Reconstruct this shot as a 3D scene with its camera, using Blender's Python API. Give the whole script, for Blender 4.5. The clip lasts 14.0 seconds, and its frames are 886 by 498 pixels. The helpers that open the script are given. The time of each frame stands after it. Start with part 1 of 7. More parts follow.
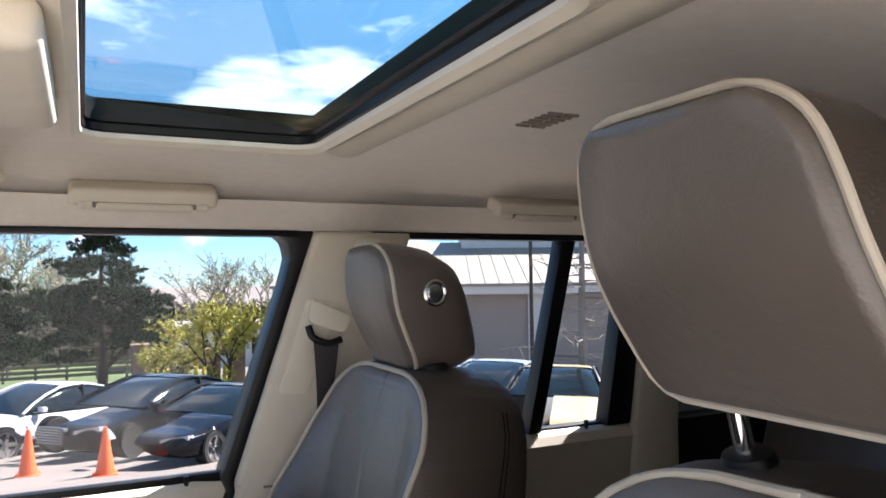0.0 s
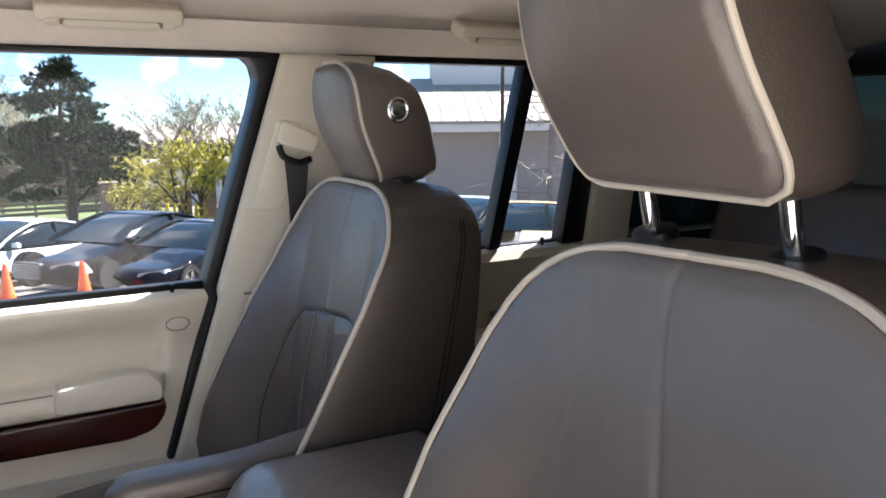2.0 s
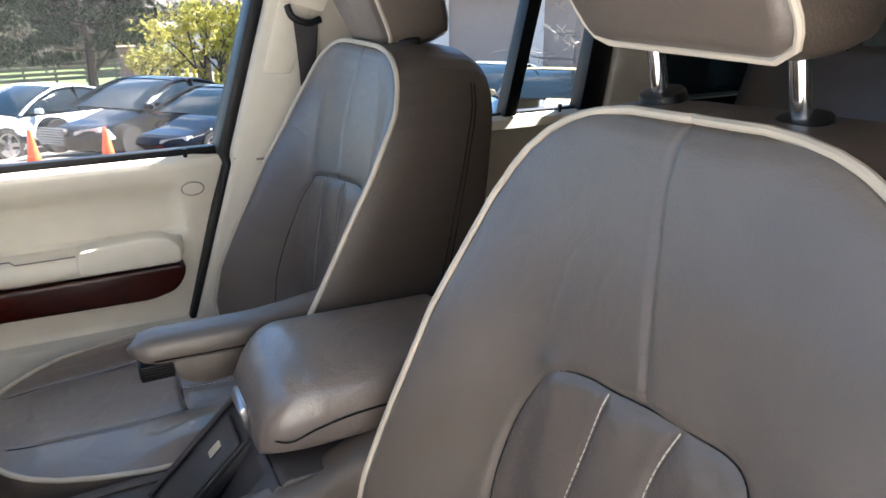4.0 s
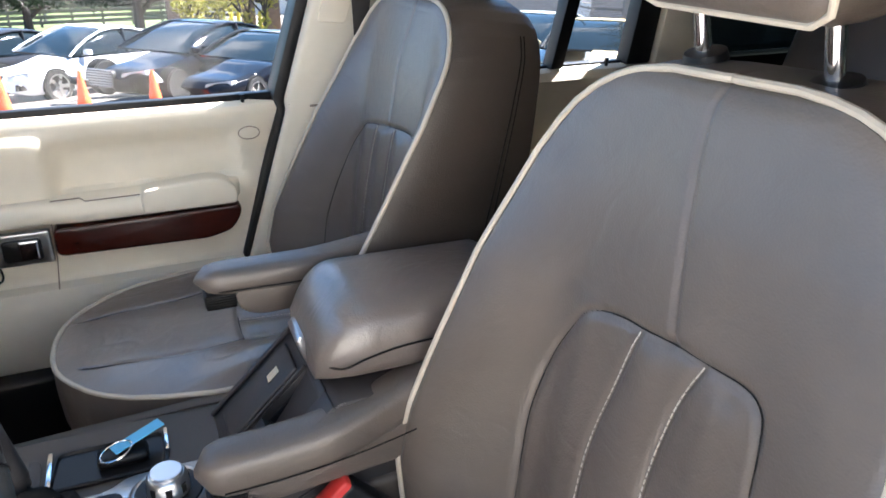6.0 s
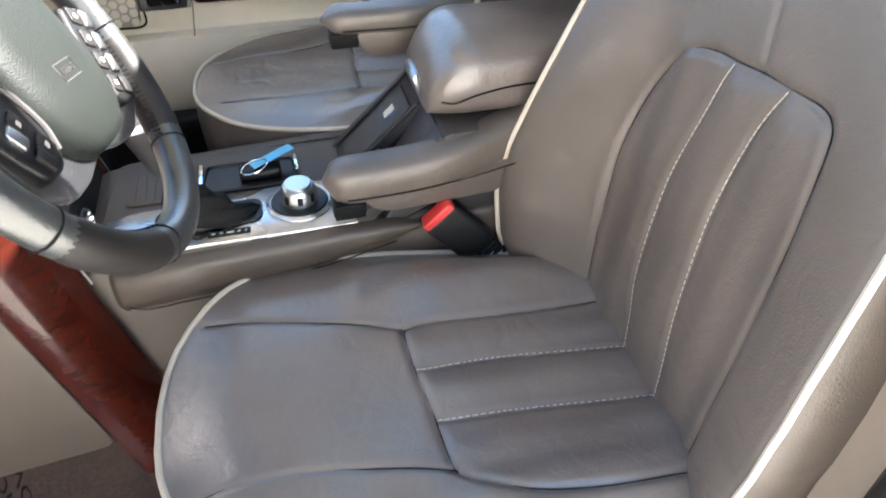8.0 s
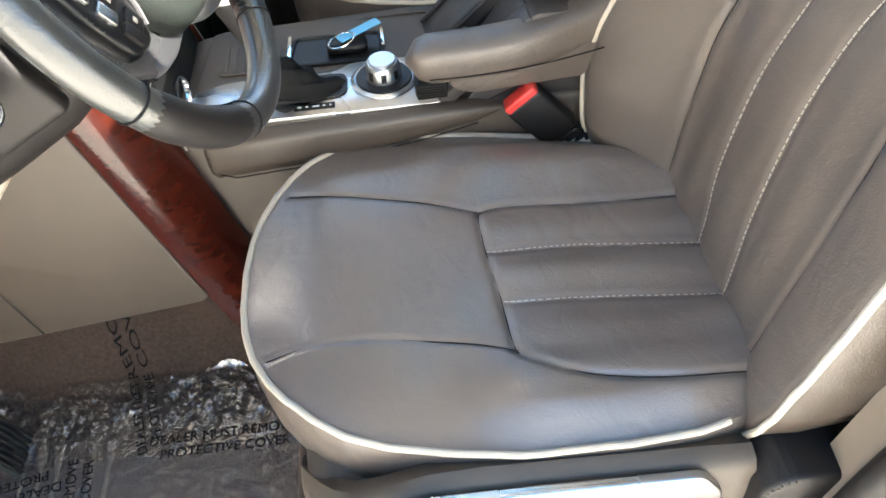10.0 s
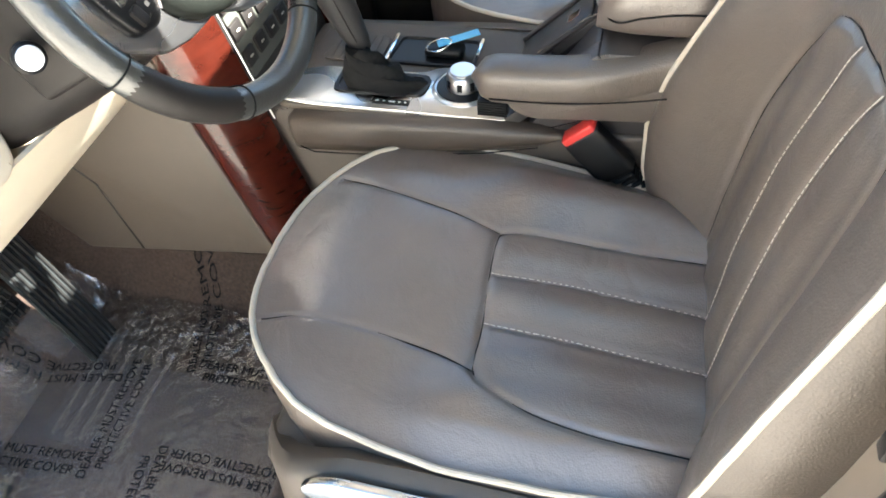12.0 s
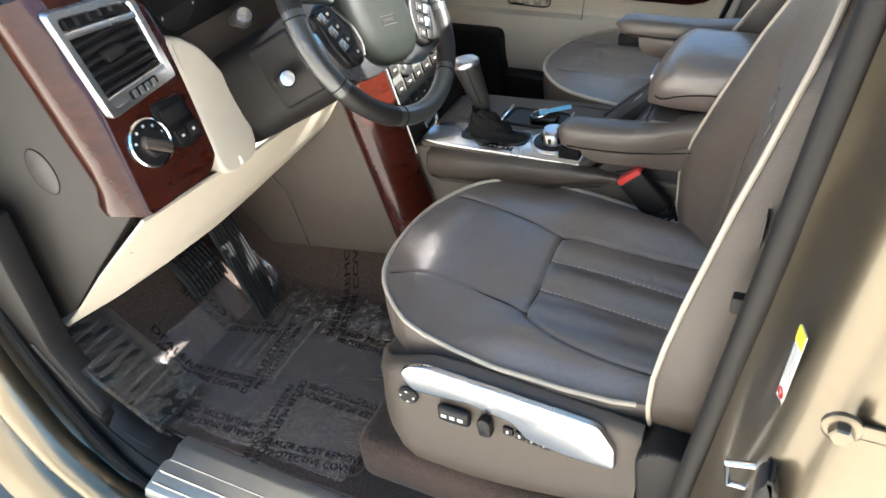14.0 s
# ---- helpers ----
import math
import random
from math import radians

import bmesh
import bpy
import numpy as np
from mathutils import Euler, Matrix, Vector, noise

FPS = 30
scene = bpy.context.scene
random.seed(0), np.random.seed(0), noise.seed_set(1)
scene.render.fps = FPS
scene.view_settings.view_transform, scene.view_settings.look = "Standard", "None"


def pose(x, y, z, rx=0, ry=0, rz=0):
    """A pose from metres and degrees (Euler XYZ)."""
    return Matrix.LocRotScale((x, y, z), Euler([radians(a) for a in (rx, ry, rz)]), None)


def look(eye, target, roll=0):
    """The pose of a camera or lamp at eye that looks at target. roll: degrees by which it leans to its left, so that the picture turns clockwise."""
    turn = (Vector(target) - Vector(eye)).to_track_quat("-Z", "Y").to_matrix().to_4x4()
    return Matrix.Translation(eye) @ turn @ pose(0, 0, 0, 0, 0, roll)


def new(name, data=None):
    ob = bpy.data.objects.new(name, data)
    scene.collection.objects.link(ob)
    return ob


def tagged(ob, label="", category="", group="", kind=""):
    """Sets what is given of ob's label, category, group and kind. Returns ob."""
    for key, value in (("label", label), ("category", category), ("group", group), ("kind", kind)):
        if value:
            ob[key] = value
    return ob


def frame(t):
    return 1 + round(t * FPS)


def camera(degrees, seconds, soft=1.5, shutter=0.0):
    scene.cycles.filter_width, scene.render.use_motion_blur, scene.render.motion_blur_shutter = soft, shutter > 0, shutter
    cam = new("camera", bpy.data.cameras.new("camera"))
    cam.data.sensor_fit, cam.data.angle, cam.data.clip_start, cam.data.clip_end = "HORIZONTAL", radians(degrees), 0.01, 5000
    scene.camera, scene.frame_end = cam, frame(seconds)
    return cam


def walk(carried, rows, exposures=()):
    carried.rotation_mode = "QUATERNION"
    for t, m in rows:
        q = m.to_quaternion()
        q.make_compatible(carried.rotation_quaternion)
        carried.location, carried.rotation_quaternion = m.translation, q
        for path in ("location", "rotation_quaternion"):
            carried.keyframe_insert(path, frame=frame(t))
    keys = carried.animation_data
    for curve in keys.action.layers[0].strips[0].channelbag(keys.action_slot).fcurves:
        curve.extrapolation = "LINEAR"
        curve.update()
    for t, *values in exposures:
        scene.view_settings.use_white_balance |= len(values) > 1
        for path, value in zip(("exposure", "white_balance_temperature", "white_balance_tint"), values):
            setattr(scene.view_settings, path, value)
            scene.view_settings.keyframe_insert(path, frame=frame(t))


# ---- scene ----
cam = camera(61.4, 14.0, soft=1.6, shutter=0.3)
PATH = [
    (0, (0.074, -0.721, 1.628), (0.941, 1.08, 1.703), -0.7),
    (0.5, (0.08, -0.748, 1.614), (0.97, 1.042, 1.607), -0.5),
    (1, (0.066, -0.782, 1.61), (0.976, 0.995, 1.493), -0.6),
    (1.5, (0.053, -0.799, 1.602), (0.971, 0.963, 1.373), -0.6),
    (2, (0.048, -0.806, 1.596), (0.965, 0.936, 1.242), -0.5),
    (2.5, (0.044, -0.807, 1.595), (0.948, 0.911, 1.118), -0.6),
    (3, (0.058, -0.809, 1.599), (0.945, 0.887, 1.019), -0.5),
    (3.2, (0.068, -0.814, 1.598), (0.94, 0.879, 0.986), -0.4),
    (5.5, (0.053, -0.811, 1.58), (0.8, 0.878, 0.811), -0.5),
    (6, (0.033, -0.86, 1.604), (0.74, 0.826, 0.794), 0.2),
    (6.5, (0.03, -0.911, 1.583), (0.666, 0.783, 0.73), -0.0),
    (7, (0.019, -0.942, 1.578), (0.574, 0.721, 0.617), -0.1),
    (7.5, (-0.005, -0.965, 1.578), (0.471, 0.633, 0.473), 0.4),
    (8, (-0.013, -0.977, 1.576), (0.363, 0.536, 0.323), -0.1),
    (8.5, (0.001, -0.981, 1.575), (0.26, 0.446, 0.198), -1.5),
    (9, (-0.008, -0.982, 1.571), (0.201, 0.38, 0.122), -1.9),
    (9.2, (-0.005, -0.979, 1.581), (0.177, 0.352, 0.1), -2.4),
    (11.3, (0.118, -0.996, 1.6), (-0.042, 0.332, 0.113), -4.1),
    (11.5, (0.156, -0.983, 1.605), (-0.07, 0.328, 0.112), -4.5),
    (12, (0.243, -0.983, 1.621), (-0.17, 0.311, 0.152), -5.6),
    (12.5, (0.293, -1.057, 1.65), (-0.264, 0.231, 0.224), -6.1),
    (13, (0.333, -1.17, 1.696), (-0.331, 0.127, 0.326), -6.5),
    (13.5, (0.396, -1.272, 1.72), (-0.335, 0.07, 0.429), -6.4),
    (14, (0.454, -1.386, 1.759), (-0.317, -0.006, 0.534), -6.3),
]
walk(cam, [(t, look(eye, target, roll)) for t, eye, target, roll in PATH],
     [(0, 2.34, 6080, 17), (1.5, 2.63, 6080, 17), (3, 3.04, 6150, 13), (5.5, 3.50, 5980, 13), (6.5, 3.62, 5980, 13), (8, 4.05, 6180, 11), (9, 4.20, 6380, 9), (11.5, 4.16, 6450, 8), (12.5, 3.93, 6450, 8), (13.4, 3.67, 6300, 9), (14, 3.38, 6250, 9)])
# ---- world, sun ----
SUN = Vector((0.85, 0.285, 1.0)).normalized()
world = bpy.data.worlds.new("sky")
scene.world = world
world.use_nodes = True
wn, wl = world.node_tree.nodes, world.node_tree.links
sky = wn.new("ShaderNodeTexSky")
sky.sky_type = 'NISHITA'
sky.sun_disc = False
sky.sun_elevation = math.asin(SUN.z)
sky.sun_rotation = math.atan2(SUN.x, SUN.y)
sky.air_density, sky.dust_density, sky.ozone_density = 0.85, 0.02, 0.6
sky.altitude = 1800
geo = wn.new("ShaderNodeTexCoord")
sepw = wn.new("ShaderNodeSeparateXYZ")
wl.new(geo.outputs["Generated"], sepw.inputs[0])
# cumulus clouds: direction divided by height gives a flat cloud layer
den = wn.new("ShaderNodeMath"); den.operation = 'MAXIMUM'; den.inputs[1].default_value = 0.12
wl.new(sepw.outputs["Z"], den.inputs[0])
dv = wn.new("ShaderNodeVectorMath"); dv.operation = 'DIVIDE'
cmb = wn.new("ShaderNodeCombineXYZ")
for k in range(3):
    wl.new(den.outputs[0], cmb.inputs[k])
wl.new(geo.outputs["Generated"], dv.inputs[0])
wl.new(cmb.outputs[0], dv.inputs[1])
cn = wn.new("ShaderNodeTexNoise")
cn.inputs["Scale"].default_value, cn.inputs["Detail"].default_value, cn.inputs["Roughness"].default_value = 1.3, 7.0, 0.56
wl.new(dv.outputs[0], cn.inputs["Vector"])
# one heaped cumulus stands over the passenger side
far = wn.new("ShaderNodeVectorMath"); far.operation = 'DISTANCE'; far.inputs[1].default_value = (1.25, 4.15, 1.0)
wl.new(dv.outputs[0], far.inputs[0])
heap = wn.new("ShaderNodeMapRange"); heap.interpolation_type = 'SMOOTHSTEP'
heap.inputs["From Min"].default_value, heap.inputs["From Max"].default_value = 1.25, 0.35
heap.inputs["To Max"].default_value = 0.24
wl.new(far.outputs["Value"], heap.inputs["Value"])
cadd = wn.new("ShaderNodeMath"); cadd.operation = 'ADD'
wl.new(cn.outputs["Fac"], cadd.inputs[0]); wl.new(heap.outputs[0], cadd.inputs[1])
cr = wn.new("ShaderNodeValToRGB")
cr.color_ramp.elements[0].position, cr.color_ramp.elements[1].position = 0.565, 0.69
wl.new(cadd.outputs[0], cr.inputs[0])
mixw = wn.new("ShaderNodeMix"); mixw.data_type = 'RGBA'
mixw.inputs[7].default_value = (5.4, 5.6, 5.9, 1)
wl.new(cr.outputs[0], mixw.inputs[0])
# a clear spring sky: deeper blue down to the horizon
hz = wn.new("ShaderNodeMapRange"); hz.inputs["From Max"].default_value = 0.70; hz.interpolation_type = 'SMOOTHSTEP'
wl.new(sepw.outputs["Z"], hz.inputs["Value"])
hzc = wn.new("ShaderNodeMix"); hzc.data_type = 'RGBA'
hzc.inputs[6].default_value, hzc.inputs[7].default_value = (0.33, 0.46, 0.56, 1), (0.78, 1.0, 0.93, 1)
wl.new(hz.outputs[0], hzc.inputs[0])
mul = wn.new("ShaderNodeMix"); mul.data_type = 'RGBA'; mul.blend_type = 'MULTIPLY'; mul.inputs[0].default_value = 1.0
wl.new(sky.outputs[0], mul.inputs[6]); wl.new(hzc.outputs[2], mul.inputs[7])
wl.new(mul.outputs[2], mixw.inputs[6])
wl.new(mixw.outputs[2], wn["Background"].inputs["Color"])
wn["Background"].inputs["Strength"].default_value = 0.08
sun = new("sun", bpy.data.lights.new("sun", 'SUN'))
sun.data.energy, sun.data.angle, sun.data.color = 4.6, radians(0.6), (1.0, 0.95, 0.87)
sun.matrix_world = look(SUN * 50, (0, 0, 0))
# ---- materials ----
def mat(name, col, rough=0.5, metal=0.0, var=0.12, scale=30.0, bump=0.0, bscale=400.0, coat=0.0, spec=0.5, tint=None, big=3.0, sheen=0.0, rvar=0.0):
    m = bpy.data.materials.new(name)
    m.use_nodes = True
    n, l = m.node_tree.nodes, m.node_tree.links
    b = n["Principled BSDF"]
    b.inputs["Roughness"].default_value, b.inputs["Metallic"].default_value = rough, metal
    b.inputs["Coat Weight"].default_value = coat
    b.inputs["Coat Roughness"].default_value = 0.05
    b.inputs["Specular IOR Level"].default_value = spec
    b.inputs["Sheen Weight"].default_value = sheen
    tc = n.new("ShaderNodeTexCoord")
    n1 = n.new("ShaderNodeTexNoise"); n1.inputs["Scale"].default_value = scale; n1.inputs["Detail"].default_value = 4
    n2 = n.new("ShaderNodeTexNoise"); n2.inputs["Scale"].default_value = big; n2.inputs["Detail"].default_value = 3
    add = n.new("ShaderNodeMath"); add.operation = 'ADD'
    l.new(tc.outputs["Object"], n1.inputs["Vector"]); l.new(tc.outputs["Object"], n2.inputs["Vector"])
    l.new(n1.outputs["Fac"], add.inputs[0]); l.new(n2.outputs["Fac"], add.inputs[1])
    mr = n.new("ShaderNodeMapRange")
    mr.inputs["From Min"].default_value, mr.inputs["From Max"].default_value = 0.6, 1.4
    l.new(add.outputs[0], mr.inputs["Value"])
    mx = n.new("ShaderNodeMix"); mx.data_type = 'RGBA'
    lo = tint or tuple(c * (1 - var) for c in col)
    hi = tuple(min(1, c * (1 + var)) for c in col)
    mx.inputs[6].default_value, mx.inputs[7].default_value = (*lo, 1), (*hi, 1)
    l.new(mr.outputs[0], mx.inputs[0])
    l.new(mx.outputs[2], b.inputs["Base Color"])
    if rvar:
        rr = n.new("ShaderNodeMapRange")
        rr.inputs["To Min"].default_value, rr.inputs["To Max"].default_value = max(0, rough - rvar), min(1, rough + rvar)
        l.new(n2.outputs["Fac"], rr.inputs["Value"]); l.new(rr.outputs[0], b.inputs["Roughness"])
    if bump:
        v = n.new("ShaderNodeTexNoise"); v.inputs["Scale"].default_value = bscale; v.inputs["Detail"].default_value = 3
        l.new(tc.outputs["Object"], v.inputs["Vector"])
        bp = n.new("ShaderNodeBump"); bp.inputs["Strength"].default_value = bump; bp.inputs["Distance"].default_value = 0.002
        l.new(v.outputs["Fac"], bp.inputs["Height"]); l.new(bp.outputs[0], b.inputs["Normal"])
    return m


def leather(name, col, rough=0.42, crease=0.13, spec=0.6, coat=0.0):
    """Grained hide: pebble cells, a few soft creases, uneven shine."""
    m = mat(name, col, rough, var=0.13, scale=14, big=4.0, rvar=0.09, spec=spec)
    n, l = m.node_tree.nodes, m.node_tree.links
    n["Principled BSDF"].inputs["Coat Weight"].default_value = coat
    n["Principled BSDF"].inputs["Coat Roughness"].default_value = 0.24
    tc = n.new("ShaderNodeTexCoord")
    vo = n.new("ShaderNodeTexVoronoi"); vo.inputs["Scale"].default_value = 420
    cr = n.new("ShaderNodeTexNoise"); cr.inputs["Scale"].default_value = 22; cr.inputs["Detail"].default_value = 2; cr.inputs["Distortion"].default_value = 1.5
    l.new(tc.outputs["Object"], vo.inputs["Vector"]); l.new(tc.outputs["Object"], cr.inputs["Vector"])
    b1 = n.new("ShaderNodeBump"); b1.inputs["Strength"].default_value = 0.22; b1.inputs["Distance"].default_value = 0.001
    b2 = n.new("ShaderNodeBump"); b2.inputs["Strength"].default_value = crease; b2.inputs["Distance"].default_value = 0.006
    l.new(vo.outputs["Distance"], b1.inputs["Height"]); l.new(cr.outputs["Fac"], b2.inputs["Height"])
    l.new(b2.outputs[0], b1.inputs["Normal"]); l.new(b1.outputs[0], n["Principled BSDF"].inputs["Normal"])
    return m


def wood_mat(name):
    m = mat(name, (0.11, 0.022, 0.012), 0.22, coat=0.40, spec=0.22, var=0.3, scale=5)
    n, l = m.node_tree.nodes, m.node_tree.links
    tc = n.new("ShaderNodeTexCoord"); mp = n.new("ShaderNodeMapping"); mp.inputs["Scale"].default_value = (3, 3, 9)
    nz = n.new("ShaderNodeTexNoise"); nz.inputs["Scale"].default_value = 6; nz.inputs["Detail"].default_value = 6; nz.inputs["Distortion"].default_value = 1.2
    rp = n.new("ShaderNodeValToRGB")
    rp.color_ramp.elements[0].color, rp.color_ramp.elements[1].color = (0.027, 0.0048, 0.0028, 1), (0.041, 0.0074, 0.0040, 1)
    rp.color_ramp.elements[0].position, rp.color_ramp.elements[1].position = 0.3, 0.72
    l.new(tc.outputs["Object"], mp.inputs[0]); l.new(mp.outputs[0], nz.inputs["Vector"]); l.new(nz.outputs["Fac"], rp.inputs[0])
    l.new(rp.outputs[0], n["Principled BSDF"].inputs["Base Color"])
    return m


def glass_mat(name, col=(1, 1, 1), rough=0.0, clear=0.9):
    m = bpy.data.materials.new(name); m.use_nodes = True
    n, l = m.node_tree.nodes, m.node_tree.links
    n.clear()
    o = n.new("ShaderNodeOutputMaterial"); t = n.new("ShaderNodeBsdfTransparent"); g = n.new("ShaderNodeBsdfGlossy"); mx = n.new("ShaderNodeMixShader")
    lw = n.new("ShaderNodeLayerWeight"); lw.inputs[0].default_value = 0.5
    pw = n.new("ShaderNodeMath"); pw.operation = 'POWER'; pw.inputs[1].default_value = 5
    f = n.new("ShaderNodeMath"); f.operation = 'MULTIPLY_ADD'; f.inputs[1].default_value, f.inputs[2].default_value = 0.6, 0.018
    l.new(lw.outputs["Facing"], pw.inputs[0]); l.new(pw.outputs[0], f.inputs[0])
    t.inputs[0].default_value = (*[c * clear for c in col], 1); g.inputs["Roughness"].default_value = rough
    l.new(f.outputs[0], mx.inputs[0]); l.new(t.outputs[0], mx.inputs[1]); l.new(g.outputs[0], mx.inputs[2]); l.new(mx.outputs[0], o.inputs[0])
    return m


M = dict(
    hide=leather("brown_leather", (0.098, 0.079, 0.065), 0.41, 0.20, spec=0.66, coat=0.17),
    # same hide, glossier, its base also lightened for the sheen on cushions and lid
    hide_seat=leather("polished_lit_leather", (0.126, 0.103, 0.088), 0.34, 0.26, spec=0.9, coat=0.42),
    # same hide with shade put into its colour, for sides facing bounced light
    hide_side=leather("shaded_side_leather", (0.050, 0.038, 0.029), 0.46, 0.08),
    piping=leather("cream_piping", (0.45, 0.395, 0.315), 0.5, 0.05),
    thread=mat("pale_thread", (0.45, 0.41, 0.36), 0.8),
    cream=mat("cream_trim", (0.66, 0.60, 0.49), 0.55, var=0.05, bump=0.12, bscale=500),
    cream2=mat("ivory_pad", (0.76, 0.69, 0.56), 0.5, var=0.05, bump=0.12, bscale=500),
    # cream trim darkened in its colour, as cheek and knee panel came out over-lit
    shaded_cream=mat("shaded_cream", (0.50, 0.45, 0.365), 0.5, var=0.05, bump=0.12, bscale=500),
    liner=mat("headliner_cloth", (0.80, 0.73, 0.645), 0.95, var=0.06, scale=60, bump=0.25, bscale=900, sheen=0.2),
    brown=mat("brown_plastic", (0.060, 0.047, 0.036), 0.55, var=0.08, bump=0.18, bscale=700),
    tan=mat("tan_plastic", (0.20, 0.158, 0.12), 0.55, var=0.07, bump=0.15, bscale=700),
    dark=mat("dark_plastic", (0.0115, 0.010, 0.0095), 0.5, spec=0.28, var=0.12, bump=0.15, bscale=700),
    black=mat("black_trim", (0.006, 0.006, 0.0065), 0.42, spec=0.3, var=0.15),
    rubber=mat("black_rubber", (0.009, 0.009, 0.009), 0.8, spec=0.15, var=0.2),
    chrome=mat("chrome", (0.75, 0.75, 0.76), 0.12, metal=1.0, var=0.03),
    satin=mat("satin_metal", (0.55, 0.555, 0.565), 0.28, metal=1.0, var=0.05, rvar=0.06),
    wood=wood_mat("cherry_wood"),
    carpet=mat("brown_carpet", (0.033, 0.020, 0.0145), 1.0, var=0.65, scale=150, bump=1.0, bscale=190, sheen=0.05),
    kick=mat("grey_brown_plastic", (0.034, 0.030, 0.029), 0.45, var=0.1, bump=0.12, bscale=700),
    satin_black=mat("satin_black_plastic", (0.02, 0.023, 0.024), 0.3, var=0.1),
    lever=leather("black_lever_leather", (0.022, 0.021, 0.021), 0.4, 0.1),
    red=mat("red_button", (0.55, 0.035, 0.03), 0.4),
    white=mat("white_mark", (0.75, 0.75, 0.73), 0.6, var=0.02),
    glass=glass_mat("clear_glass"),
    privacy=glass_mat("privacy_glass", (0.9, 1, 0.95), 0.0, 0.10),
    gold=mat("gold_paint", (0.158, 0.132, 0.091), 0.30, metal=0.85, coat=0.5, var=0.06),
    sill=mat("brushed_sill", (0.62, 0.59, 0.54), 0.38, metal=0.85, var=0.08),
)


# ---- mesh helpers ----
def thing(name, label, category, at=(0, 0, 0), group="", kind=""):
    ob = new(name)
    ob.location = at
    ob.empty_display_size = 0.05
    return tagged(ob, label, category, group, kind)


def adopt(ob, parent):
    if parent:
        ob.parent = parent
        m, p = Matrix.Identity(4), parent
        while p:
            m, p = p.matrix_basis @ m, p.parent
        ob.matrix_basis = m.inverted()


def finish(name, bm, material, parent=None, label="", sharp=35):
    bmesh.ops.recalc_face_normals(bm, faces=bm.faces)
    me = bpy.data.meshes.new(name)
    bm.to_mesh(me); bm.free()
    me.polygons.foreach_set("use_smooth", [True] * len(me.polygons))
    me.set_sharp_from_angle(angle=radians(sharp))
    me.materials.append(material)
    ob = new(name, me)
    adopt(ob, parent)
    if label:
        ob["label"] = label
    return ob


part = finish


def box(bm, lo, hi, bevel=0.0, seg=2, m=None):
    r = bmesh.ops.create_cube(bm, size=1)
    vs = r["verts"]
    c = [(a + b) / 2 for a, b in zip(lo, hi)]; s = [abs(b - a) for a, b in zip(lo, hi)]
    for v in vs:
        v.co = Vector((v.co.x * s[0] + c[0], v.co.y * s[1] + c[1], v.co.z * s[2] + c[2]))
    if bevel:
        es = list({e for v in vs for e in v.link_edges})
        r2 = bmesh.ops.bevel(bm, geom=es, offset=bevel, segments=seg, affect='EDGES', profile=0.5)
        vs = list({v for f in r2["faces"] for v in f.verts} | {v for v in vs if v.is_valid})
    if m:
        bmesh.ops.transform(bm, matrix=m, verts=[v for v in vs if v.is_valid])
    return vs


def boxed(lo, hi, bevel=0.004, seg=2, m=None):
    bm = bmesh.new(); box(bm, lo, hi, bevel, seg, m); return bm


def prism(pts, axis, a, b, bevel=0.0, seg=2):
    """A polygon of (p, q) pulled along an axis from a to b. axis x: (y, z); y: (x, z); z: (x, y)."""
    bm = bmesh.new()
    put = {"x": lambda p, q, t: (t, p, q), "y": lambda p, q, t: (p, t, q), "z": lambda p, q, t: (p, q, t)}[axis]
    lo = [bm.verts.new(put(p, q, a)) for p, q in pts]
    hi = [bm.verts.new(put(p, q, b)) for p, q in pts]
    n = len(pts)
    bm.faces.new(lo); bm.faces.new(list(reversed(hi)))
    for i in range(n):
        bm.faces.new((lo[i], lo[(i + 1) % n], hi[(i + 1) % n], hi[i]))
    bmesh.ops.recalc_face_normals(bm, faces=bm.faces)
    if bevel:
        bmesh.ops.bevel(bm, geom=list(bm.edges), offset=bevel, segments=seg, affect='EDGES', profile=0.5)
    return bm


def spline(pts, n=8, closed=False):
    """Catmull-Rom through the points."""
    P = [Vector(p) for p in pts]
    k = len(P); out = []
    for i in range(k if closed else k - 1):
        a, b, c, d = (P[(i + j) % k] if closed else P[min(max(i + j, 0), k - 1)] for j in (-1, 0, 1, 2))
        for s in range(n):
            t = s / n
            out.append(0.5 * ((2 * b) + (c - a) * t + (2 * a - 5 * b + 4 * c - d) * t * t + (3 * b - a - 3 * c + d) * t ** 3))
    if not closed:
        out.append(P[-1])
    return out


def rounded(pts, r, n=4):
    """A 2D polygon with its corners rounded."""
    out = []
    k = len(pts)
    for i in range(k):
        p, a, b = Vector(pts[i]), Vector(pts[i - 1]), Vector(pts[(i + 1) % k])
        ra = min(r, (a - p).length * 0.45); rb = min(r, (b - p).length * 0.45)
        s, e = p + (a - p).normalized() * ra, p + (b - p).normalized() * rb
        for j in range(n + 1):
            t = j / n
            out.append(tuple((1 - t) ** 2 * s + 2 * t * (1 - t) * p + t * t * e))
    return out


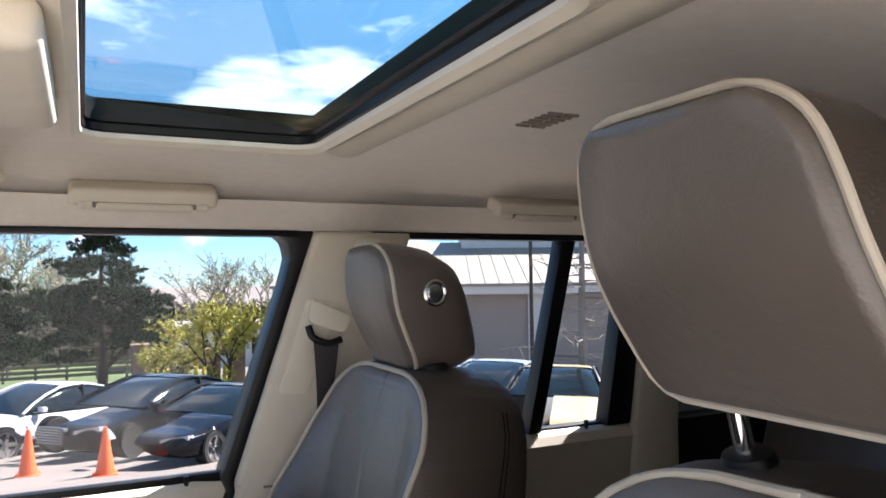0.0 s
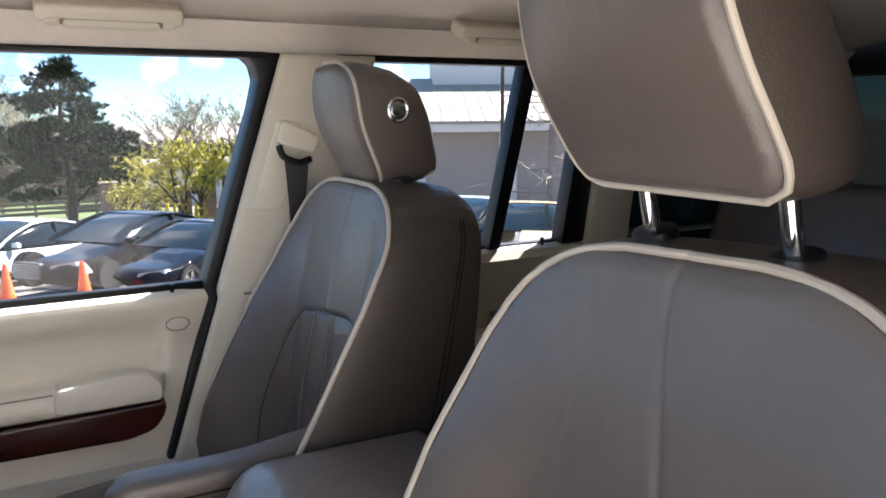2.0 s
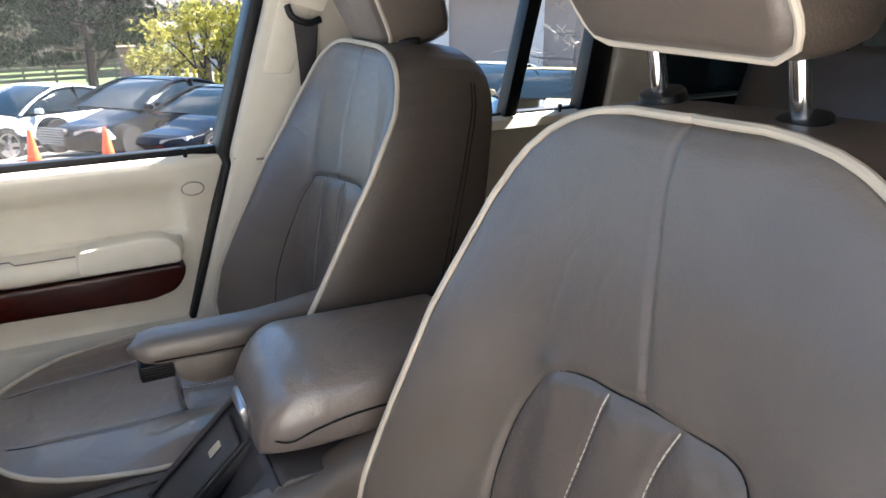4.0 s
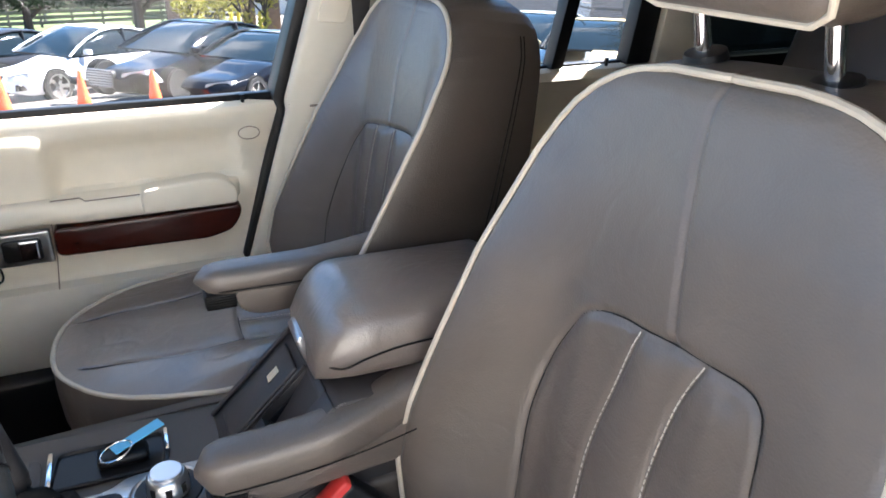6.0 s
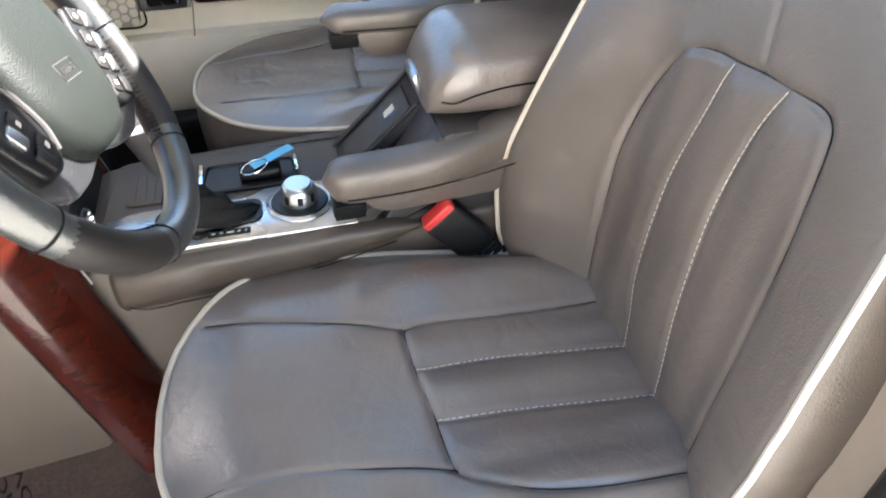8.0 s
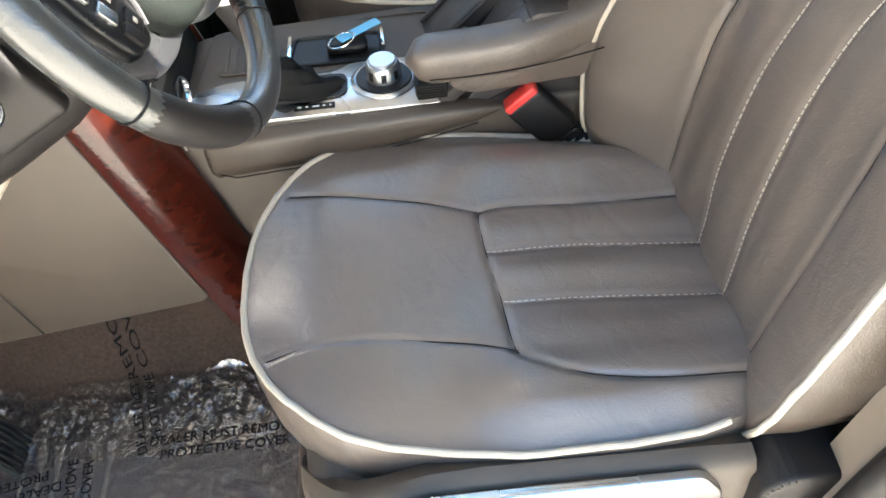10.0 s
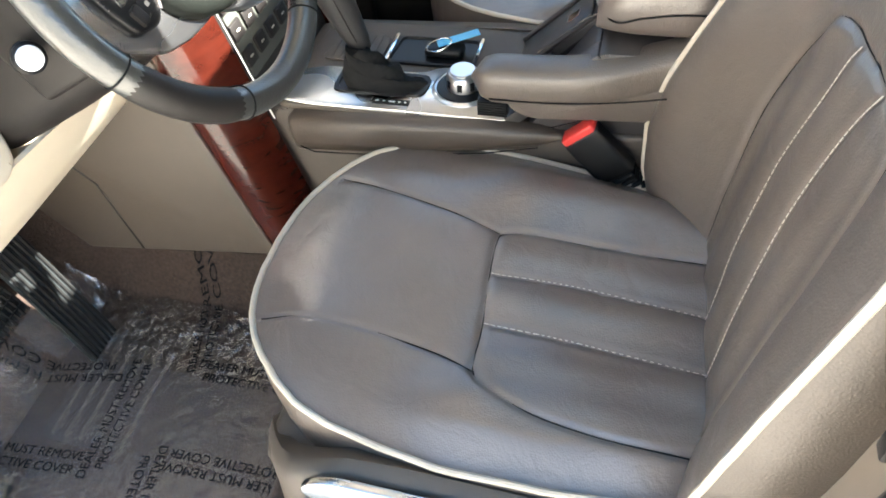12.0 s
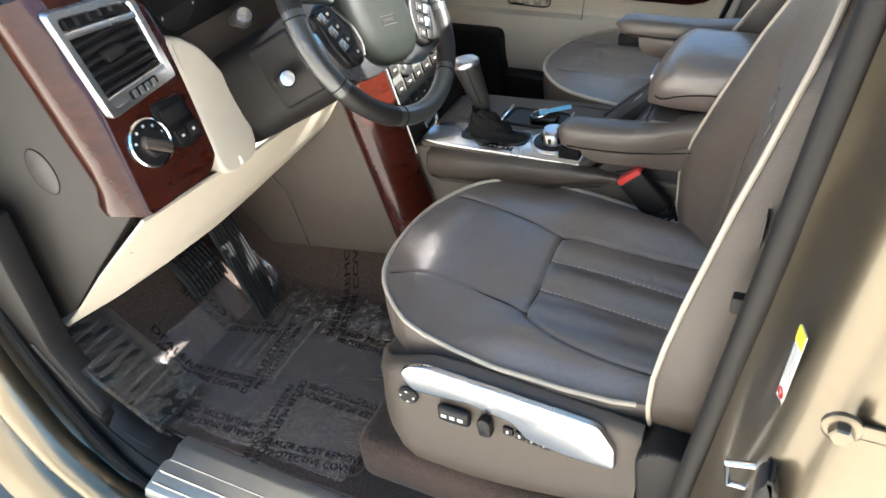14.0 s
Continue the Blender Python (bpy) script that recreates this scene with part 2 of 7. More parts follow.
def tube(bm, pts, radius, closed=False, sides=8, flat=1.0):
    P = [Vector(p) for p in pts]; n = len(P)
    rings = []; up = None
    for i, p in enumerate(P):
        t = (P[(i + 1) % n] - P[i - 1]) if closed else (P[min(i + 1, n - 1)] - P[max(i - 1, 0)])
        t = t.normalized() if t.length else Vector((1, 0, 0))
        if up is None:
            up = t.orthogonal().normalized()
        up = (up - t * up.dot(t))
        up = up.normalized() if up.length > 1e-6 else t.orthogonal().normalized()
        sd = t.cross(up)
        r = radius(i / max(1, n - 1)) if callable(radius) else radius
        rings.append([bm.verts.new(p + r * (math.cos(a) * up + flat * math.sin(a) * sd)) for a in (2 * math.pi * k / sides for k in range(sides))])
    for i in range(n if closed else n - 1):
        A, B = rings[i], rings[(i + 1) % n]
        for k in range(sides):
            bm.faces.new((A[k], A[(k + 1) % sides], B[(k + 1) % sides], B[k]))
    if not closed:
        bm.faces.new(rings[0]); bm.faces.new(list(reversed(rings[-1])))


def tubed(pts, radius, closed=False, sides=8, flat=1.0):
    bm = bmesh.new(); tube(bm, pts, radius, closed, sides, flat); return bm


def loft(rings, cap=True, bm=None):
    bm = bm or bmesh.new()
    V = [[bm.verts.new(p) for p in r] for r in rings]
    n = len(V[0])
    for A, B in zip(V, V[1:]):
        for k in range(n):
            bm.faces.new((A[k], A[(k + 1) % n], B[(k + 1) % n], B[k]))
    if cap:
        bm.faces.new(V[0]); bm.faces.new(list(reversed(V[-1])))
    return bm


def lathe(profile, seg=32, m=None):
    """Turns (radius, height) round z."""
    bm = loft([[(r * math.cos(2 * math.pi * k / seg), r * math.sin(2 * math.pi * k / seg), h) for k in range(seg)] for r, h in profile])
    if m:
        bmesh.ops.transform(bm, matrix=m, verts=bm.verts)
    return bm


def lerp(tab, t):
    """Smooth table look-up: tab is ((t, value), ...)."""
    if t <= tab[0][0]:
        return tab[0][1]
    for (a, u), (b, v) in zip(tab, tab[1:]):
        if t <= b:
            s = (t - a) / (b - a)
            return u + (v - u) * s
    return tab[-1][1]


def aim(p, normal, spin=0):
    """A pose at p whose z looks along normal."""
    return Matrix.Translation(p) @ Vector(normal).to_track_quat("Z", "Y").to_matrix().to_4x4() @ pose(0, 0, 0, 0, 0, spin)


def words(text, size, material, m, parent, name="lettering", align='CENTER'):
    cu = bpy.data.curves.new(name, 'FONT')
    cu.body, cu.size, cu.align_x, cu.align_y, cu.extrude = text, size, align, 'CENTER', 0.0002
    tmp = bpy.data.objects.new(name, cu); scene.collection.objects.link(tmp)
    dg = bpy.context.evaluated_depsgraph_get()
    me = bpy.data.meshes.new_from_object(tmp.evaluated_get(dg))
    bpy.data.objects.remove(tmp); bpy.data.curves.remove(cu)
    me.transform(m); me.materials.clear(); me.materials.append(material); me.name = name
    ob = new(name, me)
    adopt(ob, parent)
    return ob


def smooth(a, b, t):
    t = min(1, max(0, (t - a) / (b - a)))
    return t * t * (3 - 2 * t)


# ---- the car's shell ----
def quad_strip(rows, thick=None):
    """A sheet through rows of points."""
    bm = bmesh.new()
    G = [[bm.verts.new(p) for p in r] for r in rows]
    for A, B in zip(G, G[1:]):
        for i in range(len(A) - 1):
            bm.faces.new((A[i], A[i + 1], B[i + 1], B[i]))
    if thick:
        bmesh.ops.recalc_face_normals(bm, faces=bm.faces)
        r = bmesh.ops.solidify(bm, geom=list(bm.faces), thickness=thick)
    return bm


def roof_z(x, y):
    return 1.828 - 0.42 * max(0, abs(y) - 0.36) ** 2 - 1.1 * max(0, abs(y) - 0.58) ** 2 - 0.05 * max(0, -x) ** 1.5 - 0.03 * max(0, x - 1.2) ** 2


SR = (0.066, 0.395, 0.355)     # sunroof: front x, rear x, half width
SC = 0.05                     # its middle
ceil = thing("ceiling", "beige cloth headliner with an open sunroof shade", "ceiling", (0.6, 0, 1.83), kind="structure")
xs = sorted(set([round(-0.55 + 0.1 * k, 3) for k in range(28)] + [SR[0], SR[1]]))
ys = sorted(set([round(-0.72 + 0.04 * k, 3) for k in range(37)] + [SC - SR[2], SC + SR[2]]))
bm = bmesh.new()
G = {}
for x in xs:
    for y in ys:
        G[x, y] = bm.verts.new((x, y, roof_z(x, y)))
for a, b in zip(xs, xs[1:]):
    for c, d in zip(ys, ys[1:]):
        if not (a >= SR[0] and b <= SR[1] and c >= SC - SR[2] - 1e-6 and d <= SC + SR[2] + 1e-6):
            bm.faces.new((G[a, c], G[b, c], G[b, d], G[a, d]))
lin = part("lining", bm, M["liner"], ceil)
bm = bmesh.new()
for x in xs:
    for y in ys:
        G[x, y] = bm.verts.new((x, y, roof_z(x, y) + 0.055))
for a, b in zip(xs, xs[1:]):
    for c, d in zip(ys, ys[1:]):
        if not (a >= SR[0] and b <= SR[1] and c >= SC - SR[2] - 1e-6 and d <= SC + SR[2] + 1e-6):
            bm.faces.new((G[a, c], G[b, c], G[b, d], G[a, d]))
part("roof_skin", bm, M["gold"], ceil, "gold painted roof skin")


def loop_rect(x0, x1, w, r, z, n=6):
    pts = rounded([(x0, SC - w), (x1, SC - w), (x1, SC + w), (x0, SC + w)], r, n)
    return [(p[0], p[1], z(p) if callable(z) else z) for p in pts]


zr = lambda p: roof_z(p[0], p[1])
# moulded lip, black inner frame and glass of the sunroof
part("sunroof_lip", loft([loop_rect(SR[0] - 0.02, SR[1] + 0.02, SR[2] + 0.02, 0.05, lambda p: zr(p) - 0.0015), loop_rect(SR[0] - 0.008, SR[1] + 0.008, SR[2] + 0.008, 0.045, lambda p: zr(p) - 0.007),
                          loop_rect(SR[0] + 0.002, SR[1] - 0.002, SR[2] - 0.002, 0.04, lambda p: zr(p) - 0.001), loop_rect(SR[0] + 0.004, SR[1] - 0.004, SR[2] - 0.004, 0.04, lambda p: zr(p) + 0.02)], cap=False), M["cream2"], ceil, "cream sunroof surround")
part("sunroof_frame", loft([loop_rect(SR[0] + 0.003, SR[1] - 0.003, SR[2] - 0.003, 0.04, lambda p: zr(p) + 0.006), loop_rect(SR[0] + 0.005, SR[1] - 0.006, SR[2] - 0.005, 0.038, lambda p: zr(p) + 0.008),
                            loop_rect(SR[0] + 0.005, SR[1] - 0.007, SR[2] - 0.006, 0.035, lambda p: zr(p) + 0.018), loop_rect(SR[0] + 0.008, SR[1] - 0.012, SR[2] - 0.012, 0.03, lambda p: zr(p) + 0.020),
                            loop_rect(SR[0] + 0.008, SR[1] - 0.014, SR[2] - 0.014, 0.03, lambda p: zr(p) + 0.05 - 0.026 * smooth(SR[1] - 0.08, SR[1] - 0.02, p[0]))], cap=False), M["black"], ceil, "black sunroof frame")
gl = part("sunroof_glass", prism([(SR[0] - 0.02, SC - SR[2]), (SR[1] + 0.02, SC - SR[2]), (SR[1] + 0.02, SC + SR[2]), (SR[0] - 0.02, SC + SR[2])], "z", 1.862, 1.867), glass_mat("green_tinted_glass", (0.90, 1.0, 0.96), 0.0, 0.93), ceil, "green tinted sunroof glass")
gl.visible_shadow = False
part("sunblind_edge", quad_strip([[(SR[1] + 0.022 + 0.055 * s, -0.39 + 0.80 * t, roof_z(SR[1], -0.39 + 0.80 * t) - 0.006 * math.sin(math.pi * s) - 0.002) for t in np.linspace(0, 1, 14)] for s in np.linspace(0, 1, 5)]), M["cream"], ceil, "beige sunblind edge")
# slots of the cabin sensor
for side in (0, 1):
    for k in range(6):
        x = 0.585 + side * 0.024
        y = 0.035 + 0.015 * k
        part("vent_slot", boxed((x, y, roof_z(x, y) - 0.003), (x + 0.020, y + 0.007, roof_z(x, y) + 0.004), 0.001), M["tan"], ceil)


def grab_handle(x0, x1, y):
    g = thing("grab_handle", "beige folding grab handle on the headliner edge", "handle", (x0, y, 1.76), "grab handles")
    z = 1.757
    up = pose((x0 + x1) / 2, y + 0.014, z + 0.010, 24, 0, 0)
    w = (x1 - x0) / 2
    part("housing", boxed((-w, -0.026, -0.010), (w, 0.030, 0.020), 0.009, 4, up), M["cream"], g)
    part("recess", boxed((-w + 0.016, -0.0275, -0.0125), (w - 0.016, 0.016, 0.0), 0.005, 2, up), M["tan"], g, "shaded finger recess")
    part("grip", boxed((-w + 0.040, -0.031, -0.017), (w - 0.040, 0.012, -0.002), 0.006, 3, up), M["cream"], g)
    for s in (-1, 1):
        part("mount", boxed((s * (w - 0.026) - 0.011, -0.029, -0.015), (s * (w - 0.026) + 0.011, 0.010, 0.0), 0.005, 3, up), M["cream"], g)


grab_handle(0.05, 0.28, 0.60)
grab_handle(0.83, 1.06, 0.60)


# passenger side: window line
BELT, TOP, YD = 1.255, 1.722, 0.735


def pillar_x(z, x0=0.345):
    return x0 + (z - 1.31) * 0.33


side = thing("wall_passenger_side", "cream trimmed passenger side frame with dark seals", "car side", (0.5, 0.74, 0.5), kind="structure")
# header above the doors, curved into the headliner
part("header", quad_strip([[(x, y, z) for x in np.linspace(-0.6, 2.2, 30)] for y, z in ((0.64, 1.771), (0.665, 1.745), (0.685, 1.728), (0.70, 1.722), (0.76, 1.722))]), M["liner"], side)
part("header_skin", boxed((-0.6, 0.762, 1.722), (2.2, 0.80, 1.86), 0.01), M["gold"], side)
# B pillar: dark frame, cream cover with belt slot
bp = part("pillar", prism([(pillar_x(0.55) + 0.011, 0.55), (pillar_x(1.24) + 0.011, 1.24), (pillar_x(1.25) + 0.002, 1.25), (pillar_x(TOP) + 0.002, TOP), (pillar_x(TOP) + 0.21, TOP), (pillar_x(1.5) + 0.195, 1.5), (0.58, 1.2), (0.60, 0.55)], "y", 0.70, 0.78, 0.012, 3), M["cream"], side, "cream pillar trim")
part("window_seal", prism([(pillar_x(0.6) - 0.002, 0.6), (pillar_x(1.23) - 0.002, 1.23), (pillar_x(1.26) - 0.024, 1.26), (pillar_x(1.62) - 0.024, 1.62), (pillar_x(1.67) - 0.028, 1.67), (pillar_x(1.70) - 0.045, 1.70), (pillar_x(TOP) - 0.08, TOP), (pillar_x(TOP) + 0.004, TOP + 0.001), (pillar_x(1.25) + 0.004, 1.25), (pillar_x(1.23) + 0.013, 1.23), (pillar_x(0.6) + 0.013, 0.6)], "y", 0.715, 0.79, 0.006), M["black"], side, "black window seal")
part("window_seal", boxed((-0.6, 0.705, 1.710), (0.45, 0.75, 1.7235), 0.003), M["black"], side)
part("window_seal", boxed((0.60, 0.705, 1.708), (1.5, 0.75, 1.7235), 0.003), M["black"], side)
part("airbag_cover", prism(rounded([(pillar_x(1.68) + 0.09, 1.675), (pillar_x(1.68) + 0.145, 1.675), (pillar_x(1.70) + 0.148, 1.708), (pillar_x(1.70) + 0.092, 1.708)], 0.008), "y", 0.697, 0.71, 0.002), M["cream2"], bp, "small cream airbag cover")
part("belt_track", prism(rounded([(pillar_x(1.40) + 0.030, 1.41), (pillar_x(1.58) + 0.031, 1.592), (pillar_x(1.58) + 0.092, 1.578), (pillar_x(1.40) + 0.090, 1.405)], 0.012), "y", 0.694, 0.705, 0.003), M["cream2"], bp, "cream belt height slider")
part("trim_joint", boxed((pillar_x(1.24) + 0.057, 0.698, 1.238), (0.60, 0.702, 1.241)), M["tan"], bp)
belt = thing("seat_belt", "brown webbing seat belt hanging from its cream anchor", "seat belt", (0.46, 0.68, 1.2))
px = pillar_x(1.53) + 0.062
part("anchor", prism(rounded([(px - 0.02, 1.545), (px + 0.055, 1.52), (px + 0.07, 1.555), (px - 0.01, 1.59)], 0.012), "y", 0.680, 0.697, 0.004, 3), M["cream2"], belt, "cream plastic anchor")
part("guide", tubed(spline([(px - 0.020, 0.676, 1.538), (px - 0.012, 0.670, 1.516), (px + 0.018, 0.670, 1.504), (px + 0.044, 0.672, 1.510)], 6), 0.007, sides=10), M["black"], belt, "black belt guide")
part("webbing", quad_strip([[(px - 0.012 + a * 0.050 * max(0.25, 1 - 1.9 * t) + 0.045 * t - 0.07 * t * t, 0.669 + 0.008 * t, 1.510 - 0.52 * t) for a in np.linspace(0, 1, 5)] for t in np.linspace(0, 1, 12)], 0.002), M["kick"], belt, "brown belt webbing")


def front_door():
    d = thing("door_1", "cream leather passenger front door with cherry wood strip", "car door", (-0.1, 0.74, 0.5), kind="structure")
    rear = lambda z: pillar_x(z) - 0.004
    dyt = ((0.728, 0.012), (0.76, 0.0), (0.85, -0.006), (0.905, 0.0), (0.92, 0.008), (1.04, 0.012), (1.10, 0.014), (1.15, 0.01), (1.19, 0.0), (1.235, -0.008), (1.247, -0.004), (BELT, 0.012))
    rows = []
    for z in sorted(set([q for q, _ in dyt] + [round(0.74 + 0.0125 * k, 4) for k in range(41)]), reverse=True):
        sc = smooth(1.215, 1.175, z) * smooth(1.085, 1.105, z)
        rows.append([(x, YD - 0.012 + lerp(dyt, z) - 0.022 * smooth(-0.10, -0.165, x) * smooth(1.235, 1.20, z) * smooth(1.05, 1.09, z) + 0.020 * sc * smooth(-0.15, -0.125, x) * smooth(0.235, 0.205, x) + 0.02 * smooth(0.22, 0.33, x), z) for x in np.linspace(-0.75, rear(z), 90)])
    card = part("door_card", quad_strip(rows), M["cream2"], d, "ivory padded door card")
    part("lower_panel", quad_strip([[(x, YD - 0.02 + dy, z) for x in np.linspace(-0.75, 0.20 + (z - 0.6) * 0.1, 20)] for z, dy in ((0.912, 0.012), (0.905, -0.012), (0.87, -0.022), (0.78, -0.022), (0.728, -0.008))]), M["cream"], d, "cream lower door panel")
    # armrest with a rolled top
    sec = [(0.0, 1.094), (-0.040, 1.098), (-0.056, 1.095), (-0.065, 1.086), (-0.067, 1.070), (-0.064, 1.054), (-0.056, 1.048), (0.0, 1.046)]
    ring = lambda x, k: [(x, YD + 0.01 + p * k, 1.078 + (q - 1.078) * (0.35 + 0.65 * k)) for p, q in sec]
    part("armrest", loft([ring(x, k) for x, k in ((-0.62, 0.75), (-0.40, 0.82), (-0.15, 0.88), (-0.10, 1.0), (0.10, 1.0), (0.17, 0.98), (0.20, 0.85), (0.217, 0.5))]), M["cream2"], d, "ivory leather armrest", 60)
    part("armrest_pad", prism(rounded([(0.018, 1.088), (0.024, 1.104), (0.15, 1.113), (0.185, 1.108), (0.208, 1.086), (0.208, 1.052), (0.018, 1.052)], 0.012), "y", YD - 0.0605, YD - 0.008, 0.006, 3), M["cream2"], d, "ivory armrest pad")
    part("pull_seam", tubed([(-0.145, YD - 0.048, 1.100), (-0.092, YD - 0.052, 1.1015), (-0.083, YD - 0.056, 1.095), (0.018, YD - 0.058, 1.096)], 0.0014, sides=5), M["tan"], d)
    part("card_seam", tubed([(-0.152, YD - 0.040, 1.05), (-0.155, YD - 0.034, 0.975), (-0.165, YD - 0.03, 0.90), (-0.16, YD - 0.036, 0.86), (-0.145, YD - 0.034, 0.80)], 0.0014, sides=5), M["tan"], d)
    w = part("wood_strip", prism(rounded([(-0.152, 0.983), (0.14, 0.978), (0.19, 0.99), (0.212, 1.02), (0.214, 1.046), (-0.152, 1.043)], 0.016), "y", YD - 0.052, YD - 0.005, 0.006, 3), M["wood"], d, "glossy cherry wood strip")
    h = part("inner_handle", prism(rounded([(-0.262, 0.975), (-0.158, 0.975), (-0.158, 1.042), (-0.262, 1.042)], 0.006), "y", YD - 0.05, YD - 0.03, 0.004), M["satin"], d, "satin metal door handle")
    part("handle_cup", prism(rounded([(-0.245, 0.985), (-0.175, 0.985), (-0.175, 1.03), (-0.245, 1.03)], 0.008), "y", YD - 0.053, YD - 0.045, 0.002), M["black"], h)
    part("lever", prism(rounded([(-0.215, 0.988), (-0.18, 0.988), (-0.18, 1.028), (-0.215, 1.028)], 0.004), "y", YD - 0.060, YD - 0.05, 0.003), M["chrome"], h)
    g = part("speaker_grille", prism(rounded([(-0.40, 0.938), (-0.268, 0.938), (-0.268, 1.056), (-0.385, 1.056)], 0.016), "y", YD - 0.042, YD - 0.02, 0.003), mat("grille_shade", (0.42, 0.37, 0.30), 0.6), d, "honeycomb speaker grille")
    hx = bmesh.new()
    for i in range(7):
        for j in range(6):
            cx, cz = -0.388 + i * 0.0185, 0.952 + j * 0.0205 + (0.0102 if i % 2 else 0)
            if cz < 1.048 and cx > -0.392:
                ring = [(cx + r * math.cos(k * math.pi / 3), YD - 0.043 - dy, cz + r * math.sin(k * math.pi / 3)) for r, dy in ((0.0098, 0), (0.0086, 0.0016)) for k in range(6)]
                vs = [hx.verts.new(p) for p in ring]
                for k in range(6):
                    hx.faces.new((vs[k], vs[(k + 1) % 6], vs[6 + (k + 1) % 6], vs[6 + k]))
                hx.faces.new(vs[6:])
    part("honeycomb", hx, M["cream"], g)
    part("badge", boxed((-0.375, YD - 0.046, 0.942), (-0.34, YD - 0.042, 0.948)), M["black"], g)
    loop = rounded([(-0.392, 1.052), (-0.268, 1.048), (-0.257, 0.985), (-0.253, 0.950), (-0.270, 0.940), (-0.386, 0.944)], 0.014)
    part("trim_line", tubed([(x, YD - 0.046, z) for x, z in loop], 0.0021, True, 6), M["black"], d, "black joint round the speaker")
    ov = [(0.25 + 0.022 * math.cos(a), 1.188 + 0.0135 * math.sin(a)) for a in np.linspace(0, 2 * math.pi, 28, endpoint=False)]
    part("badge_edge", tubed([(x, YD - 0.0125, z) for x, z in ov], 0.0011, True, 5), M["tan"], d)
    part("airbag_badge", prism(ov, "y", YD - 0.012, YD + 0.01, 0.0015), M["cream"], d, "oval airbag badge")
    part("lock_pin", tubed([(0.245, YD - 0.002, BELT - 0.005), (0.245, YD - 0.002, BELT + 0.013)], lambda t: 0.0038 if t < 0.6 else 0.0052, sides=10), M["black"], d, "black lock pin")
    part("window_seal", boxed((-0.75, YD + 0.006, BELT - 0.006), (rear(BELT), YD + 0.03, BELT + 0.012), 0.003), M["black"], d, "black belt seal")
    gl = part("window_pane", prism([(-0.75, BELT), (rear(BELT) + 0.02, BELT), (rear(1.72) - 0.0, 1.725), (-0.75, 1.725)], "y", YD + 0.030, YD + 0.034), M["glass"], d, "clear side window")
    gl.visible_shadow = False
    part("outer_skin", prism([(-0.75, 0.4), (rear(0.5), 0.4), (rear(BELT), BELT - 0.008), (-0.75, BELT - 0.008)], "y", YD + 0.05, YD + 0.10, 0.01), M["gold"], d, "gold painted outer skin")
    part("mirror_cover", prism(rounded([(-0.62, BELT + 0.008), (-0.225, BELT + 0.002), (-0.214, BELT - 0.012), (-0.237, BELT - 0.05), (-0.275, BELT - 0.068), (-0.62, BELT - 0.085)], 0.018), "y", YD - 0.065, YD - 0.015, 0.010, 3), M["kick"], d, "dark mirror base cover")
    return d


front_door()
part("sill_trim", boxed((-1.1, 0.665, 0.45), (0.62, 0.79, 0.727), 0.012, 3), M["dark"], side, "dark sill trim")
part("kick_panel", prism(rounded([(-1.1, 0.45), (-1.1, 0.865), (-0.405, 0.865), (-0.393, 0.45)], 0.025), "y", 0.645, 0.72, 0.008, 3), M["dark"], side, "dark footwell side trim")


def rear_door():
    d = thing("door_2", "cream leather rear door with dark wood strip", "car door", (0.95, 0.74, 0.5), kind="structure")
    rows = [[(x, YD - 0.012 + dy, z) for x in np.linspace(0.62, 1.262, 16)] for z, dy in ((1.272, 0.014), (1.264, -0.006), (1.245, -0.016), (1.20, -0.006), (1.12, 0.006), (0.60, 0.006))]
    part("door_card", quad_strip(rows), M["cream"], d, "cream rear door card")
    sec = [(0.0, 1.06), (-0.03, 1.083), (-0.06, 1.078), (-0.07, 1.06), (-0.06, 1.045), (0, 1.045)]
    part("armrest", loft([[(x, YD + p, q) for p, q in sec] for x in (0.62, 0.9, 1.15, 1.20)]), M["cream2"], d, "ivory armrest")
    part("wood_strip", boxed((0.62, YD - 0.055, 0.98), (1.18, YD - 0.005, 1.04), 0.008), M["wood"], d)
    part("pocket", boxed((0.62, YD - 0.05, 0.70), (1.2, YD, 0.96), 0.012), M["dark"], d)
    part("inner_handle", boxed((0.98, YD - 0.03, 1.09), (1.06, YD - 0.012, 1.118), 0.004), M["tan"], d)
    part("lock_pin", tubed([(1.14, YD - 0.006, 1.268), (1.14, YD - 0.006, 1.288)], lambda t: 0.004 if t < 0.6 else 0.0055, sides=10), M["black"], d)
    part("window_seal", boxed((0.62, YD + 0.004, 1.262), (1.26, YD + 0.03, 1.278), 0.003), M["black"], d)
    part("quarter_bar", prism([(0.975, 1.27), (1.01, 1.27), (1.118, 1.72), (1.078, 1.72)], "y", YD - 0.015, YD + 0.03, 0.005), M["black"], d, "black window divider")
    part("rear_frame", prism([(1.19, 1.27), (1.262, 1.27), (1.33, 1.72), (1.27, 1.72)], "y", YD - 0.02, YD + 0.03, 0.006), M["black"], d, "black door frame")
    gl = part("window_pane", prism([(0.55, 1.27), (1.25, 1.27), (1.32, 1.722), (0.60, 1.722)], "y", YD + 0.030, YD + 0.034), M["glass"], d, "clear rear side window")
    gl.visible_shadow = False
    part("outer_skin", boxed((0.45, YD + 0.05, 0.4), (1.3, YD + 0.10, 1.262), 0.01), M["gold"], d)
    return d


rear_door()
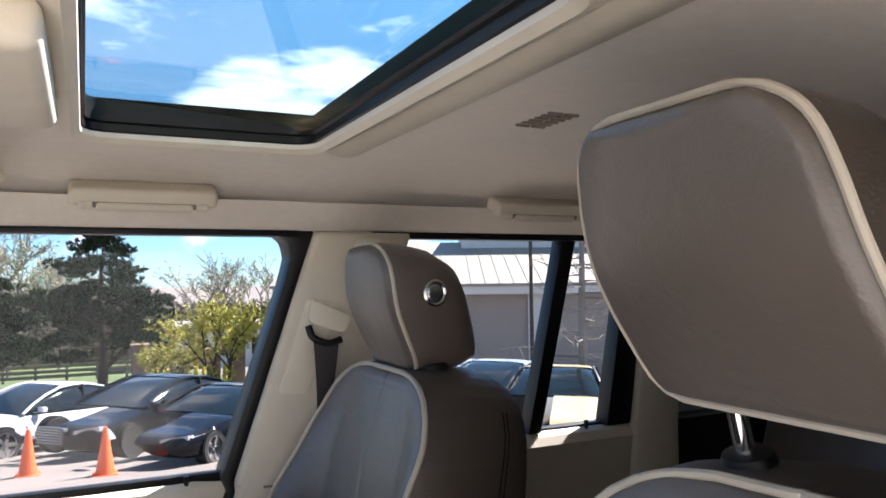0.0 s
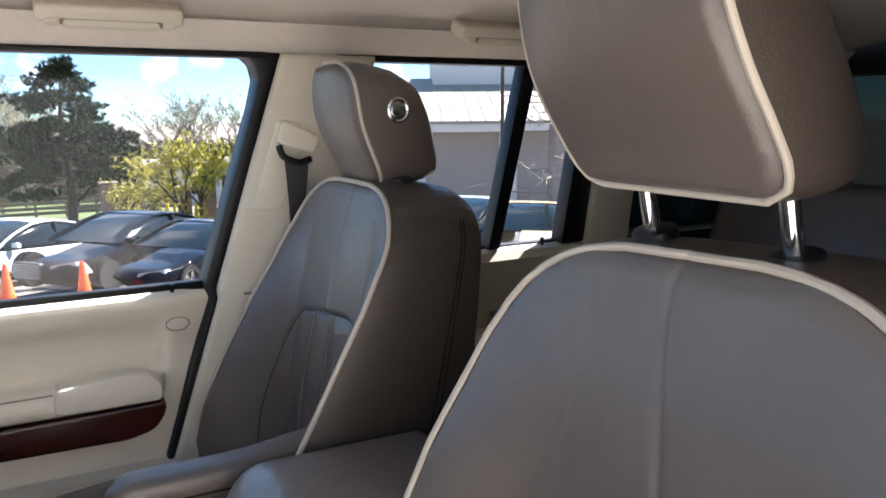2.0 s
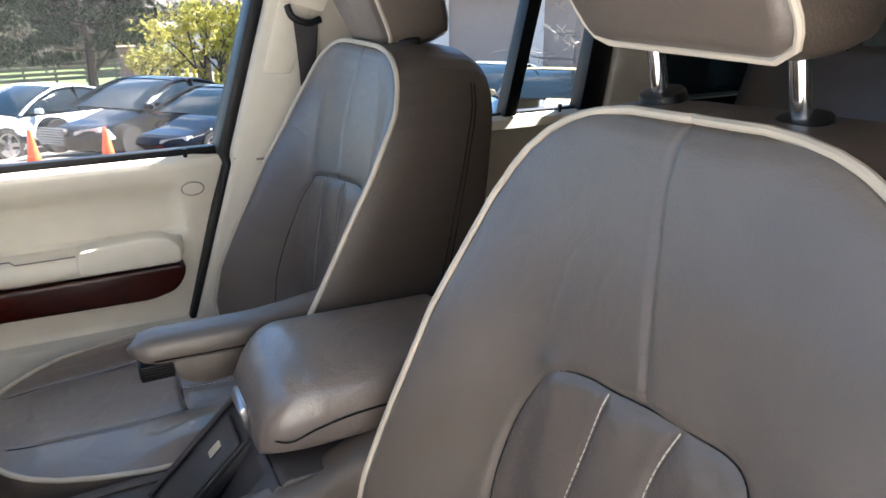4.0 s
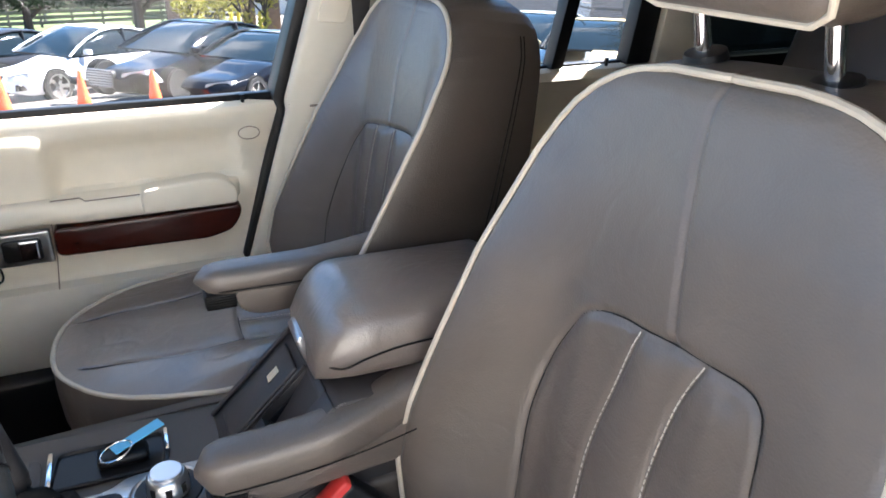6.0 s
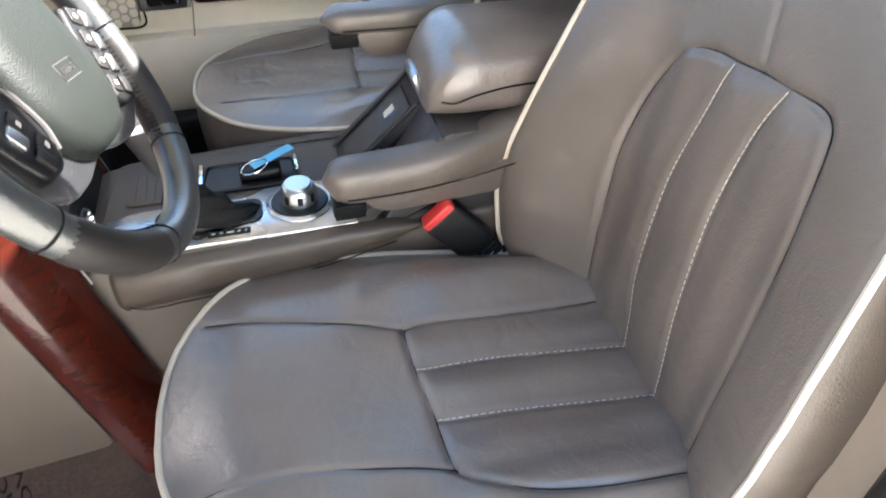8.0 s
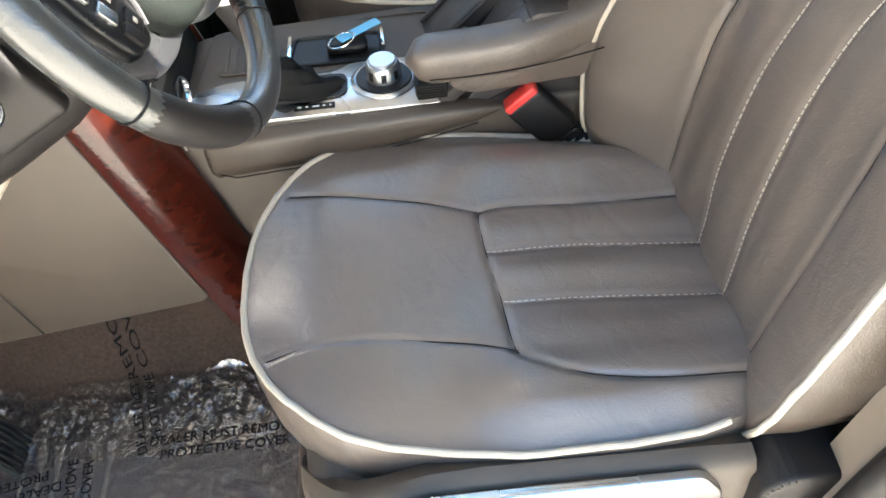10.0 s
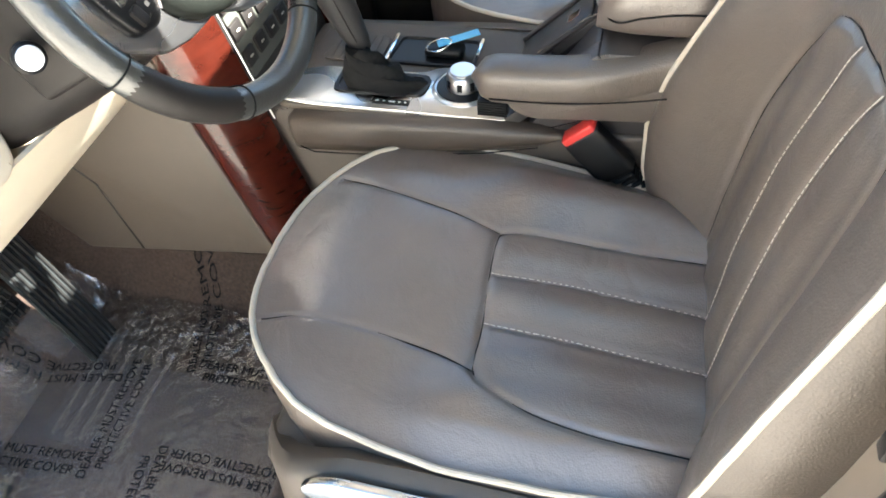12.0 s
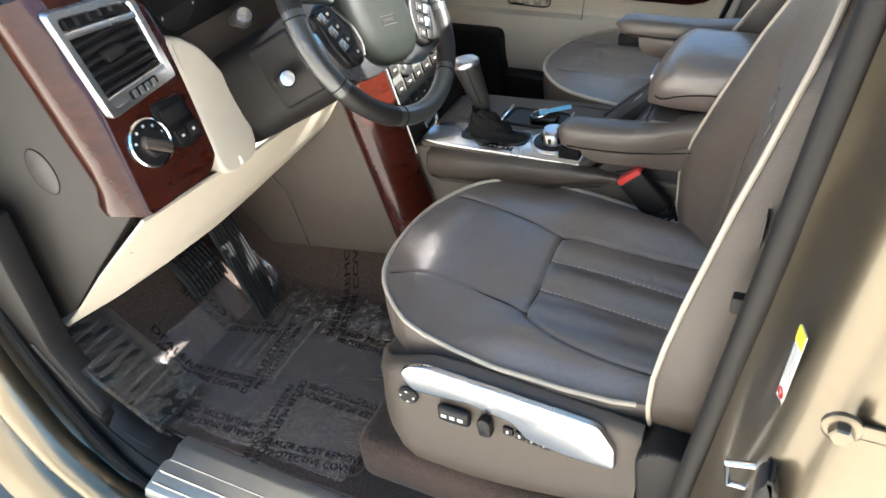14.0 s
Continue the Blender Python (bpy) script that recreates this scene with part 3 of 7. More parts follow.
# rear quarter, rear bench and tail
part("quarter_trim", prism([(1.27, 0.5), (1.265, 1.27), (1.335, 1.722), (1.46, 1.722), (1.40, 1.27), (1.40, 0.5)], "y", 0.70, 0.79, 0.01), M["cream"], side, "cream rear pillar trim")
part("quarter_panel", boxed((1.40, 0.72, 0.5), (2.2, 0.79, 1.27), 0.01), M["dark"], side)
part("rear_post", prism([(1.95, 1.26), (2.2, 1.26), (2.2, 1.722), (2.02, 1.722)], "y", 0.70, 0.79, 0.01), M["dark"], side)
dside = thing("wall_driver_side", "gold painted driver side door aperture with rubber seals", "car side", (0.5, -0.78, 0.5), kind="structure")
part("header", quad_strip([[(x, -y, z) for x in np.linspace(-0.75, 2.2, 30)] for y, z in ((0.64, 1.771), (0.70, 1.745), (0.73, 1.735), (0.80, 1.75), (0.80, 1.86))]), M["tan"], dside)
part("rear_quarter", boxed((0.66, -0.84, 0.45), (2.2, -0.76, 1.27), 0.01), M["gold"], dside)
part("rear_post", prism([(1.95, 1.26), (2.2, 1.26), (2.2, 1.74), (2.02, 1.74)], "y", -0.80, -0.72, 0.01), M["dark"], dside)
tail = thing("wall_tail", "dark luggage area end with tailgate", "tailgate", (2.2, 0, 0.5), kind="structure")
part("tailgate", boxed((2.2, -0.8, 0.4), (2.28, 0.8, 1.27), 0.02), M["dark"], tail)
part("tailgate_frame", boxed((2.2, -0.8, 1.70), (2.28, 0.8, 1.86), 0.02), M["dark"], tail)


def bench():
    b = thing("rear_bench", "dark brown leather rear bench seat", "car seat", (1.4, 0, 0.5))
    part("cushion", boxed((1.02, -0.66, 0.72), (1.55, 0.66, 0.90), 0.05, 4), M["hide"], b)
    part("piping", tubed([(1.022, -0.6, 0.87), (1.018, 0, 0.87), (1.022, 0.6, 0.87), (1.08, 0.655, 0.88), (1.4, 0.66, 0.88)], 0.005), M["piping"], b)
    m = Matrix.Translation((1.50, 0, 0.85)) @ pose(0, 0, 0, 0, 18, 0)
    part("backrest", boxed((0, -0.66, 0), (0.14, 0.66, 0.62), 0.04, 4, m), M["hide"], b)
    for y in (-0.42, 0.0, 0.42):
        hr = part("headrest", boxed((1.60, y - 0.13, 1.49), (1.71, y + 0.13, 1.66), 0.035, 4), M["hide"], b, "dark leather rear headrest")
        for s in (-1, 1):
            part("post", tubed([(1.67, y + s * 0.06, 1.42), (1.66, y + s * 0.06, 1.50)], 0.006), M["chrome"], hr)
    return b


bench()

# privacy glass of the tail
for nm, bmq in (("rear_glass", boxed((2.22, -0.8, 1.26), (2.226, 0.8, 1.71))), ("quarter_glass", boxed((1.41, 0.765, 1.26), (2.0, 0.77, 1.725))), ("quarter_glass", boxed((0.68, -0.79, 1.26), (2.0, -0.785, 1.74)))):
    part(nm, bmq, M["privacy"], tail, "dark privacy glass")
part("cargo_wall", boxed((1.72, -0.70, 0.5), (1.76, 0.70, 1.36), 0.01), M["dark"], tail, "dark bench back and load cover")
# overhead lamp console and sun visor ahead of the sunroof
oc = part("overhead_console", boxed((-0.30, -0.135, 1.790), (0.047, 0.185, 1.832), 0.014, 4), M["cream2"], ceil, "cream overhead console")
vis = thing("sun_visor", "cream folded sun visor against the headliner", "sun visor", (-0.15, 0.45, 1.78))
part("flap", boxed((-0.30, 0.25, -0.009), (-0.035, 0.60, 0.009), 0.008, 3, Matrix.Translation((0, 0, 1.790))), M["cream2"], vis)
# ---- seats ----
def seam_dist(v, l, seams):
    """Distance from points (arrays) to the nearest seam polyline."""
    d = np.full(v.shape, 9.0)
    for s in seams:
        s = [(q.x, q.y) for q in spline([(a, b, 0) for a, b in s], 6)]
        for (a, b), (c, e) in zip(s, s[1:]):
            dx, dy = c - a, e - b
            t = np.clip(((v - a) * dx + (l - b) * dy) / (dx * dx + dy * dy + 1e-12), 0, 1)
            d = np.minimum(d, np.hypot(v - a - t * dx, l - b - t * dy))
    return d


def pad(L, W, H, put, nu=80, seams=(), groove=0.0042, wide=0.0050, fine=(), wrinkle=0.0, seed=0.0):
    """A cushioned face: rows at L of half width W(l), height H(v, l, a). Returns its bmesh and its rim as (v, l, h)."""
    U = np.sin(np.linspace(-1, 1, nu) * math.pi / 2) * 0.35 + np.linspace(-1, 1, nu) * 0.65
    Lg = np.array(L)[:, None] * np.ones((1, nu))
    Wg = np.array([W(l) for l in L])[:, None]
    Vg = Wg * U[None, :]
    Hg = np.array([[H(Vg[i, j], L[i], abs(U[j])) for j in range(nu)] for i in range(len(L))])
    if seams:
        Hg = Hg - groove * np.exp(-(seam_dist(Vg, Lg, seams) / wide) ** 2)
    if fine:
        Hg = Hg - 0.0026 * np.exp(-(seam_dist(Vg, Lg, fine) / 0.0042) ** 2)
    if wrinkle:
        # slack hide: soft swells and a few sharp creases
        for i in range(len(L)):
            for j in range(nu):
                v, l = Vg[i, j], L[i]
                n1 = noise.noise(Vector((v * 13, l * 10, seed)))
                n2 = noise.noise(Vector((v * 7 + l * 16, l * 7 - v * 14, seed + 5)))
                n3 = max(0.0, noise.noise(Vector((v * 6, l * 6, seed + 9))))
                Hg[i, j] += wrinkle * (0.8 * n1 - 0.45 * n3 * max(0.0, 1 - abs(n2) * 7)) * (1 - abs(U[j]) ** 6)
    bm = bmesh.new()
    G = [[bm.verts.new(put(Vg[i, j], L[i], Hg[i, j])) for j in range(nu)] for i in range(len(L))]
    for i in range(len(L) - 1):
        for j in range(nu - 1):
            bm.faces.new((G[i][j], G[i][j + 1], G[i + 1][j + 1], G[i + 1][j]))
    n = len(L)
    rim = [(i, 0) for i in range(n)] + [(n - 1, j) for j in range(1, nu)] + [(i, nu - 1) for i in range(n - 2, -1, -1)] + [(0, j) for j in range(nu - 2, 0, -1)]
    return bm, [(Vg[i, j], L[i], Hg[i, j]) for i, j in rim], (Vg, Lg, Hg)


def skirt(rim, put, rings, base, mid):
    """Side walls behind a rim: rings of (share of the way to base, scale about mid)."""
    out = []
    for k, s in rings:
        out.append([put(v * s, mid + (l - mid) * s, h * (1 - k) + base * k) for v, l, h in rim])
    bm = loft(out, cap=False)
    bm.faces.new([v for v in list(bm.verts)[-len(rim):]])
    return bm


def stitch(line, put, H, W, lift=0.0012):
    """A row of separate thread stitches along a line of (v, l)."""
    bm = bmesh.new()
    pts = spline([(a, b, 0) for a, b in line], 40)
    acc, run = 0.0, []
    for p, q in zip(pts, pts[1:]):
        acc += (q - p).length
        run.append(p)
        if acc > 0.0055:
            a, b = run[0], p
            A = put(a.x, a.y, H(a.x, a.y, abs(a.x) / W(a.y)) + lift - 0.002)
            B = put(b.x, b.y, H(b.x, b.y, abs(b.x) / W(b.y)) + lift - 0.002)
            tube(bm, [A, B], 0.00065, sides=4)
            acc, run = -0.0018, []
    return bm


def seam_line(line, put, H, W, depth=0.0044):
    """A thin dark fold along a line of (v, l)."""
    return tubed([put(q.x, q.y, H(q.x, q.y, abs(q.x) / W(q.y)) - depth) for q in spline([(a, b, 0) for a, b in line], 10)], 0.0009, sides=5)


def tabf(tab):
    return lambda t: lerp(tab, t)


BACK_W = tabf(((0.79, 0.215), (0.82, 0.235), (0.86, 0.252), (0.91, 0.264), (0.98, 0.27), (1.05, 0.27), (1.14, 0.264), (1.24, 0.256), (1.32, 0.242), (1.38, 0.229), (1.41, 0.217), (1.435, 0.199), (1.455, 0.175), (1.468, 0.150), (1.476, 0.126), (1.481, 0.10), (1.484, 0.07)))
BACK_F = tabf(((0.79, 0.055), (0.83, 0.082), (0.89, 0.102), (0.96, 0.112), (1.03, 0.105), (1.14, 0.077), (1.24, 0.050), (1.32, 0.028), (1.40, 0.010), (1.49, 0.0)))
BACK_X = tabf(((0.79, 0.378), (0.95, 0.392), (1.10, 0.410), (1.25, 0.433), (1.37, 0.458), (1.49, 0.488)))
CUSH_W = tabf(((-0.212, 0.03), (-0.207, 0.075), (-0.196, 0.115), (-0.178, 0.152), (-0.155, 0.185), (-0.125, 0.214), (-0.09, 0.236), (-0.04, 0.252), (0.03, 0.262), (0.12, 0.268), (0.22, 0.270), (0.30, 0.264), (0.36, 0.25), (0.43, 0.225)))
# the cushion's front swells inboard and falls back outboard
CUSH_IN = tabf(((-0.212, 1.12), (-0.14, 1.14), (-0.04, 1.09), (0.03, 1.06), (0.13, 0.99), (0.22, 0.93), (0.32, 0.88), (0.43, 0.86)))
CUSH_SLIM = tabf(((-0.212, 0.62), (-0.15, 0.67), (-0.075, 0.72), (0.04, 0.80), (0.2, 0.88), (0.43, 0.93)))
CUSH_OUT = tabf(((-0.212, 0.92), (-0.145, 0.90), (-0.077, 0.945), (0.015, 0.98), (0.10, 1.01), (0.20, 1.0), (0.43, 1.0)))
INSERT = {True: [(0.115, 0.79), (0.124, 0.844), (0.132, 0.90), (0.137, 1.0), (0.138, 1.09), (0.124, 1.169), (0.098, 1.222), (0.072, 1.246), (0.035, 1.257), (0.0, 1.261), (-0.04, 1.267), (-0.08, 1.270), (-0.120, 1.273), (-0.139, 1.267), (-0.148, 1.252), (-0.155, 1.216), (-0.166, 1.137), (-0.172, 1.0), (-0.168, 0.79)],
          False: [(0.15, 0.79), (0.152, 0.95), (0.148, 1.10), (0.142, 1.20), (0.128, 1.252), (0.10, 1.270), (0.02, 1.263), (-0.064, 1.250), (-0.115, 1.240), (-0.148, 1.220), (-0.172, 1.18), (-0.191, 1.09), (-0.197, 0.99), (-0.185, 0.79)]}
RIBS = {True: [[(0.002, 1.259), (0.015, 1.205), (0.034, 1.11), (0.034, 0.98), (0.013, 0.893), (0.0, 0.80)], [(-0.079, 1.268), (-0.061, 1.212), (-0.052, 1.12), (-0.057, 1.0), (-0.073, 0.894), (-0.083, 0.80)]],
        False: [[(0.036, 1.262), (0.026, 1.20), (0.020, 1.10), (0.018, 0.95), (0.02, 0.80)], [(-0.052, 1.250), (-0.066, 1.20), (-0.076, 1.10), (-0.078, 0.95), (-0.075, 0.80)]]}


def seat(cy, sg, dx, dz, head, label, driver, bolster=1.0, nod=0.46, outer=0.36, bx=0.0, flat=0.40):
    """A front seat: cy its middle, sg +1 where its inboard side is +y, dx, dz the cushion's shift, bx the backrest's, head the headrest's shift (x, z)."""
    S = thing("car_seat", label, "car seat", (0.15, cy, 0.5), "front seats")
    # backrest
    bput = lambda v, z, h: Vector((BACK_X(z) + bx - h, cy + sg * v, z - (0.05 * v * smooth(1.25, 1.47, z) if driver else 0)))

    def bh(v, z, a):
        a = max(a, smooth(1.44, 1.484, z))
        h = BACK_F(z) * (bolster if v > 0 else outer) * smooth(flat, 1.02, a) + 0.006 * (1 - a ** 4)
        ins = smooth(1.262, 1.240, z) * smooth(0.150, 0.09, abs(v + 0.022))
        return h + ins * 0.004 * math.cos((v + 0.018) * 35) ** 2 - 0.003 * smooth(0.955, 1.0, a)
    Lb = [0.79 + 0.694 * (1 - (1 - k / 209) ** 1.35) for k in range(210)]
    outline = INSERT[driver]
    mid = [(-0.038, 1.268), (-0.016, 1.35), (0.003, 1.435), (0, 1.484)] if driver else [(0.008, 1.262), (0.003, 1.37), (0.02, 1.46), (0.022, 1.484)]
    ribs = RIBS[driver]
    bm, rim, _ = pad(Lb, BACK_W, bh, bput, 190, [outline] + ribs, fine=[mid], wrinkle=0.0018, seed=2.0 if driver else 31.0)
    back = part("backrest", bm, M["hide"], S, "brown leather backrest with a ribbed insert", 50)
    part("seam", seam_line(outline, bput, bh, BACK_W), M["rubber"], back)
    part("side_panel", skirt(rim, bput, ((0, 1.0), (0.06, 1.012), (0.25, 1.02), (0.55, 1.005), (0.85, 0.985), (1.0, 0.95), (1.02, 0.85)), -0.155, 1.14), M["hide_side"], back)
    edge = [bput(v * 1.004, 1.14 + (l - 1.14) * 1.004, h + 0.002) for v, l, h in rim if l > 0.80]
    part("piping", tubed(edge[::2], 0.0041, sides=8), M["piping"], back, "cream leather piping")
    for sd in (1, -1):
        run = [(v, l, h) for v, l, h in rim if v * sd > 0.1 and 0.86 < l < 1.44]
        for k_, sc_ in ((0.74, 0.9925), (0.78, 0.990)):
            part("side_seam", tubed([bput(v * sc_ + sd * 0.0006, 1.14 + (l - 1.14) * sc_, h * (1 - k_) - 0.155 * k_) for v, l, h in run[::3]], 0.0011, sides=5), M["rubber"], back)
    for r in ribs:
        part("stitching", stitch(r, bput, bh, BACK_W), M["thread"], back)
    # cushion
    cin = CUSH_IN if driver else (lambda x: CUSH_IN(x) * CUSH_SLIM(x))
    cput = lambda v, x, h: Vector((0.1 + dx + (x - 0.1) * 0.965, cy + sg * v * 0.968 * (cin(x) if v > 0 else CUSH_OUT(x)) + (0.012 if driver else 0), 0.868 + dz + h))

    def ch(v, x, a):
        bol = 0.020 * smooth(0.35, 0.72, a) * smooth(1.0, 0.8, a) * smooth(0.0, 0.14, x)
        dome = 0.014 * (1 - a ** 3) * smooth(-0.215, -0.10, x)
        ins_ = smooth(0.095, 0.125, x) * smooth(0.165, 0.07, abs(v + 0.05)) * (0.006 * math.cos((v + 0.03) * 36) ** 2 - 0.003)
        return bol + dome + ins_ - 0.012 * smooth(0.05, 0.43, x)
    Lc = [-0.212 + 0.642 * (k / 169) ** 1.25 for k in range(170)]
    uncurl = lambda pts: [(v / (cin(x) if v > 0 else CUSH_OUT(x)), x) for v, x in pts]
    couter = uncurl([(0.088, 0.43), (0.09, 0.36), (0.092, 0.24), (0.096, 0.15), (0.091, 0.115), (0.078, 0.104), (0.013, 0.105), (-0.068, 0.112), (-0.13, 0.114), (-0.152, 0.118), (-0.167, 0.135), (-0.186, 0.17), (-0.198, 0.21), (-0.207, 0.28), (-0.208, 0.36), (-0.205, 0.43)])
    front = [uncurl([(0.088, 0.105), (0.118, 0.033), (0.14, -0.04), (0.165, -0.135), (0.172, -0.16)] if driver else [(0.088, 0.105), (0.098, 0.033), (0.098, -0.04), (0.088, -0.12), (0.07, -0.165)]), uncurl([(-0.150, 0.118), (-0.129, 0.066), (-0.11, -0.02), (-0.102, -0.105), (-0.11, -0.182)])]
    cribs = [uncurl([(0.014, 0.107), (0.014, 0.238), (-0.005, 0.41)]), uncurl([(-0.07, 0.115), (-0.075, 0.24), (-0.09, 0.40)])]
    bm, rim, _ = pad(Lc, CUSH_W, ch, cput, 170, [couter] + cribs, fine=front, wrinkle=0.0036, seed=14.0 if driver else 47.0)
    cush = part("cushion", bm, M["hide_seat"], S, "brown leather seat cushion", 50)
    part("seam", seam_line(couter, cput, ch, CUSH_W), M["rubber"], cush)
    for r in front:
        part("seam", seam_line(r, cput, ch, CUSH_W, 0.0026), M["rubber"], cush)
    part("side_panel", skirt(rim, cput, ((0, 1.0), (0.08, 1.012), (0.4, 1.016), (0.8, 1.008), (1.0, 0.99)), -0.125, 0.1), M["hide"], cush)
    edge = [cput(v * 1.005, 0.1 + (l - 0.1) * 1.005, h + 0.001) for v, l, h in rim if l < 0.345]
    k0 = max(range(len(edge)), key=lambda i: (edge[i] - edge[i - 1]).length)
    edge = edge[k0:] + edge[:k0]
    part("piping", tubed(edge[::2], 0.0042, sides=8), M["piping"], cush, "cream leather piping")
    for r in cribs:
        part("stitching", stitch(r, cput, ch, CUSH_W), M["thread"], cush)
    # headrest
    hx, hz = head
    if driver:
        HW = tabf(((0, 0.082), (0.005, 0.095), (0.013, 0.103), (0.03, 0.107), (0.06, 0.107), (0.10, 0.104), (0.14, 0.099), (0.163, 0.094), (0.176, 0.089), (0.186, 0.081), (0.193, 0.071), (0.197, 0.060), (0.199, 0.048)))
    else:
        HW = tabf(((0, 0.066), (0.010, 0.084), (0.03, 0.092), (0.07, 0.099), (0.12, 0.104), (0.145, 0.102), (0.163, 0.096), (0.178, 0.084), (0.188, 0.068), (0.195, 0.048), (0.199, 0.025)))
    hs = 0.95 if driver else 1.0
    hput = lambda v, l, h: Vector((0.462 + hx - nod * l * hs - h, cy - (0.0 if driver else 0.008) * sg + sg * v * (1.02 if driver else 1.0), 1.538 + hz + l * hs))
    hh = lambda v, l, a0: (lambda a: 0.012 * (1 - a ** 2.5) - 0.008 * smooth(0.9, 1, a) + 0.014 * smooth(0.0, 0.1, l) * smooth(0.21, 0.1, l))(max(a0, smooth(0.175, 0.199, l), smooth(0.02, 0.0, l)))
    bm, rim, _ = pad([0.199 * (1 - (1 - k / 51) ** 1.3) for k in range(52)], HW, hh, hput, 48)
    hr = part("headrest", bm, M["hide"], S, "brown leather headrest", 50)
    rings = [[hput(v * s, c + (l - c) * sl, h * (1 - k) + base) for v, l, h in rim] for k, s, sl, c, base in
             ((0, 1, 1, .1, 0), (.5, 1.03, 1.02, .1, -.02), (1, 1.02, 1.0, .098, -.055), (1, .95, .93, .09, -.09), (1, .82, .80, .075, -.118), (1, .6, .58, .068, -.132))]
    bm = loft(rings, cap=False); bm.faces.new(list(bm.verts)[-len(rim):])
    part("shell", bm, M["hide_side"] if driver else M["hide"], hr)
    part("piping", tubed([hput(v * 1.01, .1 + (l - .1) * 1.01, h + .001) for v, l, h in rim][::2], 0.0032, True), M["piping"], hr, "cream leather piping")
    for s in (1, -1):
        b0, b1 = Vector((0.523 + hx * 0.6, cy + sg * s * 0.072, 1.475)), Vector((0.492 + hx, cy + sg * s * 0.072, 1.60 + hz))
        part("post", tubed([b0, b1], 0.0075, sides=16), M["chrome"], hr, "chrome post")
        part("collar", lathe([(0.019, 0), (0.021, 0.004), (0.019, 0.011), (0.012, 0.013)], 24, aim(b0 + Vector((0, 0, 0.009)), b1 - b0)), M["black"], back, "black plastic collar")
    c = hput(0.1, 0.122 if not driver else 0.10, -0.06)
    part("button", lathe([(0.021, 0), (0.021, 0.004), (0.0175, 0.006), (0.0145, 0.004), (0.0125, 0.006), (0.004, 0.007)], 28, aim(c, (0.15, sg, 0))), M["satin"], hr, "round metal button")
    # valance under the cushion: a shell that bellies out low down and wraps round the front corner
    oy = -sg
    y0 = cy + oy * 0.262
    rings = []
    for x in (-0.150, -0.146, -0.138, -0.125, -0.105, -0.08, -0.05, 0.0, 0.06, 0.12, 0.18, 0.24, 0.30, 0.335, 0.345, 0.35):
        zt = lerp(((-0.15, 0.762), (-0.125, 0.784), (-0.09, 0.818), (-0.05, 0.845), (0.0, 0.864), (0.06, 0.866), (0.30, 0.848), (0.35, 0.842)), x)
        zb = lerp(((-0.15, 0.66), (-0.13, 0.63), (-0.10, 0.605), (-0.05, 0.583), (0.05, 0.578), (0.15, 0.592), (0.30, 0.63), (0.35, 0.655)), x)
        wrap = 0.085 * (1 - min(1, (x + 0.152) / 0.11)) ** 2.2
        out = lambda d: y0 + oy * (d - wrap)
        hh_ = zt - zb
        rings.append([(x, out(-0.03), zt - 0.02), (x, out(-0.006), zt), (x, out(0.010), zt - 0.004), (x, out(0.018), zt - 0.016), (x, out(0.0215), zb + hh_ * 0.72), (x, out(0.0215), zb + hh_ * 0.44), (x, out(0.027), zb + hh_ * 0.32), (x, out(0.030), zb + hh_ * 0.20), (x, out(0.024), zb + hh_ * 0.08), (x, out(0.006), zb), (x, out(-0.03), zb + 0.004)])
    val = part("valance", loft(rings), M["brown"], S, "brown plastic side valance", 50)
    bm = boxed((-0.145, cy - 0.235, 0.60), (0.42, cy + 0.235, 0.78 + dz), 0.03, 3)
    part("base", bm, M["brown"], S)
    if driver:
        ys = y0 + oy * 0.022
        strip = [(-0.053, 0.838), (-0.036, 0.858), (-0.005, 0.868), (0.12, 0.862), (0.287, 0.850), (0.315, 0.806), (0.317, 0.757), (0.236, 0.757), (0.172, 0.766), (0.150, 0.796), (0.072, 0.811), (0.0, 0.803), (-0.035, 0.803)]
        part("trim_strip", prism(rounded(strip, 0.012), "y", ys - oy * 0.004, ys + oy * 0.009, 0.004, 3), M["satin"], val, "satin silver trim strip")
        sw = part("seat_switch", boxed((0.014, ys, 0.753), (0.074, ys + oy * 0.016, 0.790), 0.009, 3), M["black"], val, "black seat adjuster switch")
        for k in range(3):
            part("mark", boxed((0.024 + k * 0.015, ys + oy * 0.016, 0.768), (0.033 + k * 0.015, ys + oy * 0.0168, 0.775), 0.0), M["white"], sw)
        part("recline_switch", prism(rounded([(0.092, 0.750), (0.088, 0.782), (0.10, 0.795), (0.112, 0.788), (0.114, 0.752)], 0.006), "y", ys, ys + oy * 0.018, 0.003), M["black"], val)
        for k in range(4):
            b = part("memory_button", boxed((0.130 + k * 0.021, ys, 0.758 - k * 0.002), (0.148 + k * 0.021, ys + oy * 0.006, 0.776 - k * 0.002), 0.002), M["dark"], val)
            part("mark", boxed((0.137 + k * 0.021, ys + oy * 0.006, 0.764 - k * 0.002), (0.140 + k * 0.021, ys + oy * 0.0066, 0.771 - k * 0.002), 0), M["white"], b)
        c = Vector((-0.045, ys + oy * 0.001, 0.780))
        lum = part("lumbar_switch", lathe([(0.019, 0), (0.019, 0.003), (0.015, 0.007), (0.010, 0.006), (0.003, 0.007)], 24, aim(c, (0, oy, 0))), M["black"], val, "round black lumbar switch")
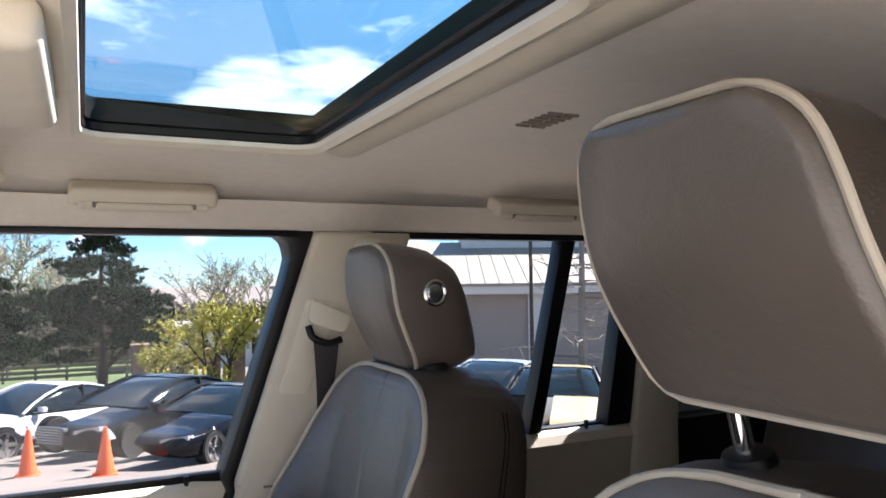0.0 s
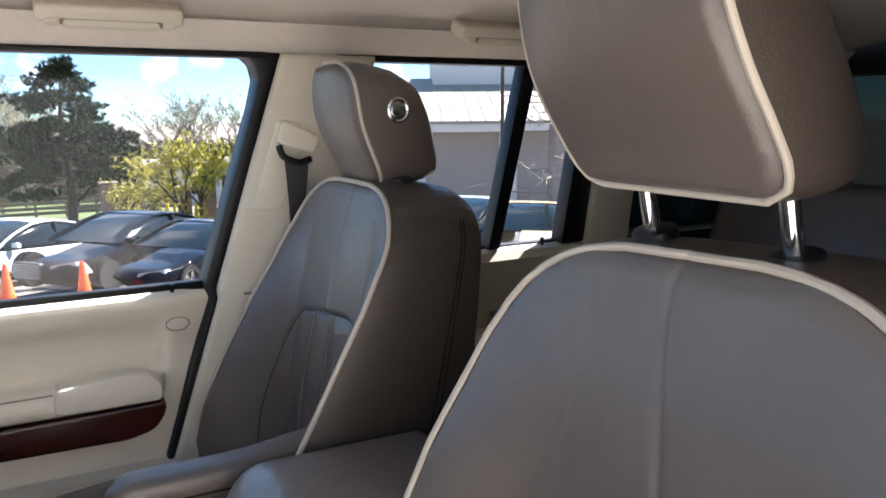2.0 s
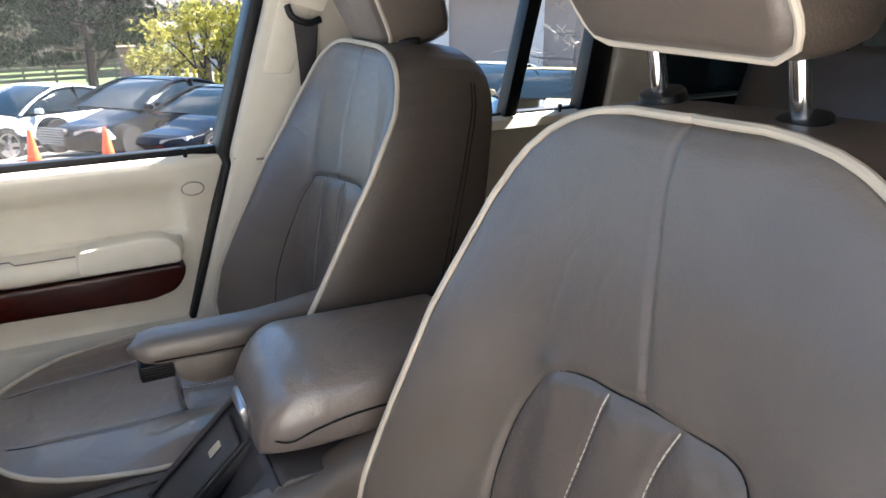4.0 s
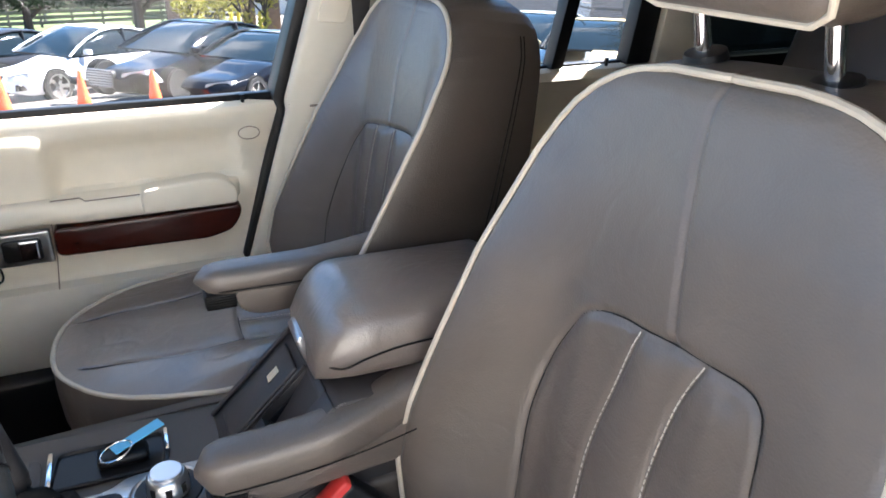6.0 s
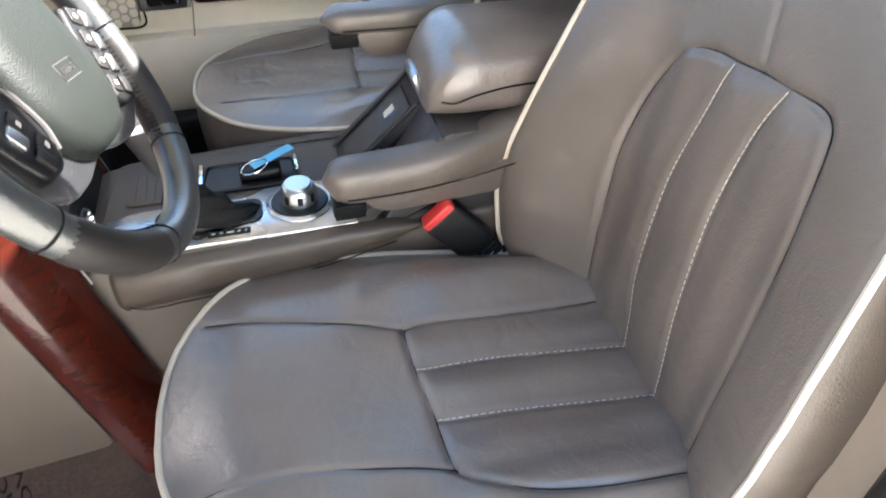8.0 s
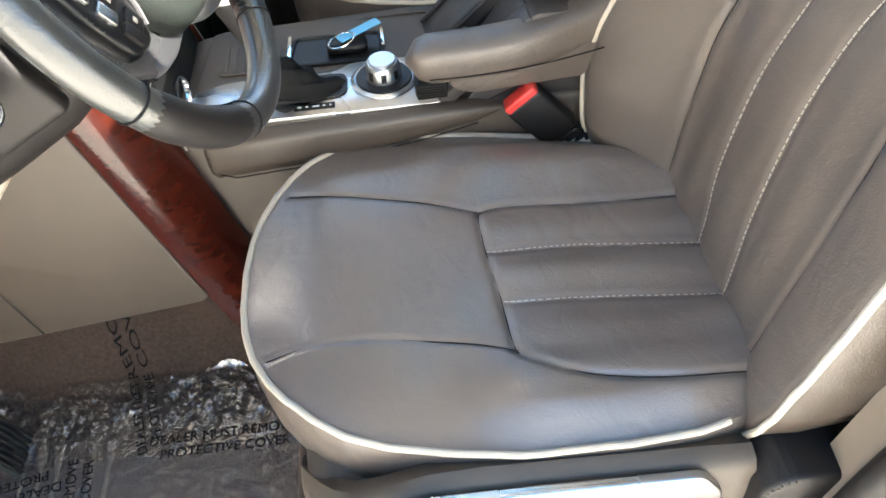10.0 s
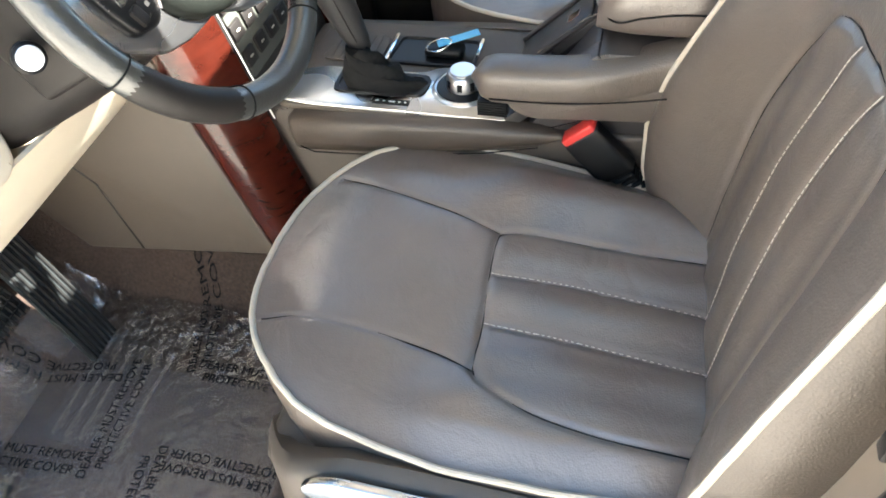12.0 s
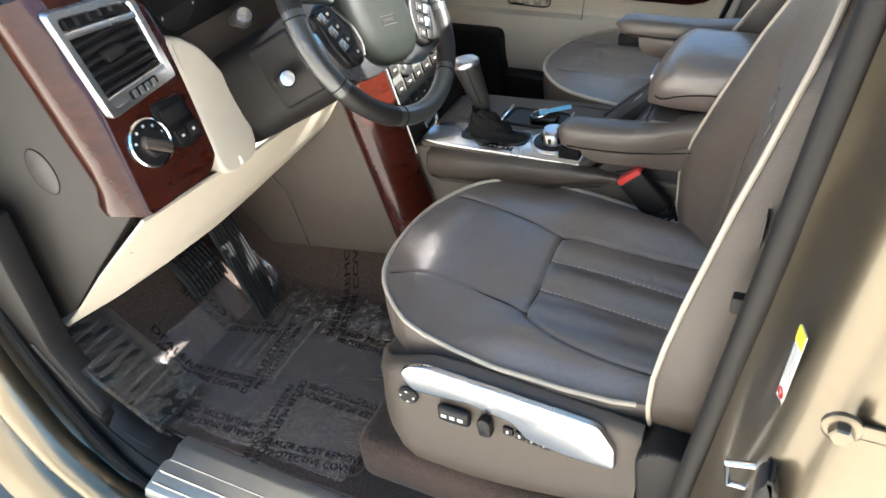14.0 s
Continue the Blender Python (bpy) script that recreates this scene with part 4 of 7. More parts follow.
        for a in range(4):
            part("mark", lathe([(0.0022, 0), (0.0022, 0.0008), (0.0005, 0.0009)], 8, aim(c + Vector((0.0125 * math.cos(a * math.pi / 2), oy * 0.006, 0.0125 * math.sin(a * math.pi / 2))), (0, oy, 0))), M["white"], lum)
        part("hinge_cover", prism(rounded([(0.36, 0.66), (0.345, 0.82), (0.37, 0.85), (0.44, 0.845), (0.52, 0.79), (0.52, 0.66)], 0.02), "y", y0 - oy * 0.02, y0 + oy * 0.045, 0.008, 3), M["dark"], S, "dark hinge cover")
        # airbag tag sewn into the outer bolster
        p = Vector((0.452, -0.652, 1.240))
        tg = part("airbag_tag", boxed((p.x - 0.0008, p.y - 0.010, p.z - 0.021), (p.x + 0.0008, p.y + 0.012, p.z + 0.021), 0.0006, 1), M["black"], back, "small black sewn tag")
        words("AIRBAG", 0.0085, M["thread"], Matrix(((0, 0, -1, p.x - 0.0011), (0, 1, 0, p.y - 0.001), (1, 0, 0, p.z), (0, 0, 0, 1))), tg)
    return S


def seat_armrest(S, y0, y1, x0, x1, z0, z1, thick, low):
    """A folding armrest on a seat's inner side; its front end is rounded."""
    n = 26
    rings = []
    clear = lambda x: 0.030 * smooth(0.35, 0.80, (x - x0) / (x1 - x0))
    for k in range(n):
        t = k / (n - 1)
        x = x0 + (x1 - x0) * t
        grow = (1 - (1 - min(1, t / 0.10)) ** 2) ** 0.5 if t < 0.10 else 1
        grow = max(grow, 0.12)
        zt = z0 + (z1 - z0) * t ** 1.9 - 0.004 * math.sin(math.pi * t)
        h = thick * (0.95 + 0.1 * t)
        hw = (y1 - y0) / 2 * grow; cyy = (y0 + y1) / 2 + clear(x); hz = h / 2 * grow; cz = zt - h / 2
        ring = []
        for j in range(24):
            a = 2 * math.pi * j / 24
            c, s = math.cos(a), math.sin(a)
            ring.append((x, cyy + hw * math.copysign(abs(c) ** 0.55, c), cz + hz * math.copysign(abs(s) ** 0.55, s)))
        rings.append(ring)
    arm = part("armrest", loft(rings), M["hide"], S, "brown leather folding armrest", 50)
    yn = y0 - 0.0005
    bm = prism(rounded([(x0 + 0.050, z0 - thick * 0.7), (x1 - 0.22, z0 - thick * 0.5), (x1 - 0.10, z0 - thick * 0.1), (x1, z1 - thick * 0.7), (x1, low), (x0 + 0.085, low + 0.004), (x0 + 0.058, low + 0.016)], 0.012), "y", y0 + 0.003, y1 - 0.003, 0.006, 2)
    for v in bm.verts:
        v.co.y += clear(v.co.x)
    part("skirt", bm, M["hide"], arm)
    part("seam", tubed([(x0 + 0.03 + (x1 - x0 - 0.03) * k / 12, yn, z0 + (z1 - z0) * (k / 12) ** 1.9 - 0.004 * math.sin(math.pi * k / 12) - thick * 0.72) for k in range(13)], 0.0011, sides=5), M["rubber"], arm)
    cz = z0 - thick - 0.006
    part("adjuster_wheel", boxed((x0 + 0.010, y0 + 0.006, cz - 0.012), (x0 + 0.056, y1 - 0.006, cz + 0.012), 0.005, 3), M["black"], arm, "ribbed black adjuster wheel")
    for k in range(6):
        part("wheel_rib", tubed([(x0 + 0.012, y0 + 0.0055, cz - 0.010 + k * 0.004), (x0 + 0.054, y0 + 0.0055, cz - 0.010 + k * 0.004)], 0.0014, sides=6), M["rubber"], arm)
    return arm


driver_seat = seat(-0.385, 1, 0.0, 0.0, (0.0, 0.0), "brown leather driver seat with cream piping, outboard controls", True)
passenger_seat = seat(0.395, -1, 0.045, 0.055, (0.062, -0.056), "brown leather passenger seat with cream piping", False, 1.6, 0.27, 1.4, 0.02, 0.56)
seat_armrest(driver_seat, -0.138, -0.075, 0.032, 0.43, 1.034, 1.098, 0.060, 0.955)
seat_armrest(passenger_seat, 0.135, 0.195, 0.074, 0.50, 1.146, 1.154, 0.042, 1.062)
# ---- centre console ----
cons = thing("centre_console", "brown leather centre console with brushed metal gear plate", "console", (-0.1, 0.02, 0.5))
part("body", prism(rounded([(-0.42, 0.50), (-0.40, 0.86), (-0.29, 0.917), (0.10, 0.917), (0.46, 0.93), (0.46, 0.50)], 0.02), "y", -0.108, 0.158, 0.010, 3), M["brown"], cons)
part("top_panel", prism(rounded([(-0.295, -0.105), (0.085, -0.105), (0.095, 0.150), (-0.275, 0.150)], 0.02), "z", 0.912, 0.9245, 0.004, 3), M["brown"], cons, "brown console top")
# side pads along the seats
for s, y in ((-1, -0.108), (1, 0.158)):
    sec = lambda x, z0, z1, k: [(x, y + s * p * k, z0 + (z1 - z0) * q) for p, q in ((-0.01, 0), (0.010, 0.04), (0.017, 0.30), (0.018, 0.75), (0.013, 0.95), (-0.01, 1))]
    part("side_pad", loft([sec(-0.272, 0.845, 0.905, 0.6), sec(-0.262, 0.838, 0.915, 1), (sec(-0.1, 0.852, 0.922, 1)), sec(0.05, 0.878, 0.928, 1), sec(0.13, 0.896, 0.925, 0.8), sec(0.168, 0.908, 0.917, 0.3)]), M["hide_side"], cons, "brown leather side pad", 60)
    part("seam", tubed([(-0.266, y + s * 0.008, 0.90), (-0.258, y + s * 0.013, 0.85), (-0.235, y + s * 0.015, 0.842), (-0.1, y + s * 0.016, 0.853), (0.05, y + s * 0.016, 0.878), (0.13, y + s * 0.013, 0.896)], 0.0012, sides=5), M["rubber"], cons)
plate = part("gear_plate", prism(rounded([(-0.292, -0.098), (-0.24, -0.104), (0.088, -0.104), (0.082, -0.05), (0.052, 0.020), (-0.05, 0.020), (-0.072, 0.0), (-0.235, 0.0), (-0.288, -0.02)], 0.018), "z", 0.921, 0.9285, 0.0025, 2), M["satin"], cons, "brushed metal gear plate")
part("gate_surround", loft([[(p[0], p[1], z) for p in rounded([(-0.205 - g, -0.068 - g), (-0.060 + g, -0.064 - g), (-0.058 + g, -0.014 + g), (-0.205 - g, -0.018 + g)], 0.018)] for g, z in ((0.004, 0.928), (0.003, 0.932), (-0.003, 0.932), (-0.006, 0.924))], cap=False), M["black"], plate)
part("gate_well", prism(rounded([(-0.202, -0.065), (-0.062, -0.061), (-0.060, -0.016), (-0.203, -0.020)], 0.016), "z", 0.9285, 0.9293), M["black"], plate)
lab = part("gear_label", prism(rounded([(-0.135, -0.092), (-0.075, -0.092), (-0.075, -0.078), (-0.135, -0.078)], 0.002), "z", 0.928, 0.9296, 0.0005), M["black"], plate, "black shift label")
for x, w in ((-0.13, 0.006), (-0.118, 0.004), (-0.108, 0.010), (-0.093, 0.004), (-0.083, 0.003)):
    part("mark", boxed((x, -0.0865, 0.9296), (x + w, -0.0835, 0.9300), 0), M["white"], lab)
# gaiter and lever
lev_rings = [[(cx + rx * math.cos(a), cy + ry * math.sin(a), z + 0.18 * rx * math.cos(a)) for a in (2 * math.pi * k / 24 for k in range(24))] for z, cx, cy, rx, ry in (
    (0.985, -0.163, -0.028, 0.016, 0.014), (1.005, -0.168, -0.031, 0.021, 0.016), (1.03, -0.175, -0.035, 0.0245, 0.018), (1.06, -0.182, -0.040, 0.027, 0.020), (1.085, -0.188, -0.045, 0.0295, 0.0225), (1.098, -0.190, -0.047, 0.030, 0.023), (1.106, -0.190, -0.048, 0.026, 0.020))]
lev = part("gear_lever", loft(lev_rings), M["lever"], cons, "black leather gear lever", 60)
part("knob_cap", loft([[(-0.190 + r * math.cos(a), -0.0475 + r * 0.77 * math.sin(a), z + 0.18 * r * math.cos(a)) for a in (2 * math.pi * k / 24 for k in range(24))] for z, r in ((1.092, 0.0302), (1.096, 0.0312), (1.104, 0.0295), (1.110, 0.022), (1.113, 0.010))]), M["satin"], lev, "satin knob cap", 60)
part("seam", tubed([(cx + rx * 0.3, cy - ry * 0.96, z) for z, cx, cy, rx, ry in ((1.005, -0.168, -0.031, 0.021, 0.016), (1.03, -0.175, -0.035, 0.0245, 0.018), (1.06, -0.182, -0.040, 0.027, 0.020), (1.09, -0.188, -0.045, 0.0295, 0.0225))], 0.0011, sides=5), M["rubber"], lev)
rings = []
for k in range(17):
    t = k / 16
    cx, cz = -0.128 - 0.036 * t ** 0.8, 0.931 + 0.062 * t
    w, d = (0.050 * (1 - t) ** 1.1 + 0.017), (0.017 * (1 - t) + 0.015)
    rings.append([(cx + math.cos(a) * w * (1 + 0.12 * math.sin(5 * a + 9 * t) * (1 - t * 0.5)), -0.041 - 0.002 * t + math.sin(a) * d * (1 + 0.14 * math.sin(4 * a + 13 * t)), cz + 0.006 * math.sin(3 * a + 17 * t) * min(1, 4 * t)) for a in (2 * math.pi * j / 36 for j in range(36))])
part("gaiter", loft(rings), M["rubber"], lev, "folded black leather gaiter", 70)
# terrain dial
dial = part("terrain_dial", lathe([(0.050, 0.9285), (0.050, 0.931), (0.046, 0.934), (0.044, 0.9325), (0.033, 0.932)], 40, Matrix.Translation((0.0, -0.034, 0))), M["satin"], cons, "silver terrain dial surround")
part("ring", lathe([(0.043, 0.9322), (0.041, 0.9345), (0.032, 0.935)], 40, Matrix.Translation((0.0, -0.034, 0))), M["black"], dial)
kn = part("knob", lathe([(0.027, 0.935), (0.0265, 0.950), (0.0250, 0.957), (0.022, 0.960), (0.010, 0.962)], 40, Matrix.Translation((0.0, -0.034, 0))), M["satin"], dial)
kb = bmesh.new()
for k in range(8):
    a = 2 * math.pi * k / 8
    box(kb, (-0.0045, -0.002, 0.938), (0.0045, 0.003, 0.953), 0.001, 1, pose(0.0 + 0.0248 * math.cos(a), -0.034 + 0.0248 * math.sin(a), 0, 0, 0, math.degrees(a) + 90))
part("knob_ribs", kb, M["black"], dial, "black knob grips")
part("knob_cap", lathe([(0.0205, 0.960), (0.0205, 0.963), (0.019, 0.9645), (0.006, 0.9645)], 40, Matrix.Translation((0.0, -0.034, 0))), M["satin"], dial)
for k in range(4):
    part("button", boxed((0.050 + (k % 2) * 0.018, -0.052 + (k // 2) * 0.02, 0.928), (0.065 + (k % 2) * 0.018, -0.036 + (k // 2) * 0.02, 0.934), 0.002), M["black"], cons)
# covered tray, open tray and chrome strips
tr = part("ashtray_lid", prism(rounded([(-0.262, 0.018), (-0.155, 0.018), (-0.155, 0.103), (-0.235, 0.103)], 0.022), "z", 0.9245, 0.9285, 0.0015), M["brown"], cons)
for k in range(6):
    part("rib", boxed((-0.245 + k * 0.014, 0.024, 0.9283), (-0.239 + k * 0.014, 0.096, 0.9297), 0.001), M["brown"], tr)
wl_ = part("open_tray", loft([[(p[0], p[1], z) for p in rounded([(-0.143 - g, 0.026 - g), (0.0 + g, 0.026 - g), (0.0 + g, 0.100 + g), (-0.135 - g, 0.100 + g)], 0.012)] for g, z in ((0.004, 0.9235), (0.004, 0.929), (0.0, 0.930), (-0.002, 0.926))], cap=False), M["black"], cons, "black tray rim")
part("tray_floor", prism(rounded([(-0.143, 0.026), (0.0, 0.026), (0.0, 0.100), (-0.135, 0.100)], 0.012), "z", 0.9248, 0.9262), M["black"], wl_)
part("tray_bar", boxed((-0.148, 0.023, 0.925), (-0.141, 0.103, 0.9335), 0.002), M["chrome"], wl_)
part("tray_bar", boxed((0.001, 0.053, 0.925), (0.007, 0.103, 0.9345), 0.002), M["chrome"], wl_)
# sloping stowage between the dial and the lid: a framed panel with a sliding cover and an open cup
slope = pose(0.072, 0.0, 0.925, 0, -43.5, 0)
bm = boxed((0.0, 0.010, -0.02), (0.182, 0.122, 0.0), 0.003, 2, slope)
box(bm, (0.0, -0.102, -0.02), (0.182, -0.062, 0.0), 0.003, 2, slope)
box(bm, (0.0, -0.063, -0.02), (0.080, 0.011, 0.0), 0.003, 2, slope)
box(bm, (0.168, -0.063, -0.02), (0.182, 0.011, 0.0), 0.003, 2, slope)
st = part("stowage_panel", bm, M["kick"], cons, "dark brown sloping stowage panel")
bm = boxed((0.080, -0.062, -0.046), (0.168, 0.010, -0.040), 0.002, 1, slope)
for lo, hi in (((0.078, -0.064, -0.046), (0.082, 0.012, -0.012)), ((0.166, -0.064, -0.046), (0.170, 0.012, -0.012)), ((0.078, -0.064, -0.046), (0.170, -0.060, -0.012)), ((0.078, 0.008, -0.046), (0.170, 0.012, -0.012))):
    box(bm, lo, hi, 0.001, 1, slope)
part("cup_recess", bm, M["dark"], st, "dark open cup")
part("slide_cover", boxed((0.022, 0.020, 0.0), (0.160, 0.094, 0.007), 0.004, 3, slope), M["kick"], st, "dark sliding cover")
part("slide_badge", boxed((0.112, 0.042, 0.007), (0.136, 0.062, 0.009), 0.0015, 1, slope), M["chrome"], st, "small chrome badge")
part("recess_rib", boxed((0.010, 0.010, 0.0), (0.172, 0.015, 0.006), 0.0015, 1, slope), M["kick"], st)
part("edge_rail", boxed((0.0, 0.112, 0.0), (0.18, 0.120, 0.007), 0.002, 1, slope), M["kick"], st)
part("pedestal", prism(rounded([(0.10, 0.90), (0.203, 1.046), (0.215, 1.052), (0.46, 1.052), (0.46, 0.90)], 0.006), "y", -0.100, 0.120, 0.004), M["kick"], cons, "dark console box")
# padded lid
rings = []
for k in range(22):
    t = k / 21
    x = 0.196 + 0.285 * t
    f = (1 - (1 - min(1, t / 0.24)) ** 2.4)
    top = 1.104 + 0.060 * f - 0.006 * t
    bot = 1.052
    hw = 0.076 + 0.028 * f
    ring = []
    for j in range(28):
        a = 2 * math.pi * j / 28
        c, s = math.cos(a), math.sin(a)
        ring.append((x, 0.022 + hw * math.copysign(abs(c) ** 0.5, c), (top + bot) / 2 + (top - bot) / 2 * math.copysign(abs(s) ** 0.6, s)))
    rings.append(ring)
lid = part("lid", loft(rings), M["hide_seat"], cons, "padded brown leather lid", 60)
part("stitching", tubed(spline([(0.199, -0.05, 1.085), (0.225, -0.077, 1.085), (0.26, -0.0825, 1.097), (0.32, -0.0842, 1.106), (0.46, -0.0842, 1.108)], 8), 0.0013, sides=5), M["rubber"], lid)
part("latch", prism(rounded([(0.184, 1.090), (0.193, 1.098), (0.204, 1.074), (0.209, 1.058), (0.196, 1.054), (0.190, 1.066)], 0.004), "y", 0.004, 0.062, 0.003, 3), M["satin"], cons, "satin lid latch")
# key ring with a blue tag, in the tray
keys = thing("car_keys", "black car keys on a steel ring with blue tag", "keys", (-0.05, 0.063, 0.926))
part("key_fob", boxed((-0.085, 0.044, 0.9262), (-0.02, 0.076, 0.942), 0.006, 3, None), M["black"], keys, "black key fob")
part("key_ring", tubed([(-0.06 + 0.021 * math.cos(a), 0.053 + 0.019 * math.sin(a), 0.947 + 0.006 * math.cos(a)) for a in np.linspace(0, 2 * math.pi, 28, endpoint=False)], 0.0014, True, 6), M["chrome"], keys, "steel key ring")
blue = mat("blue_tag", (0.10, 0.42, 0.68), 0.4)
part("tag", boxed((-0.01, -0.012, 0), (0.062, 0.012, 0.0015), 0.0006, 1, pose(-0.055, 0.063, 0.945, -8, -9, 24)), blue, keys, "blue paper tag")
# buckle of the driver's belt
bk = thing("belt_buckle", "black seat belt buckle with red release button", "belt buckle", (0.24, -0.12, 0.84))
ax = Vector((0.080, -0.004, -0.085)).normalized()
m = Matrix.Translation((0.192, -0.128, 0.938)) @ Matrix([(*r, 0) for r in zip(ax, Vector((0, 0, 1)).cross(ax).normalized(), ax.cross(Vector((0, 0, 1)).cross(ax)).normalized())] + [(0, 0, 0, 1)])
part("housing", boxed((0, -0.014, -0.030), (0.090, 0.014, 0.030), 0.006, 3, m), M["black"], bk)
part("release_button", boxed((-0.009, -0.0125, -0.0275), (0.022, 0.0148, 0.0275), 0.004, 3, m), M["red"], bk, "red release button")
for k in range(8):
    part("boot_fold", boxed((0.092 + k * 0.009, -0.014, -0.024), (0.0985 + k * 0.009, 0.014, 0.024), 0.002, 1, m), M["rubber"], bk)
part("stalk", boxed((0.08, -0.010, -0.019), (0.19, 0.010, 0.019), 0.003, 1, m), M["black"], bk)
# ---- dashboard ----
dash = thing("dashboard", "cream and brown dashboard with cherry wood facings", "dashboard", (-0.7, 0, 0.7))
FX = lambda z, d=0.0: -0.475 - (z - 1.2) * 0.34 + d


def facing(pts, d0, d1, bevel=0.003, seg=2):
    """A plate of (y, z) points on the outer facing, from depth d0 to d1 in front of it."""
    bm = prism(pts, "x", d0, d1, bevel, seg)
    for v in bm.verts:
        v.co.x = FX(v.co.z, v.co.x)
    return bm


part("body", prism(rounded([(-0.575, 1.40), (-0.53, 1.10), (-0.60, 1.0), (-0.95, 0.93), (-1.25, 1.0), (-1.25, 1.46), (-0.70, 1.46)], 0.04), "y", -0.69, 0.71, 0.01), M["brown"], dash)
part("passenger_facing", prism(rounded([(-0.54, 1.38), (-0.49, 1.15), (-0.60, 0.99), (-0.64, 0.99), (-0.64, 1.38)], 0.03), "y", 0.16, 0.70, 0.008), M["cream"], dash)
end = part("end_panel", prism(rounded([(-0.492, 1.096), (-0.66, 0.925), (-0.80, 0.778), (-0.88, 0.722), (-1.03, 0.635), (-1.25, 0.62), (-1.25, 1.47), (-0.625, 1.435)], 0.02), "y", -0.718, -0.69, 0.006), mat("dark_taupe_plastic", (0.0135, 0.012, 0.0105), 0.5, spec=0.35, var=0.08, bump=0.15, bscale=700), dash, "dark taupe dashboard end panel")
ov = [(-0.685 + 0.034 * math.cos(a), 1.138 + 0.045 * math.sin(a)) for a in np.linspace(0, 2 * math.pi, 28, endpoint=False)]
part("fuse_cover", prism(ov, "y", -0.7195, -0.70, 0.001), M["kick"], end)
part("cover_gap", tubed([(x, -0.7185, z) for x, z in ov], 0.0014, True, 5), M["rubber"], end)
wood = part("wood_facing", facing(rounded([(-0.684, 1.44), (-0.521, 1.41), (-0.516, 1.307), (-0.526, 1.227), (-0.547, 1.118), (-0.575, 1.099), (-0.60, 1.097), (-0.728, 1.103), (-0.722, 1.142), (-0.70, 1.27), (-0.682, 1.386)], 0.012), -0.03, 0.0, 0.006, 4), M["wood"], dash, "glossy cherry wood vent facing")
rows = []
for z, yf, xo in ((1.44, -0.684, -0.60), (1.386, -0.682, -0.578), (1.33, -0.690, -0.56), (1.27, -0.699, -0.543), (1.20, -0.711, -0.522), (1.145, -0.721, -0.506), (1.120, -0.724, -0.512), (1.106, -0.726, -0.520)):
    rows.append([(FX(z, -0.001), yf + 0.006, z), (FX(z, -0.003), yf - 0.002, z), (FX(z, -0.010), yf - 0.008, z), (FX(z) * 0.5 + xo * 0.5, min(yf - 0.016, -0.730), z), (xo, min(yf - 0.022, -0.736), z - 0.004), (xo - 0.05, -0.722, z - 0.008)])
part("wood_return", quad_strip(rows, 0.004), M["wood"], dash, "cherry wood outer return", 60)
vent = part("air_vent", loft([[(FX(q, d), p, q) for p, q in rounded([(-0.70 + g, 1.420 - g), (-0.542 - g, 1.402 - g), (-0.546 - g, 1.262 + g), (-0.696 + g, 1.255 + g)], 0.010)] for g, d in ((0, 0.0), (0.002, 0.013), (0.012, 0.013), (0.015, 0.009), (0.015, -0.002))], cap=False), M["satin"], dash, "silver framed air vent")
part("vent_back", facing([(-0.695, 1.415), (-0.545, 1.398), (-0.548, 1.262), (-0.695, 1.262)], -0.01, 0.0012, 0), M["black"], vent)
part("lower_frame", facing(rounded([(-0.695, 1.285), (-0.548, 1.290), (-0.548, 1.263), (-0.694, 1.257)], 0.004), -0.004, 0.0125, 0.002), M["satin"], vent)
part("upper_bar", facing([(-0.695, 1.377), (-0.548, 1.362), (-0.548, 1.372), (-0.695, 1.388)], -0.004, 0.0115, 0.002), M["satin"], vent)
for k in range(6):
    z = 1.296 + k * 0.0145
    bm = prism([(-0.683, z), (-0.562, z + 0.001), (-0.562, z + 0.004), (-0.683, z + 0.003)], "x", 0.0015, 0.0105, 0.0008)
    for v in bm.verts:
        v.co.z += -v.co.x * 0.55
        v.co.x = FX(v.co.z, v.co.x)
    part("slat", bm, M["dark"], vent)
for k in range(6):
    y = -0.676 + k * 0.0215
    part("upright_slat", facing([(y, 1.385), (y + 0.002, 1.385), (y + 0.002, 1.412), (y, 1.412)], 0.001, 0.010, 0), M["kick"], vent)
part("vent_tab", facing(rounded([(-0.650, 1.328), (-0.612, 1.330), (-0.612, 1.346), (-0.650, 1.346)], 0.004), 0.004, 0.020, 0.003), M["dark"], vent, "dark vent tab")
th = part("vent_wheel", facing(rounded([(-0.648, 1.266), (-0.586, 1.270), (-0.586, 1.282), (-0.648, 1.279)], 0.003), 0.011, 0.015, 0.001), M["black"], vent)
for k in range(4):
    part("ridge", facing([(-0.642 + k * 0.014, 1.268), (-0.634 + k * 0.014, 1.2685), (-0.634 + k * 0.014, 1.2795), (-0.642 + k * 0.014, 1.279)], 0.014, 0.0175, 0.001), M["satin"], th)
# light switch
nrm = Vector((1, 0, 0.34)).normalized()
sw = part("light_switch", lathe([(0.041, -0.002), (0.041, 0.005), (0.038, 0.007), (0.035, 0.004), (0.03, 0.004)], 40, aim((FX(1.195), -0.655, 1.195), nrm)), M["chrome"], dash, "round light switch with chrome ring")
part("dial_face", lathe([(0.0355, 0.001), (0.0355, 0.0048), (0.02, 0.0052)], 36, aim((FX(1.195), -0.655, 1.195), nrm)), M["dark"], sw)
part("dial_knob", lathe([(0.024, 0.004), (0.023, 0.013), (0.019, 0.016), (0.004, 0.016)], 30, aim((FX(1.195), -0.655, 1.195), nrm)), M["dark"], sw)
